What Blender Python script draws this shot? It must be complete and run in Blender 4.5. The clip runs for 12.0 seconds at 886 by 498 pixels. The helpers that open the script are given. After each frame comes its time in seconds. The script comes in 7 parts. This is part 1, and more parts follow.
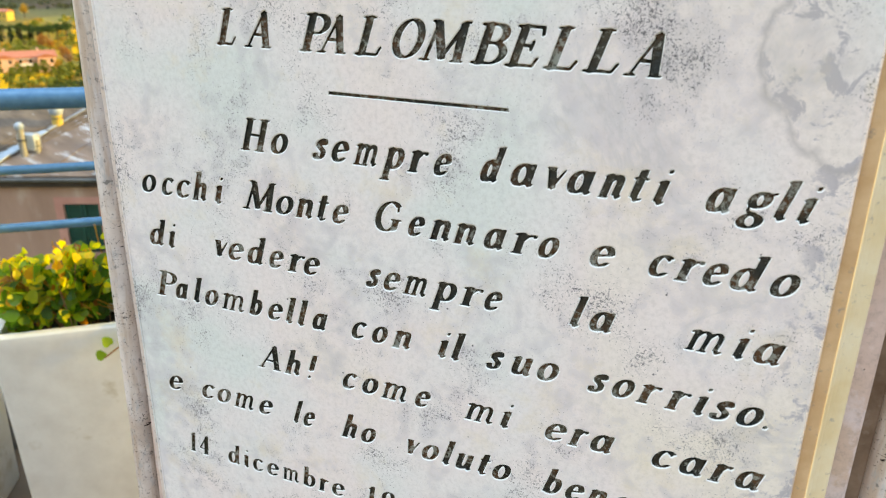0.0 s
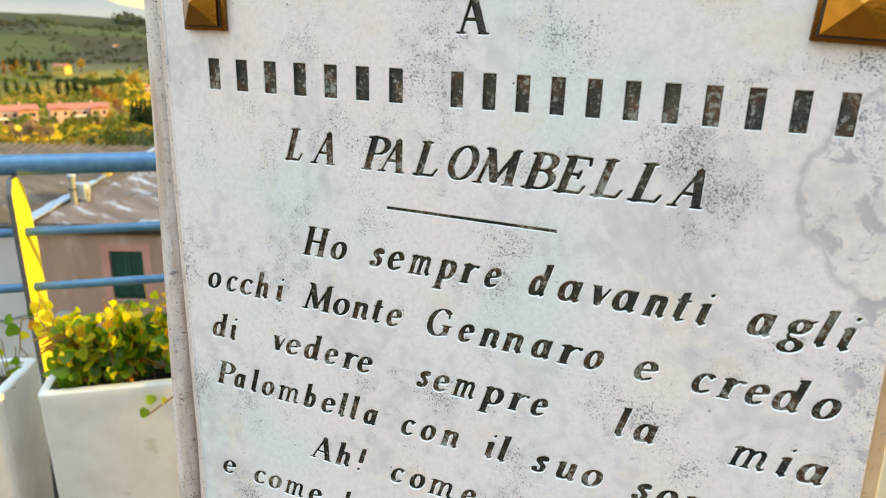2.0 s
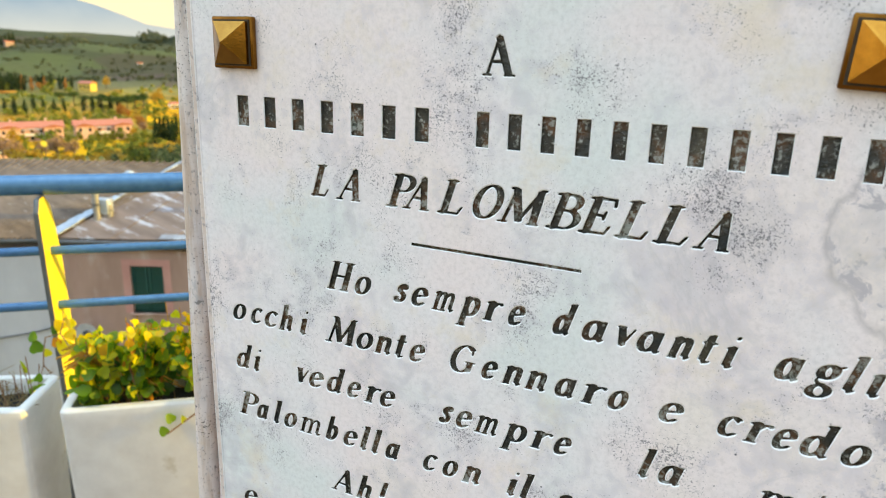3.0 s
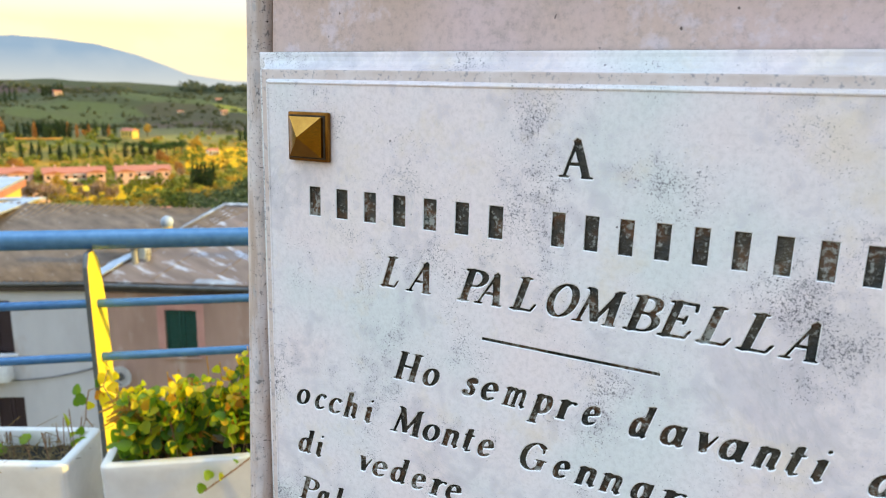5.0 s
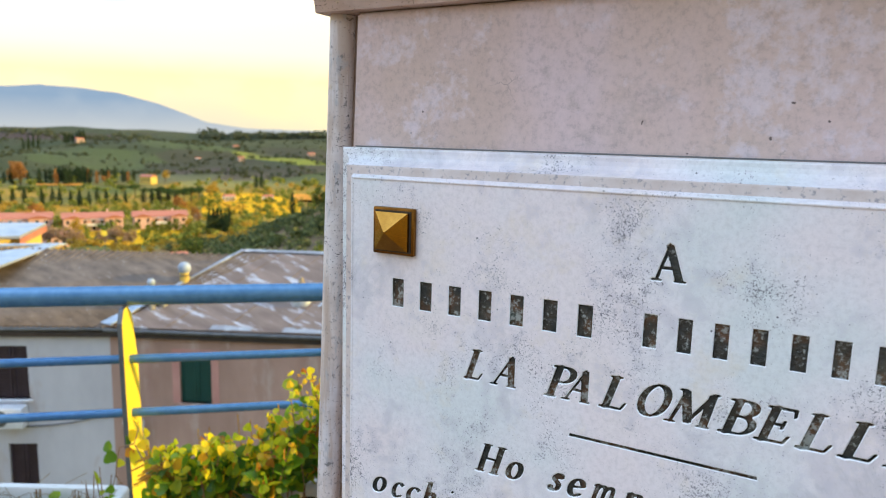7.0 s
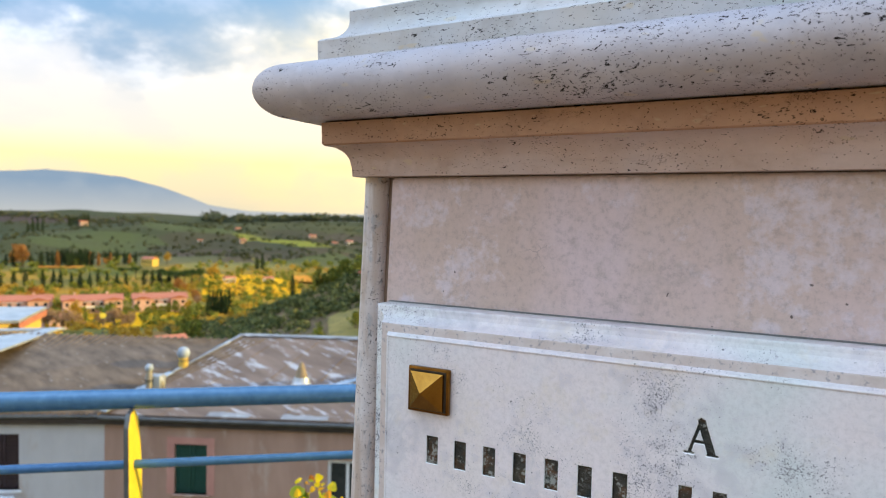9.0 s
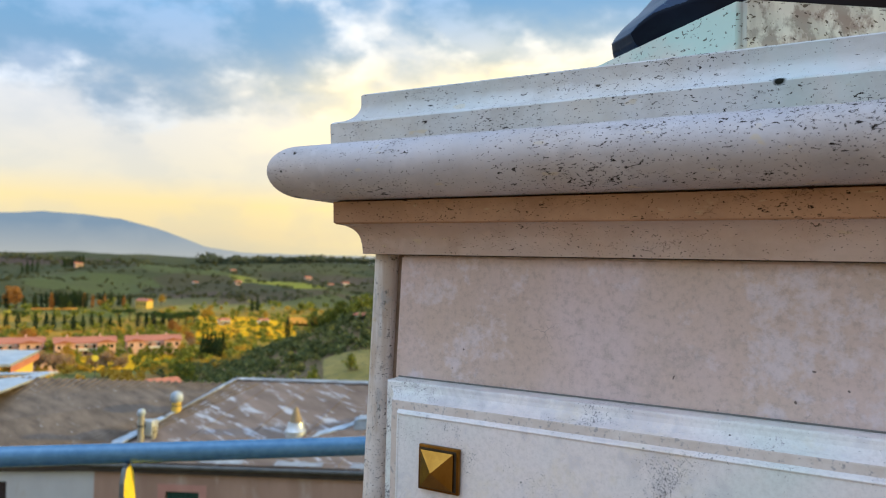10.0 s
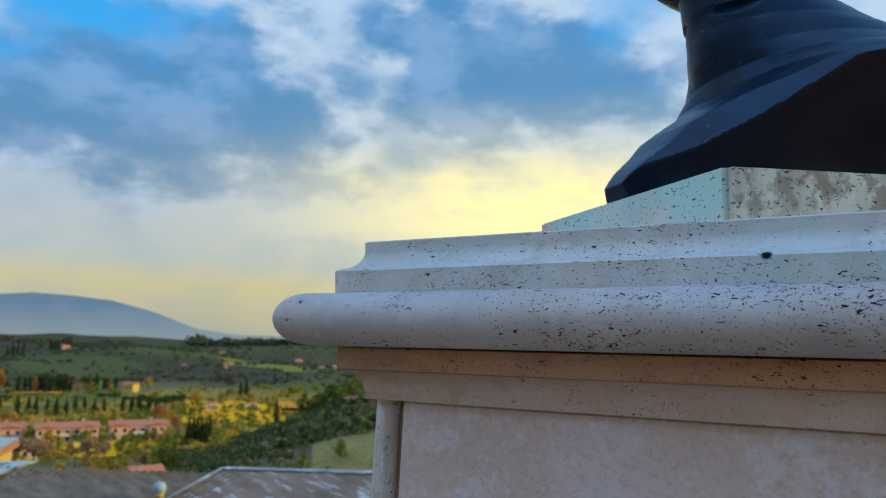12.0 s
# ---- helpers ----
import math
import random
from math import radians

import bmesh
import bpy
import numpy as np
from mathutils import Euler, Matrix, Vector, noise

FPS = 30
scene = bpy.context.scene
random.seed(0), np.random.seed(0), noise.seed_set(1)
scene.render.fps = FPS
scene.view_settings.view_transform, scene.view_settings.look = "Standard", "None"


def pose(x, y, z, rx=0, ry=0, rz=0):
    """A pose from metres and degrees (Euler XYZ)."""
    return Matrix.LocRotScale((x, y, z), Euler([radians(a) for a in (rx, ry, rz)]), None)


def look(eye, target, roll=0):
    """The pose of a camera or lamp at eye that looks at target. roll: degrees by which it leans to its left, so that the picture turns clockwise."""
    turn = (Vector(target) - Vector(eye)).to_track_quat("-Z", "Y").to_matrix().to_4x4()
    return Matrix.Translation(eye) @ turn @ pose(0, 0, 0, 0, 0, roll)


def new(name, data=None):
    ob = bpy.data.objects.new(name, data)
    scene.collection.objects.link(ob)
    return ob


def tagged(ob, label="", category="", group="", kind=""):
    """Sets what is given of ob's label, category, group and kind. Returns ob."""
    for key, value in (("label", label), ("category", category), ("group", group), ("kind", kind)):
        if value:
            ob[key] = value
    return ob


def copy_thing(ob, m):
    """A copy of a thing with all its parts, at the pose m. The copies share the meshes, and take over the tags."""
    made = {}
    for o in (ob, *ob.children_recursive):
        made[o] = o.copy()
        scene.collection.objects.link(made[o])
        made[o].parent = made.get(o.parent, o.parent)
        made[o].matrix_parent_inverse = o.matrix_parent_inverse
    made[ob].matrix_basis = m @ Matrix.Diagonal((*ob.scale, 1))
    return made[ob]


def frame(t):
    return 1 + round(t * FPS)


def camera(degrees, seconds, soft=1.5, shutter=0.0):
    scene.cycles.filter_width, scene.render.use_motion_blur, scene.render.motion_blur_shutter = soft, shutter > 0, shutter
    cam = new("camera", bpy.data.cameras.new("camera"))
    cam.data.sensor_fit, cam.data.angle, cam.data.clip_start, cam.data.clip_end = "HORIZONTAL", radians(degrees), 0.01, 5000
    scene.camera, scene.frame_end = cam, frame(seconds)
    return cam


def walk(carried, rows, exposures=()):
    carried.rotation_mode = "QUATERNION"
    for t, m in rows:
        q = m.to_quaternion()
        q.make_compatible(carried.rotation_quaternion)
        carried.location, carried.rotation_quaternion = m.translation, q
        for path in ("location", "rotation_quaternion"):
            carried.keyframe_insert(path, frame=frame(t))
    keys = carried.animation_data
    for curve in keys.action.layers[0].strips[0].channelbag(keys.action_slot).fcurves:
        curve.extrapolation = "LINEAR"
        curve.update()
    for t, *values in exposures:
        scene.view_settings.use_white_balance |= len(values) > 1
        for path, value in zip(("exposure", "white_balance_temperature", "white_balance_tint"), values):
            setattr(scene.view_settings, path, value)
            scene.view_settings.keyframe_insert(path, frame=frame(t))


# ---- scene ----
cam = camera(65.0, 12.0, soft=1.1)
PATH = [
    (0, (0.198, -0.457, 1.456), (-0.459, 1.281, 0.715), 1.7),
    (0.5, (0.193, -0.465, 1.471), (-0.487, 1.284, 0.779), 1.8),
    (1, (0.195, -0.469, 1.485), (-0.523, 1.277, 0.826), 1.7),
    (1.5, (0.191, -0.474, 1.497), (-0.543, 1.275, 0.863), 1.7),
    (2, (0.19, -0.474, 1.508), (-0.58, 1.27, 0.901), 1.6),
    (2.5, (0.187, -0.475, 1.516), (-0.607, 1.266, 0.935), 1.7),
    (3, (0.184, -0.475, 1.524), (-0.638, 1.26, 0.962), 1.6),
    (5, (0.149, -0.482, 1.561), (-0.766, 1.241, 1.124), 1.5),
    (5.5, (0.135, -0.487, 1.574), (-0.796, 1.236, 1.166), 1.6),
    (6, (0.123, -0.493, 1.585), (-0.824, 1.226, 1.203), 1.5),
    (6.5, (0.108, -0.505, 1.593), (-0.847, 1.217, 1.24), 1.5),
    (8.5, (0.084, -0.541, 1.652), (-0.897, 1.197, 1.518), 1.3),
    (9, (0.08, -0.55, 1.676), (-0.899, 1.192, 1.598), 1.3),
    (9.5, (0.08, -0.558, 1.695), (-0.899, 1.187, 1.676), 1.2),
    (10, (0.076, -0.571, 1.712), (-0.896, 1.177, 1.754), 1.3),
    (10.5, (0.079, -0.577, 1.727), (-0.897, 1.166, 1.825), 1.3),
    (11, (0.075, -0.585, 1.741), (-0.894, 1.158, 1.903), 1.3),
    (11.5, (0.076, -0.593, 1.763), (-0.885, 1.148, 1.98), 1.2),
    (12, (0.078, -0.597, 1.778), (-0.871, 1.142, 2.054), 1.3),
]
EXPOSURES = [(0, 0.57, 6800, 8), (3, 0.56, 6650, 8), (5, 0.49, 6150, 11), (6.5, 0.36, 5900, 13), (8.5, 0.25, 6100, 14), (9.5, 0.08, 6100, 13), (10.5, -0.28, 5800, 9), (12, -0.72, 5150, 5)]
walk(cam, [(t, look(eye, target, roll)) for t, eye, target, roll in PATH], EXPOSURES)
cam.data.dof.use_dof, cam.data.dof.focus_distance, cam.data.dof.aperture_fstop = True, 0.64, 10.0

# ---- light ----
SUN_AZ, SUN_EL = 60.0, 14.0                      # degrees, azimuth from +y towards +x
SUN_DIR = Vector((math.sin(radians(SUN_AZ)) * math.cos(radians(SUN_EL)), math.cos(radians(SUN_AZ)) * math.cos(radians(SUN_EL)), math.sin(radians(SUN_EL))))
sun = new("sun", bpy.data.lights.new("sun", "SUN"))
sun.data.energy, sun.data.angle, sun.data.color = 4.5, radians(0.6), (1.0, 0.70, 0.13)
sun.matrix_world = look(SUN_DIR * 50, (0, 0, 0))


def nodes_of(tree):
    def N(kind, *at, **inputs):
        n = tree.nodes.new("ShaderNode" + kind)
        for k, v in inputs.items():
            sock = n.inputs[int(k[1:])] if k[0] == "i" and k[1:].isdigit() else n.inputs[k.replace("_", " ")]
            if isinstance(v, bpy.types.NodeSocket):
                tree.links.new(v, sock)
            else:
                sock.default_value = v
        return n
    return N


def ramp_of(N, fac, stops, mode="LINEAR"):
    n = N("ValToRGB", i0=fac)
    n.color_ramp.interpolation = mode
    el = n.color_ramp.elements
    while len(el) < len(stops):
        el.new(0.5)
    for e, (p, c) in zip(el, stops):
        e.position, e.color = p, (*c, 1) if isinstance(c, tuple) else (c, c, c, 1)
    return n.outputs[0]


def math_of(N, op, a, b=0.0, clamp=False):
    n = N("Math", i0=a, i1=b)
    n.operation, n.use_clamp = op, clamp
    return n.outputs[0]


def mix_of(N, fac, a, b, mode="MIX"):
    n = N("Mix")
    n.data_type, n.blend_type = "RGBA", mode
    for k, v in ((0, fac), (6, a), (7, b)):
        if isinstance(v, bpy.types.NodeSocket):
            n.id_data.links.new(v, n.inputs[k])
        else:
            n.inputs[k].default_value = v if k == 0 else (*v, 1)
    return n.outputs[2]


world = bpy.data.worlds.new("evening_sky")
scene.world = world
world.use_nodes = True
wt = world.node_tree
wt.nodes.clear()
N = nodes_of(wt)
sky = N("TexSky")
sky.sky_type, sky.sun_disc = "NISHITA", False
sky.sun_elevation, sky.sun_rotation = radians(SUN_EL), radians(SUN_AZ)
sky.air_density, sky.dust_density, sky.ozone_density = 0.8, 0.4, 2.0
coord = N("TexCoord").outputs["Generated"]
sep = N("SeparateXYZ", i0=coord)
up = math_of(N, "MAXIMUM", sep.outputs[2], 0.0)
azim = math_of(N, "MULTIPLY", math_of(N, "ARCTAN2", sep.outputs[0], sep.outputs[1]), 57.3)
elev = math_of(N, "MULTIPLY", math_of(N, "ARCSINE", sep.outputs[2]), 57.3)
soft = N("Mapping", Vector=coord)
soft.inputs["Scale"].default_value = (1.0, 1.0, 1.9)
soft = soft.outputs[0]
warp = N("TexNoise", Vector=soft, Scale=6.0, Detail=6.0, Roughness=0.56)
wob = N("SeparateColor", i0=warp.outputs["Color"])
w_az = math_of(N, "ADD", azim, math_of(N, "MULTIPLY", math_of(N, "SUBTRACT", wob.outputs[0], 0.5), 26.0))
w_el = math_of(N, "ADD", elev, math_of(N, "MULTIPLY", math_of(N, "SUBTRACT", wob.outputs[1], 0.5), 15.0))
billow = N("TexNoise", Vector=soft, Scale=8.0, Detail=6.0, Roughness=0.55).outputs[0]


def bank(az, el, ra, re, inner=0.45, outer=1.15):
    """A bank of cloud (or a break) round a direction, with ragged soft edges."""
    u = math_of(N, "DIVIDE", math_of(N, "SUBTRACT", w_az, az), ra)
    v = math_of(N, "DIVIDE", math_of(N, "SUBTRACT", w_el, el), re)
    d = math_of(N, "SQRT", math_of(N, "ADD", math_of(N, "MULTIPLY", u, u), math_of(N, "MULTIPLY", v, v)))
    return ramp_of(N, math_of(N, "MULTIPLY", d, 0.5), [(inner / 2, 1.0), (outer / 2, 0.0)], "EASE")


cream = ramp_of(N, up, [(0.0, (0.68, 0.58, 0.40)), (0.035, (0.97, 0.67, 0.28)), (0.075, (1.20, 0.82, 0.22)), (0.11, (1.06, 0.86, 0.53)), (0.19, (1.02, 0.93, 0.78)), (0.30, (1.10, 1.08, 1.01)), (0.46, (1.25, 1.32, 1.32)), (0.7, (0.80, 0.95, 1.15)), (1.0, (0.7, 0.85, 1.0))])
grey = ramp_of(N, up, [(0.0, (0.52, 0.48, 0.38)), (0.12, (0.52, 0.53, 0.50)), (0.20, (0.31, 0.42, 0.50)), (0.30, (0.22, 0.45, 0.65)), (0.45, (0.19, 0.48, 0.80)), (1.0, (0.25, 0.45, 0.80))])
pale = ramp_of(N, up, [(0.0, (0.56, 0.51, 0.40)), (0.12, (0.62, 0.61, 0.55)), (0.22, (0.50, 0.58, 0.65)), (0.34, (0.44, 0.68, 0.95)), (1.0, (0.5, 0.7, 0.95))])
blue = ramp_of(N, up, [(0.0, (0.50, 0.52, 0.45)), (0.20, (0.40, 0.62, 0.78)), (0.34, (0.16, 0.74, 1.30)), (1.0, (0.10, 0.42, 0.95))])
loose = ramp_of(N, N("TexNoise", Vector=soft, Scale=3.6, Detail=5.0, Roughness=0.5).outputs[0], [(0.44, 0.0), (0.60, 1.0)], "EASE")
loose = math_of(N, "MULTIPLY", loose, ramp_of(N, up, [(0.42, 0.0), (0.60, 1.0)]))
banks = math_of(N, "MAXIMUM", bank(-53.5, 19.0, 18.5, 8.4, 0.55, 1.08), bank(-23.0, 22.5, 17.0, 8.2, 0.55, 1.08))
banks = math_of(N, "MAXIMUM", math_of(N, "MAXIMUM", banks, loose), math_of(N, "MULTIPLY", bank(-38.0, 14.5, 7.0, 2.6), 0.55))
mixed = mix_of(N, math_of(N, "MULTIPLY", ramp_of(N, billow, [(0.40, 1.0), (0.60, 0.0)], "EASE"), 0.20), cream, pale)
mixed = mix_of(N, banks, mixed, mix_of(N, ramp_of(N, billow, [(0.44, 0.0), (0.66, 1.0)], "EASE"), grey, pale))
rim = math_of(N, "MULTIPLY", math_of(N, "MULTIPLY", banks, math_of(N, "SUBTRACT", 1.0, banks)), 4.0)
rim = math_of(N, "MULTIPLY", rim, ramp_of(N, billow, [(0.48, 0.0), (0.62, 0.65)]))
mixed = mix_of(N, math_of(N, "MULTIPLY", rim, ramp_of(N, up, [(0.15, 0.2), (0.25, 1.0)])), mixed, (1.42, 1.38, 1.28))   # lit edges of the banks
holes = math_of(N, "MAXIMUM", bank(-60.5, 24.5, 12.0, 6.0, 0.2), math_of(N, "MULTIPLY", bank(-13.0, 27.0, 8.0, 5.0, 0.2), 0.55))
holes = math_of(N, "MAXIMUM", holes, ramp_of(N, up, [(0.48, 0.0), (0.75, 0.7)]))
mixed = mix_of(N, math_of(N, "MULTIPLY", holes, math_of(N, "SUBTRACT", 1.0, math_of(N, "MULTIPLY", loose, 0.8))), mixed, blue)
GLOW_DIR = (-0.35, 0.91, 0.215)                     # the bright break in the clouds
spot = N("VectorMath", i0=coord, i1=GLOW_DIR)
spot.operation = "DOT_PRODUCT"
toward = math_of(N, "MAXIMUM", spot.outputs["Value"], 0.0)
glow = math_of(N, "MULTIPLY", math_of(N, "POWER", toward, 20.0), math_of(N, "ADD", ramp_of(N, billow, [(0.36, 0.55), (0.56, 1.0)]), 0.0))
glow = math_of(N, "MULTIPLY", glow, ramp_of(N, up, [(0.10, 0.35), (0.17, 1.0), (0.235, 1.0), (0.285, 0.3), (0.36, 0.05)]))
mixed = mix_of(N, math_of(N, "MULTIPLY", glow, 0.92), mixed, (2.9, 2.05, 0.50))
high = N("VectorMath", i0=coord, i1=(-0.20, -0.40, 0.894))   # unseen bright lobe above and behind, added as a soft key light
high.operation = "DOT_PRODUCT"
away = math_of(N, "POWER", math_of(N, "MAXIMUM", high.outputs["Value"], 0.0), 5.0)
mixed = mix_of(N, math_of(N, "MINIMUM", math_of(N, "MULTIPLY", away, 1.1), 0.85), mixed, (0.75, 0.85, 0.92))   # pale tone of the added lobe
gain = math_of(N, "ADD", math_of(N, "MULTIPLY", away, 3.2), 1.0)
rear = N("VectorMath", i0=coord, i1=(0.10, -0.995, 0.0))    # unseen sky behind is dimmed to weaken the front light
rear.operation = "DOT_PRODUCT"
gain = math_of(N, "MULTIPLY", gain, ramp_of(N, rear.outputs["Value"], [(0.10, 1.0), (0.95, 0.50)]))
scaled = N("VectorMath", i0=mixed)
scaled.operation = "SCALE"
wt.links.new(gain, scaled.inputs["Scale"])
back = N("Background", Color=scaled.outputs[0], Strength=0.80)
air = N("Background", Color=sky.outputs[0], Strength=0.05)
total = N("AddShader", i0=back.outputs[0], i1=air.outputs[0])
N("OutputWorld", Surface=total.outputs[0])


# ---- materials ----
def material(name):
    m = bpy.data.materials.new(name)
    m.use_nodes = True
    m.node_tree.nodes.clear()
    return m, nodes_of(m.node_tree)


def finish(m, N, color, rough=0.6, metal=0.0, bump=None, strength=0.3, distance=0.002, spec=0.4, leaf=None):
    p = N("BsdfPrincipled", Base_Color=color if isinstance(color, bpy.types.NodeSocket) else (*color, 1), Roughness=rough, Metallic=metal)
    if isinstance(spec, bpy.types.NodeSocket):
        m.node_tree.links.new(spec, p.inputs["Specular IOR Level"])
    else:
        p.inputs["Specular IOR Level"].default_value = spec
    if bump is not None:
        b = N("Bump", Height=bump, Strength=strength, Distance=distance)
        m.node_tree.links.new(b.outputs[0], p.inputs["Normal"])
    out = p.outputs[0]
    if leaf:
        tr = N("BsdfTranslucent", Color=mix_of(N, 1.0, color, (1.5, 1.4, 0.9), "MULTIPLY") if isinstance(color, bpy.types.NodeSocket) else (*color, 1))
        out = N("MixShader", i0=leaf, i1=p.outputs[0], i2=tr.outputs[0]).outputs[0]
    N("OutputMaterial", Surface=out)
    return m


def stretched(N, sx, sy, sz):
    mp = N("Mapping", Vector=N("TexCoord").outputs["Object"])
    mp.inputs["Scale"].default_value = (sx, sy, sz)
    return mp.outputs[0]


CHIP = (0.0418, 0.004, 1.8548)


def travertine(name, base, dark, pits, seed, runs=None, streaks=None):
    """Cream stone with bedded holes. pits: how many holes."""
    m, N = material(name)
    co = stretched(N, 1, 1, 1)
    broad = N("TexNoise", Vector=stretched(N, 3, 3, 9), Scale=1.6, Detail=5.0, Roughness=0.6).outputs[0]
    cloudy = N("TexNoise", Vector=co, Scale=26.0 + seed, Detail=6.0, Roughness=0.65).outputs[0]
    c = ramp_of(N, broad, [(0.3, dark), (0.55, base), (0.75, tuple(min(1, v * 1.08) for v in base))])
    c = mix_of(N, ramp_of(N, cloudy, [(0.45, 0.0), (0.72, 0.62)]), c, tuple(v * 0.80 for v in dark))
    pale = ramp_of(N, N("TexNoise", Vector=co, Scale=55.0, Detail=3.0).outputs[0], [(0.56, 0.0), (0.70, 0.55)])
    c = mix_of(N, pale, c, tuple(min(0.78, v * 1.12) for v in base))
    yellow = ramp_of(N, N("TexNoise", Vector=stretched(N, 40, 40, 90), Scale=1.0, Detail=2.0).outputs[0], [(0.68, 0.0), (0.72, 0.55)])
    c = mix_of(N, yellow, c, (0.60, 0.47, 0.27))
    tone = N("TexNoise", Vector=stretched(N, 5, 5, 5), Scale=1.3 + 0.1 * seed, Detail=6.0, Roughness=0.6)
    c = mix_of(N, ramp_of(N, tone.outputs[0], [(0.44, 0.0), (0.62, 0.42)]), c, tuple(v * f for v, f in zip(base, (0.86, 0.92, 1.02))))
    c = mix_of(N, ramp_of(N, N("SeparateColor", i0=tone.outputs["Color"]).outputs[1], [(0.50, 0.0), (0.66, 0.45)]), c, tuple(v * f for v, f in zip(base, (1.0, 0.90, 0.78))))
    if runs:
        drip = N("TexNoise", Vector=stretched(N, 9, 9, 5), Scale=1.0, Detail=4.0).outputs[0]
        side = ramp_of(N, N("SeparateXYZ", i0=co).outputs[0], [(0.0, 0.15), (0.12, 1.0)])
        c = mix_of(N, math_of(N, "MULTIPLY", ramp_of(N, drip, [(0.46, 0.0), (0.64, 0.6)]), side), c, runs)
    if streaks:   # brown runs of rain dirt and blue-grey lichen
        wet = N("TexNoise", Vector=stretched(N, 70, 70, 7), Scale=1.0, Detail=5.0, Roughness=0.6)
        c = mix_of(N, ramp_of(N, wet.outputs[0], [(0.47, 0.0), (0.60, 0.75)]), c, streaks)
        moss = N("TexNoise", Vector=stretched(N, 90, 90, 38), Scale=1.0, Detail=6.0, Roughness=0.7).outputs[0]
        c = mix_of(N, ramp_of(N, moss, [(0.56, 0.0), (0.64, 0.55)]), c, (0.40, 0.42, 0.45))
        crust = N("TexNoise", Vector=stretched(N, 260, 260, 200), Scale=1.0, Detail=3.0).outputs[0]
        c = mix_of(N, math_of(N, "MULTIPLY", ramp_of(N, crust, [(0.60, 0.0), (0.66, 0.8)]), ramp_of(N, moss, [(0.45, 0.0), (0.58, 1.0)])), c, (0.16, 0.15, 0.15))
    where = N("TexNoise", Vector=stretched(N, 12, 12, 26), Scale=1.0, Detail=3.0).outputs[0]
    gather = math_of(N, "MULTIPLY", math_of(N, "SUBTRACT", where, 0.5), 0.24)
    hole = N("TexNoise", Vector=stretched(N, 120, 120, 300), Scale=1.0, Detail=3.5, Roughness=0.60, Distortion=1.3).outputs[0]
    hole = math_of(N, "ADD", hole, gather)
    h = ramp_of(N, hole, [(0.690 - 0.05 * pits, 0.0), (0.702 - 0.05 * pits, 1.0)])
    worm = N("TexNoise", Vector=stretched(N, 46, 46, 150), Scale=1.0, Detail=3.0, Roughness=0.55, Distortion=2.2).outputs[0]
    worm = ramp_of(N, math_of(N, "ABSOLUTE", math_of(N, "SUBTRACT", worm, 0.5)), [(0.0, 1.0), (0.010, 0.0)])
    some = ramp_of(N, math_of(N, "ADD", N("TexNoise", Vector=stretched(N, 60, 60, 120), Scale=1.0, Detail=3.0).outputs[0], gather), [(0.60, 0.0), (0.66, 1.0)])
    h = math_of(N, "MAXIMUM", h, math_of(N, "MULTIPLY", math_of(N, "MULTIPLY", worm, some), 0.8))
    tiny = N("TexNoise", Vector=stretched(N, 420, 420, 620), Scale=1.0, Detail=1.0).outputs[0]
    t = ramp_of(N, math_of(N, "ADD", tiny, gather), [(0.715 - 0.04 * pits, 0.0), (0.735 - 0.04 * pits, 1.0)])
    h = math_of(N, "MAXIMUM", h, math_of(N, "MULTIPLY", t, 0.8))
    c = mix_of(N, math_of(N, "MULTIPLY", h, 0.96), c, (0.018, 0.013, 0.011))
    if runs:      # one deep chipped hole in the band above the roll
        off = N("VectorMath", i0=co, i1=CHIP)
        off.operation = "SUBTRACT"
        wide = N("VectorMath", i0=off.outputs[0], i1=(1.5, 0.4, 1.7))
        wide.operation = "MULTIPLY"
        size = N("VectorMath", i0=wide.outputs[0])
        size.operation = "LENGTH"
        chip = ramp_of(N, math_of(N, "ADD", size.outputs["Value"], math_of(N, "MULTIPLY", math_of(N, "SUBTRACT", cloudy, 0.5), 0.008)), [(0.0052, 1.0), (0.0062, 0.0)])
        h = math_of(N, "MAXIMUM", h, chip)
        c = mix_of(N, chip, c, (0.020, 0.022, 0.018))
    grain = N("TexNoise", Vector=co, Scale=420.0, Detail=3.0).outputs[0]
    height = math_of(N, "SUBTRACT", math_of(N, "MULTIPLY", grain, 0.12), h)
    return finish(m, N, c, 0.47, 0, height, 0.6, 0.0020, math_of(N, "MULTIPLY", math_of(N, "SUBTRACT", 1.0, h), 0.5))


M_CORNICE = travertine("travertine_cornice", (0.540, 0.485, 0.490), (0.41, 0.345, 0.325), 1.02, 0)
M_UPPER = travertine("travertine_upper", (0.60, 0.585, 0.58), (0.50, 0.455, 0.425), 0.74, 5, (0.34, 0.60, 0.56))
# warm bounce under the roll painted into the stone's orange tone
M_FASCIA_BOUNCE = travertine("travertine_warm_bounce", (0.50, 0.270, 0.145), (0.38, 0.170, 0.078), 0.55, 2)
M_LEDGE = travertine("travertine_ledge", (0.59, 0.435, 0.365), (0.48, 0.320, 0.240), 0.45, 4)
M_BEAD = travertine("travertine_bead", (0.72, 0.665, 0.645), (0.54, 0.45, 0.40), 0.35, 3, None, (0.46, 0.345, 0.26))


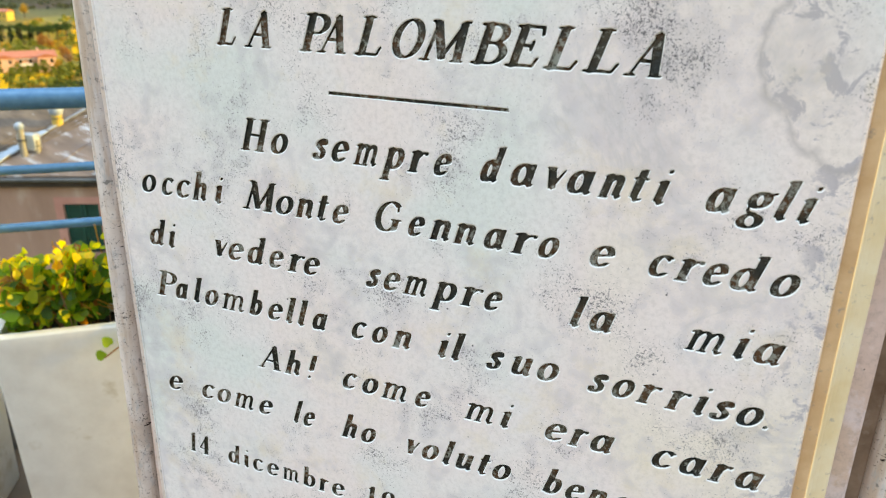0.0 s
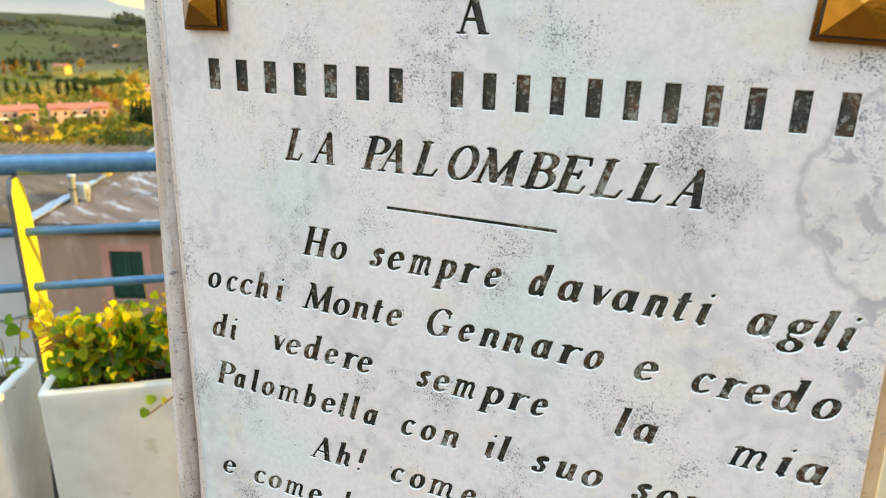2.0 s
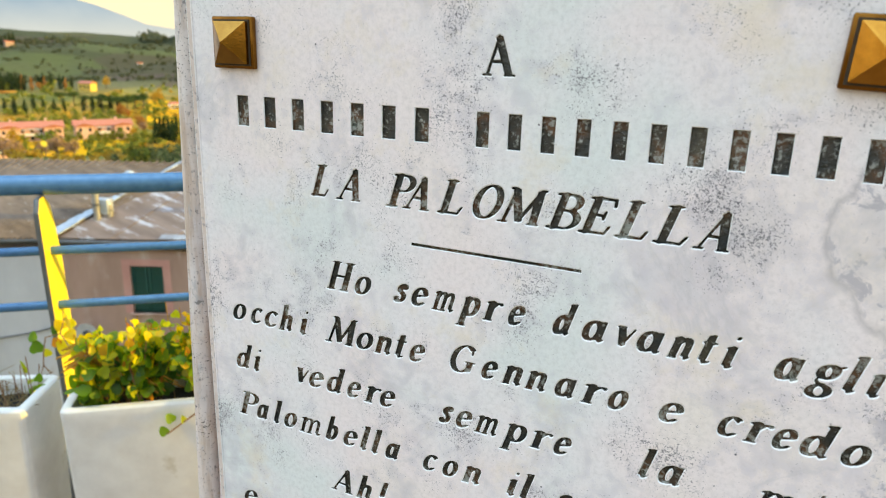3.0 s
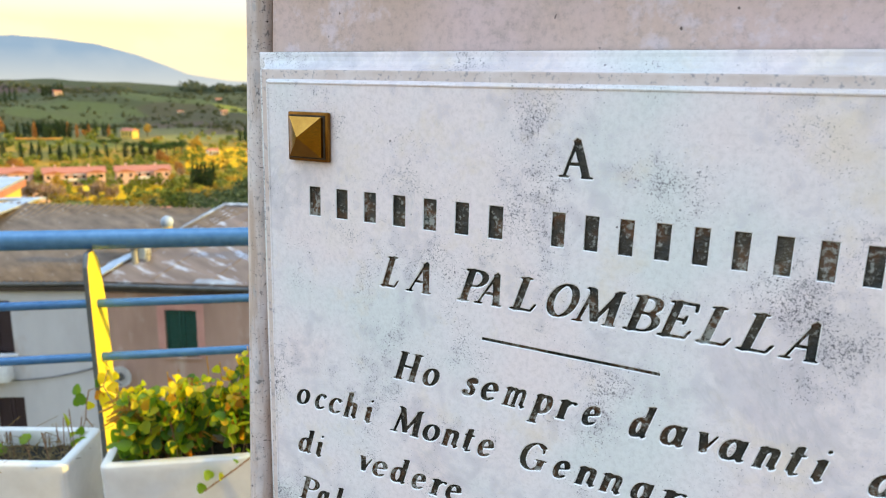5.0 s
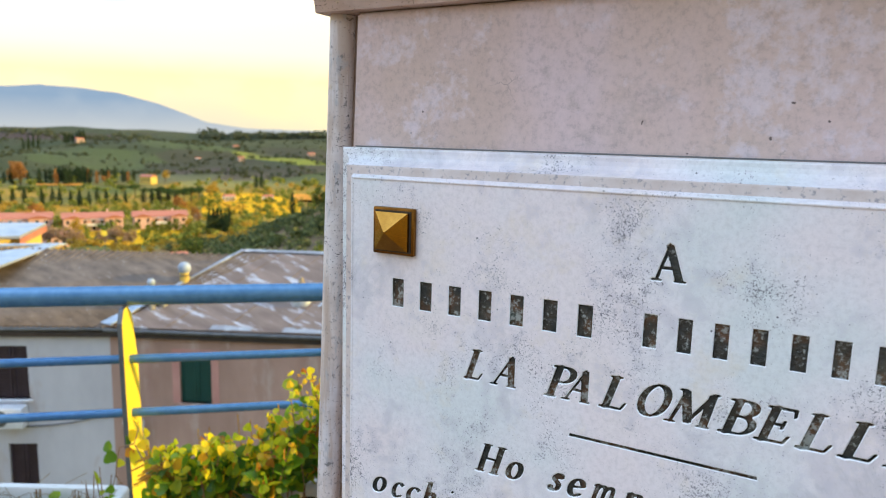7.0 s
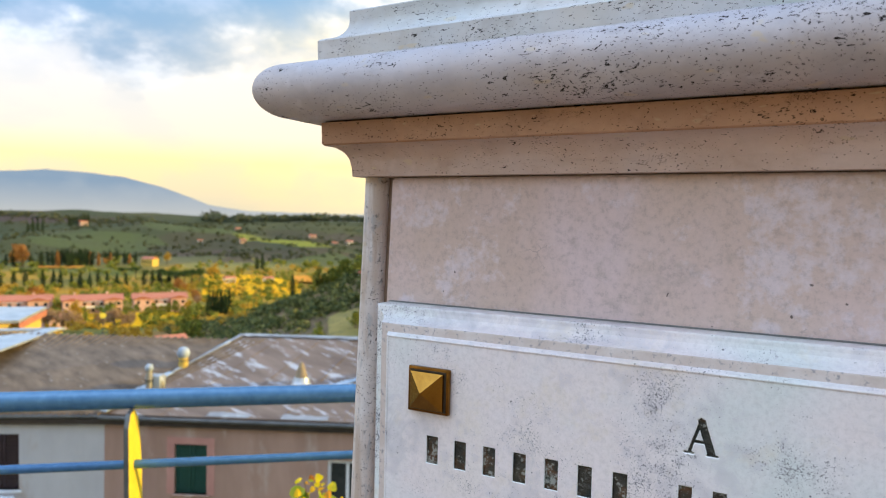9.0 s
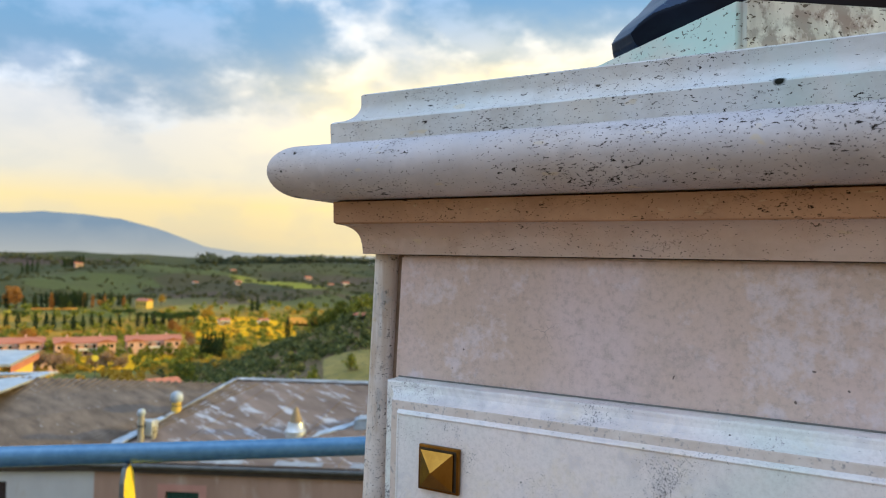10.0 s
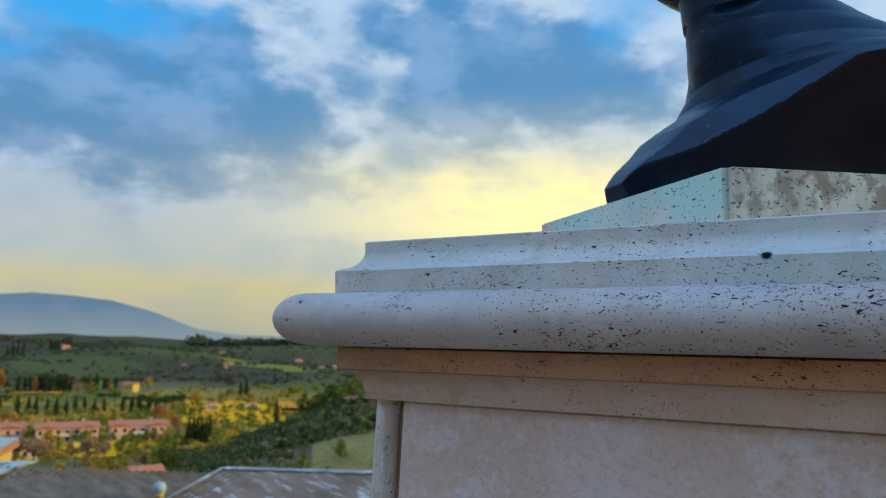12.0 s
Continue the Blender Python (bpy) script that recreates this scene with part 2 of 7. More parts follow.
def honed_panel():
    """Rosy honed travertine: tan clouds, pale lilac crystals and a few filled holes."""
    m, N = material("travertine_panel")
    co = stretched(N, 1, 1, 1)
    wide = N("TexNoise", Vector=stretched(N, 1, 1, 0.7), Scale=5.0, Detail=4.0, Roughness=0.58)
    parts = N("SeparateColor", i0=wide.outputs["Color"])
    c = ramp_of(N, wide.outputs[0], [(0.36, (0.575, 0.442, 0.372)), (0.50, (0.650, 0.512, 0.482)), (0.64, (0.672, 0.550, 0.565))])
    c = mix_of(N, ramp_of(N, parts.outputs[1], [(0.48, 0.0), (0.64, 0.65)]), c, (0.61, 0.468, 0.382))
    blotch = N("TexNoise", Vector=co, Scale=34.0, Detail=8.0, Roughness=0.70)
    seen = math_of(N, "ADD", blotch.outputs[0], math_of(N, "MULTIPLY", math_of(N, "SUBTRACT", parts.outputs[2], 0.5), 0.65))
    c = mix_of(N, ramp_of(N, seen, [(0.55, 0.0), (0.59, 0.34), (0.67, 0.72)]), c, (0.71, 0.625, 0.66))
    grey = math_of(N, "ADD", N("SeparateColor", i0=blotch.outputs["Color"]).outputs[1], math_of(N, "MULTIPLY", math_of(N, "SUBTRACT", parts.outputs[0], 0.5), 0.5))
    c = mix_of(N, ramp_of(N, grey, [(0.58, 0.0), (0.70, 0.45)]), c, (0.44, 0.365, 0.325))
    crumb = N("TexNoise", Vector=co, Scale=170.0, Detail=6.0, Roughness=0.75).outputs[0]
    c = mix_of(N, 1.0, c, ramp_of(N, crumb, [(0.36, 0.84), (0.48, 1.0), (0.64, 1.07)]), "MULTIPLY")
    return m, N, c, crumb, co


def panel_holes(N, co, c, crumb):
    """Small dark holes, gathered in loose swarms, some ringed by a hairline."""
    bend = N("VectorMath", i0=N("TexNoise", Vector=co, Scale=190.0, Detail=3.0).outputs["Color"], i1=(0.006, 0.006, 0.006))
    bend.operation = "MULTIPLY"
    at = N("VectorMath", i0=co, i1=bend.outputs[0]).outputs[0]
    swarm = N("TexNoise", Vector=co, Scale=11.0, Detail=3.0).outputs[0]
    cell = N("TexVoronoi", Vector=at, Scale=85.0)
    pick = math_of(N, "ADD", N("SeparateColor", i0=cell.outputs["Color"]).outputs[0], math_of(N, "MULTIPLY", math_of(N, "SUBTRACT", swarm, 0.5), 1.2))
    dot = math_of(N, "MULTIPLY", ramp_of(N, cell.outputs["Distance"], [(0.07, 1.0), (0.11, 0.0)]), ramp_of(N, pick, [(0.80, 0.0), (0.83, 1.0)]))
    big = N("TexVoronoi", Vector=at, Scale=24.0)
    chosen = ramp_of(N, N("SeparateColor", i0=big.outputs["Color"]).outputs[1], [(0.80, 0.0), (0.82, 1.0)])
    dot = math_of(N, "MAXIMUM", dot, math_of(N, "MULTIPLY", ramp_of(N, big.outputs["Distance"], [(0.035, 1.0), (0.055, 0.0)]), chosen))
    hair = N("TexVoronoi", Vector=at, Scale=90.0)
    hair.feature = "DISTANCE_TO_EDGE"
    some = ramp_of(N, math_of(N, "ADD", swarm, math_of(N, "MULTIPLY", math_of(N, "SUBTRACT", crumb, 0.5), 0.35)), [(0.60, 0.0), (0.66, 0.6)])
    line = math_of(N, "MULTIPLY", ramp_of(N, hair.outputs["Distance"], [(0.01, 1.0), (0.05, 0.0)]), some)
    c = mix_of(N, line, c, (0.30, 0.24, 0.22))
    c = mix_of(N, math_of(N, "MULTIPLY", dot, 0.85), c, (0.07, 0.05, 0.045))
    return c, math_of(N, "SUBTRACT", math_of(N, "MULTIPLY", crumb, 0.12), dot)


M_PANEL, N, tone, crumb, co = honed_panel()
tone, relief = panel_holes(N, co, tone, crumb)
M_PANEL = finish(M_PANEL, N, tone, 0.55, 0, relief, 0.5, 0.0012, 0.35)


def marble():
    m, N = material("white_marble")
    co = stretched(N, 1, 1, 1)
    patch = N("TexNoise", Vector=co, Scale=9.0, Detail=4.0, Roughness=0.6).outputs[0]
    drift = math_of(N, "MULTIPLY", N("SeparateXYZ", i0=co).outputs[0], 0.26)      # rosier towards one side of the slab
    c = ramp_of(N, math_of(N, "ADD", N("TexNoise", Vector=co, Scale=5.0, Detail=4.0).outputs[0], drift), [(0.36, (0.715, 0.755, 0.755)), (0.45, (0.785, 0.765, 0.78)), (0.54, (0.815, 0.745, 0.75)), (0.66, (0.815, 0.755, 0.70))])
    mottle = N("TexNoise", Vector=co, Scale=60.0, Detail=8.0, Roughness=0.75).outputs[0]
    mottle = math_of(N, "ADD", mottle, math_of(N, "MULTIPLY", math_of(N, "SUBTRACT", patch, 0.5), 0.8))
    c = mix_of(N, ramp_of(N, mottle, [(0.54, 0.0), (0.570, 0.26), (0.64, 0.32), (0.74, 0.52)]), c, (0.48, 0.465, 0.53))
    group = N("TexNoise", Vector=co, Scale=15.0, Detail=5.0, Roughness=0.65).outputs[0]
    gather = math_of(N, "MINIMUM", math_of(N, "MULTIPLY", math_of(N, "SUBTRACT", group, 0.5), 0.85), 0.120)
    speck = math_of(N, "ADD", N("TexNoise", Vector=co, Scale=300.0, Detail=6.0, Roughness=0.78).outputs[0], gather)
    fine = math_of(N, "ADD", N("TexNoise", Vector=co, Scale=620.0, Detail=2.0, Roughness=0.6).outputs[0], gather)
    sp = math_of(N, "MAXIMUM", ramp_of(N, speck, [(0.665, 0.0), (0.685, 1.0)]), math_of(N, "MULTIPLY", ramp_of(N, fine, [(0.672, 0.0), (0.692, 1.0)]), 0.8))
    sugar = N("TexNoise", Vector=co, Scale=240.0, Detail=5.0, Roughness=0.7).outputs[0]
    c = mix_of(N, 1.0, c, ramp_of(N, sugar, [(0.36, 0.90), (0.50, 1.0), (0.64, 1.05)]), "MULTIPLY")
    dots = N("TexVoronoi", Vector=co, Scale=95.0)
    rare = N("SeparateColor", i0=dots.outputs["Color"]).outputs[0]
    dot_mask = math_of(N, "MULTIPLY", ramp_of(N, dots.outputs["Distance"], [(0.06, 1.0), (0.09, 0.0)]), ramp_of(N, math_of(N, "ADD", rare, gather), [(0.86, 0.0), (0.88, 1.0)]))
    sp = math_of(N, "MAXIMUM", math_of(N, "MULTIPLY", sp, 0.9), dot_mask)
    c = mix_of(N, math_of(N, "MULTIPLY", sp, 0.92), c, (0.085, 0.085, 0.10))
    swirl = N("VectorMath", i0=co, i1=N("VectorMath", i0=N("TexNoise", Vector=co, Scale=55.0, Detail=4.0).outputs["Color"], i1=(0.02, 0.0, 0.02)).outputs[0])
    swirl.inputs[1].links[0].from_node.operation = "MULTIPLY"
    crack = N("TexVoronoi", Vector=swirl.outputs[0], Scale=75.0)
    crack.feature = "DISTANCE_TO_EDGE"
    broken = math_of(N, "MULTIPLY", ramp_of(N, group, [(0.50, 0.0), (0.60, 1.0)]), ramp_of(N, sugar, [(0.44, 0.0), (0.56, 1.0)]))
    c = mix_of(N, math_of(N, "MULTIPLY", math_of(N, "MULTIPLY", ramp_of(N, crack.outputs["Distance"], [(0.012, 1.0), (0.042, 0.0)]), broken), 0.42), c, (0.24, 0.23, 0.26))
    bend = N("TexNoise", Vector=co, Scale=30.0, Detail=3.0).outputs["Color"]
    moved = N("VectorMath", i0=co, i1=N("VectorMath", i0=bend, i1=(0.035, 0.0, 0.035)).outputs[0])
    moved.inputs[1].links[0].from_node.operation = "MULTIPLY"
    near = N("VectorMath", i0=moved.outputs[0], i1=(0.302, 0.0, 1.437))
    near.operation = "DISTANCE"
    corner = ramp_of(N, near.outputs["Value"], [(0.058, 1.0), (0.070, 0.0)])
    edge = ramp_of(N, math_of(N, "ABSOLUTE", math_of(N, "SUBTRACT", near.outputs["Value"], 0.064)), [(0.0, 1.0), (0.003, 0.0)])
    right = math_of(N, "MULTIPLY", ramp_of(N, N("SeparateXYZ", i0=moved.outputs[0]).outputs[0], [(0.272, 0.0), (0.292, 1.0)]), 0.9)
    region = math_of(N, "MAXIMUM", corner, right)
    flakes = N("TexNoise", Vector=moved.outputs[0], Scale=46.0, Detail=7.0, Roughness=0.72).outputs[0]
    net = math_of(N, "MULTIPLY", ramp_of(N, flakes, [(0.525, 0.0), (0.575, 0.8)]), region)
    c = mix_of(N, net, c, (0.37, 0.36, 0.43))
    c = mix_of(N, math_of(N, "MULTIPLY", corner, ramp_of(N, patch, [(0.45, 0.0), (0.60, 0.22)])), c, (0.76, 0.69, 0.60))
    c = mix_of(N, math_of(N, "MULTIPLY", edge, 0.6), c, (0.45, 0.42, 0.43))
    line = math_of(N, "ABSOLUTE", math_of(N, "SUBTRACT", N("TexNoise", Vector=co, Scale=8.0, Detail=6.0, Roughness=0.62, Distortion=0.8).outputs[0], 0.5))
    c = mix_of(N, math_of(N, "MULTIPLY", ramp_of(N, line, [(0.0, 1.0), (0.025, 0.0)]), ramp_of(N, patch, [(0.46, 0.0), (0.62, 0.30)])), c, (0.48, 0.48, 0.50))
    rust = ramp_of(N, N("TexNoise", Vector=co, Scale=14.0, Detail=6.0, Roughness=0.65).outputs[0], [(0.55, 0.0), (0.68, 0.40)])
    c = mix_of(N, rust, c, (0.76, 0.66, 0.47))
    grain = N("TexNoise", Vector=co, Scale=600.0, Detail=2.0).outputs[0]
    return finish(m, N, c, 0.36, 0, math_of(N, "SUBTRACT", math_of(N, "MULTIPLY", grain, 0.1), sp), 0.3, 0.0008, math_of(N, "MULTIPLY", math_of(N, "SUBTRACT", 1.0, sp), 0.45))


M_MARBLE = marble()


def letter_paint():
    """Dark paint in the cuts, worn through to the marble here and there."""
    m, N = material("worn_letter_paint")
    co = stretched(N, 1, 1, 1)
    wear = N("TexNoise", Vector=co, Scale=260.0, Detail=5.0, Roughness=0.65).outputs[0]
    wide = N("TexNoise", Vector=co, Scale=34.0, Detail=3.0).outputs[0]
    w = math_of(N, "ADD", math_of(N, "MULTIPLY", wear, 0.6), math_of(N, "MULTIPLY", wide, 0.4))
    dark = ramp_of(N, wide, [(0.36, (0.016, 0.022, 0.022)), (0.50, (0.040, 0.034, 0.024)), (0.60, (0.115, 0.055, 0.024)), (0.72, (0.040, 0.055, 0.046))])
    faded = N("TexNoise", Vector=co, Scale=11.0, Detail=5.0, Roughness=0.6).outputs[0]
    faded = math_of(N, "ADD", faded, math_of(N, "MULTIPLY", math_of(N, "SUBTRACT", wear, 0.5), 0.35))
    dark = mix_of(N, ramp_of(N, faded, [(0.49, 0.0), (0.67, 0.40)]), dark, (0.150, 0.130, 0.085))
    c = mix_of(N, ramp_of(N, w, [(0.525, 0.0), (0.595, 0.72)]), dark, (0.42, 0.44, 0.40))
    return finish(m, N, c, 0.20, 0, wear, 1.0, 0.0022, 0.55)


M_LETTER = letter_paint()


def noisy(name, lo, hi, scale, rough=0.7, metal=0.0, bump=0.3, dist=0.002, spots=None, squash=(1, 1, 1), spec=0.4, leaf=None, island=False, detail=5.0):
    m, N = material(name)
    co = stretched(N, *squash)
    n = N("TexNoise", Vector=co, Scale=scale, Detail=detail, Roughness=0.62).outputs[0]
    c = ramp_of(N, n, [(0.32, lo), (0.68, hi)])
    if island:
        r = N("NewGeometry").outputs["Random Per Island"]
        c = mix_of(N, 0.75, c, ramp_of(N, r, [(0.0, lo), (0.6, hi), (1.0, island)]))
    if spots:
        col, lim, sc = spots
        s = N("TexNoise", Vector=co, Scale=sc, Detail=4.0, Roughness=0.65).outputs[0]
        c = mix_of(N, ramp_of(N, s, [(lim, 0.0), (lim + 0.1, 0.8)]), c, col)
    fine = N("TexNoise", Vector=co, Scale=scale * 9, Detail=3.0).outputs[0]
    return finish(m, N, c, rough, metal, math_of(N, "ADD", n, math_of(N, "MULTIPLY", fine, 0.4)), bump, dist, spec, leaf)


# right rim of the plaque: tan paints bounce light, cream paints low sun
M_RIM_BOUNCE = noisy("bounce_tan_marble", (0.56, 0.36, 0.19), (0.70, 0.50, 0.30), 38, 0.4, 0.0, 0.3, 0.001, ((0.34, 0.27, 0.22), 0.62, 120))
M_RIM_SUN = noisy("sun_cream_marble", (0.74, 0.60, 0.36), (0.82, 0.73, 0.54), 30, 0.4, 0.0, 0.3, 0.001, ((0.42, 0.37, 0.32), 0.62, 150))
M_ROSE = noisy("rosy_marble", (0.58, 0.49, 0.44), (0.70, 0.63, 0.60), 45, 0.4, 0.0, 0.3, 0.001, ((0.26, 0.25, 0.27), 0.565, 260))
# chipped lips, made paler than the face to paint the light they catch
M_LIP = noisy("lit_chipped_marble_edge", (0.80, 0.82, 0.83), (0.90, 0.90, 0.90), 160, 0.3, 0.0, 0.6, 0.0012, ((0.62, 0.64, 0.66), 0.60, 240))
M_BRASS = noisy("aged_brass", (0.30, 0.135, 0.020), (0.42, 0.215, 0.040), 60, 0.12, 1.0, 0.15, 0.0006)
M_BRASS_OLD = noisy("tarnished_brass", (0.15, 0.064, 0.010), (0.26, 0.120, 0.022), 60, 0.22, 1.0, 0.15, 0.0006)
M_BRASS_DARK = noisy("brass_shadow_gap", (0.03, 0.02, 0.012), (0.05, 0.035, 0.02), 60, 0.6)


def bronze():
    """Blue-black patina with broad duller clouds, fine scratches and a few pale scuffs."""
    m, N = material("dark_bronze")
    co = stretched(N, 1, 1, 1)
    n = N("TexNoise", Vector=co, Scale=14.0, Detail=5.0, Roughness=0.62).outputs[0]
    c = ramp_of(N, n, [(0.32, (0.004, 0.016, 0.046)), (0.68, (0.009, 0.034, 0.088))])
    wide = N("TexNoise", Vector=co, Scale=5.5, Detail=3.0).outputs[0]
    c = mix_of(N, ramp_of(N, wide, [(0.48, 0.0), (0.66, 0.45)]), c, (0.002, 0.007, 0.022))
    dust = N("TexNoise", Vector=co, Scale=34.0, Detail=4.0, Roughness=0.65).outputs[0]
    c = mix_of(N, ramp_of(N, dust, [(0.66, 0.0), (0.76, 0.7)]), c, (0.05, 0.09, 0.13))
    hair = N("TexNoise", Vector=stretched(N, 26, 26, 75), Scale=1.0, Detail=2.0, Distortion=0.6).outputs[0]
    hair = ramp_of(N, math_of(N, "ABSOLUTE", math_of(N, "SUBTRACT", hair, 0.5)), [(0.0, 1.0), (0.007, 0.0)])
    hair = math_of(N, "MULTIPLY", hair, ramp_of(N, dust, [(0.55, 0.0), (0.64, 0.8)]))
    c = mix_of(N, hair, c, (0.10, 0.17, 0.22))
    return finish(m, N, c, 0.38, 0.45, math_of(N, "ADD", n, math_of(N, "MULTIPLY", hair, 0.3)), 0.35, 0.003, 0.35)


M_BRONZE = bronze()


def bronze_cut():
    """The flat cut of the shoulder: blue-black patina towards the breast, brown towards the back, green near the stone."""
    m, N = material("brown_bronze")
    co = stretched(N, 1, 1, 1)
    at = N("SeparateXYZ", i0=co)
    n = N("TexNoise", Vector=co, Scale=14.0, Detail=6.0, Roughness=0.6).outputs[0]
    brown = ramp_of(N, n, [(0.35, (0.010, 0.006, 0.006)), (0.65, (0.022, 0.013, 0.012))])
    blue = ramp_of(N, n, [(0.35, (0.002, 0.004, 0.010)), (0.65, (0.005, 0.009, 0.020))])
    c = mix_of(N, ramp_of(N, math_of(N, "ADD", at.outputs[0], math_of(N, "MULTIPLY", n, 0.06)), [(0.04, 0.0), (0.17, 1.0)]), brown, blue)
    green = math_of(N, "MULTIPLY", ramp_of(N, math_of(N, "SUBTRACT", at.outputs[2], 1.95), [(0.0, 1.0), (0.03, 0.0)]), ramp_of(N, n, [(0.45, 0.0), (0.6, 0.8)]))
    c = mix_of(N, green, c, (0.012, 0.035, 0.026))
    return finish(m, N, c, 0.7, 0.1, n, 0.4, 0.003, 0.12)


M_BRONZE_CUT = bronze_cut()


def stained_block():
    m, N = material("stained_travertine")
    co = stretched(N, 1, 1, 1)
    broad = N("TexNoise", Vector=co, Scale=12.0, Detail=5.0).outputs[0]
    c = ramp_of(N, broad, [(0.35, (0.56, 0.53, 0.47)), (0.6, (0.66, 0.64, 0.58))])
    drip = N("TexNoise", Vector=stretched(N, 38, 38, 7), Scale=1.0, Detail=4.0).outputs[0]
    front = ramp_of(N, math_of(N, "ADD", N("SeparateXYZ", i0=co).outputs[0], 1.0), [(0.998, 0.0), (1.012, 1.0)])
    stain = N("TexNoise", Vector=stretched(N, 42, 42, 30), Scale=1.0, Detail=6.0, Roughness=0.65, Distortion=0.15).outputs[0]
    stain = math_of(N, "MAXIMUM", ramp_of(N, stain, [(0.48, 0.0), (0.58, 0.85)]), math_of(N, "MULTIPLY", ramp_of(N, drip, [(0.46, 0.0), (0.60, 0.75)]), 0.7))
    low = ramp_of(N, math_of(N, "SUBTRACT", N("SeparateXYZ", i0=co).outputs[2], 1.88), [(0.012, 0.25), (0.035, 1.0)])
    c = mix_of(N, math_of(N, "MULTIPLY", math_of(N, "MULTIPLY", stain, front), low), c, (0.20, 0.145, 0.125))
    moss = math_of(N, "MULTIPLY", ramp_of(N, N("TexNoise", Vector=co, Scale=40.0, Detail=5.0).outputs[0], [(0.46, 0.0), (0.60, 0.7)]), math_of(N, "MULTIPLY", front, math_of(N, "SUBTRACT", 1.0, low)))
    c = mix_of(N, moss, c, (0.44, 0.44, 0.22))
    green = N("TexNoise", Vector=stretched(N, 10, 10, 22), Scale=1.0, Detail=4.0).outputs[0]
    c = mix_of(N, math_of(N, "MULTIPLY", ramp_of(N, green, [(0.42, 0.0), (0.62, 0.7)]), math_of(N, "SUBTRACT", 1.0, math_of(N, "MULTIPLY", front, 0.7))), c, (0.42, 0.66, 0.61))
    hole = N("TexNoise", Vector=stretched(N, 190, 190, 300), Scale=1.0, Detail=1.5, Distortion=0.6).outputs[0]
    h = ramp_of(N, hole, [(0.645, 0.0), (0.675, 1.0)])
    c = mix_of(N, math_of(N, "MULTIPLY", h, 0.85), c, (0.06, 0.045, 0.035))
    return finish(m, N, c, 0.65, 0, math_of(N, "MULTIPLY", h, -1.0), 0.5, 0.0015, math_of(N, "MULTIPLY", math_of(N, "SUBTRACT", 1.0, h), 0.4))


M_PLINTH = stained_block()
M_RAIL = noisy("grey_rail_paint", (0.050, 0.140, 0.290), (0.085, 0.200, 0.370), 30, 0.20, 0.25, 0.15, 0.001, ((0.12, 0.10, 0.08), 0.70, 60))
M_POST = noisy("grey_post_edge", (0.07, 0.085, 0.10), (0.11, 0.125, 0.14), 40, 0.45, 0.2, 0.15, 0.001, ((0.20, 0.16, 0.11), 0.68, 30))
# low sun on the grey posts, painted as a yellow base colour
M_POST_SUN = noisy("sun_yellow_post_face", (0.78, 0.57, 0.008), (0.88, 0.67, 0.012), 40, 0.45, 0.0, 0.15, 0.001, ((0.45, 0.33, 0.10), 0.68, 30))
M_CONCRETE = noisy("grey_concrete", (0.16, 0.16, 0.155), (0.24, 0.235, 0.225), 5, 0.9, 0, 0.4, 0.004)
# brown dirt, darkened to paint the shade inside the groove
M_GROOVE_SHADE_DIRT = noisy("shaded_grimy_filling", (0.16, 0.10, 0.065), (0.32, 0.23, 0.165), 26, 0.9, 0, 0.6, 0.002, ((0.30, 0.23, 0.18), 0.60, 60))
# near-black brown that paints the shade under the eaves
M_EAVES_SHADE = noisy("eaves_shade", (0.030, 0.022, 0.018), (0.06, 0.045, 0.035), 3, 0.8)
M_POT = noisy("white_planter", (0.62, 0.60, 0.55), (0.74, 0.73, 0.68), 9, 0.55, 0, 0.15, 0.002, ((0.50, 0.46, 0.36), 0.62, 6))
M_SOIL = noisy("planter_soil", (0.018, 0.014, 0.008), (0.055, 0.042, 0.024), 60, 0.95, 0, 0.9, 0.01)
M_STEM = noisy("dry_stem", (0.16, 0.08, 0.035), (0.34, 0.20, 0.09), 60, 0.8)
M_STRAW = noisy("dry_grass", (0.16, 0.12, 0.05), (0.38, 0.27, 0.12), 30, 0.9, leaf=0.3)
M_RUNNER = noisy("golden_dry_stem", (0.34, 0.16, 0.02), (0.62, 0.34, 0.04), 40, 0.7, leaf=0.3)
M_PETAL = noisy("white_petal", (0.75, 0.75, 0.72), (0.85, 0.85, 0.82), 80, 0.6, leaf=0.3)


def leaf_material(name, stops):
    m, N = material(name)
    r = N("ObjectInfo").outputs["Random"]
    isl = N("NewGeometry").outputs["Random Per Island"]
    mixr = math_of(N, "FRACT", math_of(N, "ADD", math_of(N, "MULTIPLY", r, 7.31), isl))
    c = ramp_of(N, mixr, stops)
    n = N("TexNoise", Vector=stretched(N, 1, 1, 1), Scale=60.0, Detail=4.0).outputs[0]
    c = mix_of(N, ramp_of(N, n, [(0.50, 0.0), (0.75, 0.4)]), c, (0.22, 0.20, 0.03))
    return finish(m, N, c, 0.36, 0, n, 0.3, 0.003, 0.5, 0.62)


M_LEAF = leaf_material("ivy_leaf", [(0.0, (0.045, 0.12, 0.010)), (0.45, (0.13, 0.27, 0.010)), (0.72, (0.26, 0.38, 0.012)), (0.88, (0.50, 0.50, 0.012)), (0.94, (0.56, 0.25, 0.02)), (1.0, (0.30, 0.10, 0.025))])
# low sun on the ivy painted as yellower leaf colours, in two strengths
M_LEAF_SUNLIT = leaf_material("sunlit_ivy_leaf", [(0.0, (0.22, 0.36, 0.012)), (0.35, (0.52, 0.54, 0.010)), (0.64, (0.86, 0.70, 0.006)), (0.82, (0.80, 0.50, 0.008)), (0.92, (0.62, 0.24, 0.015)), (1.0, (0.36, 0.11, 0.02))])
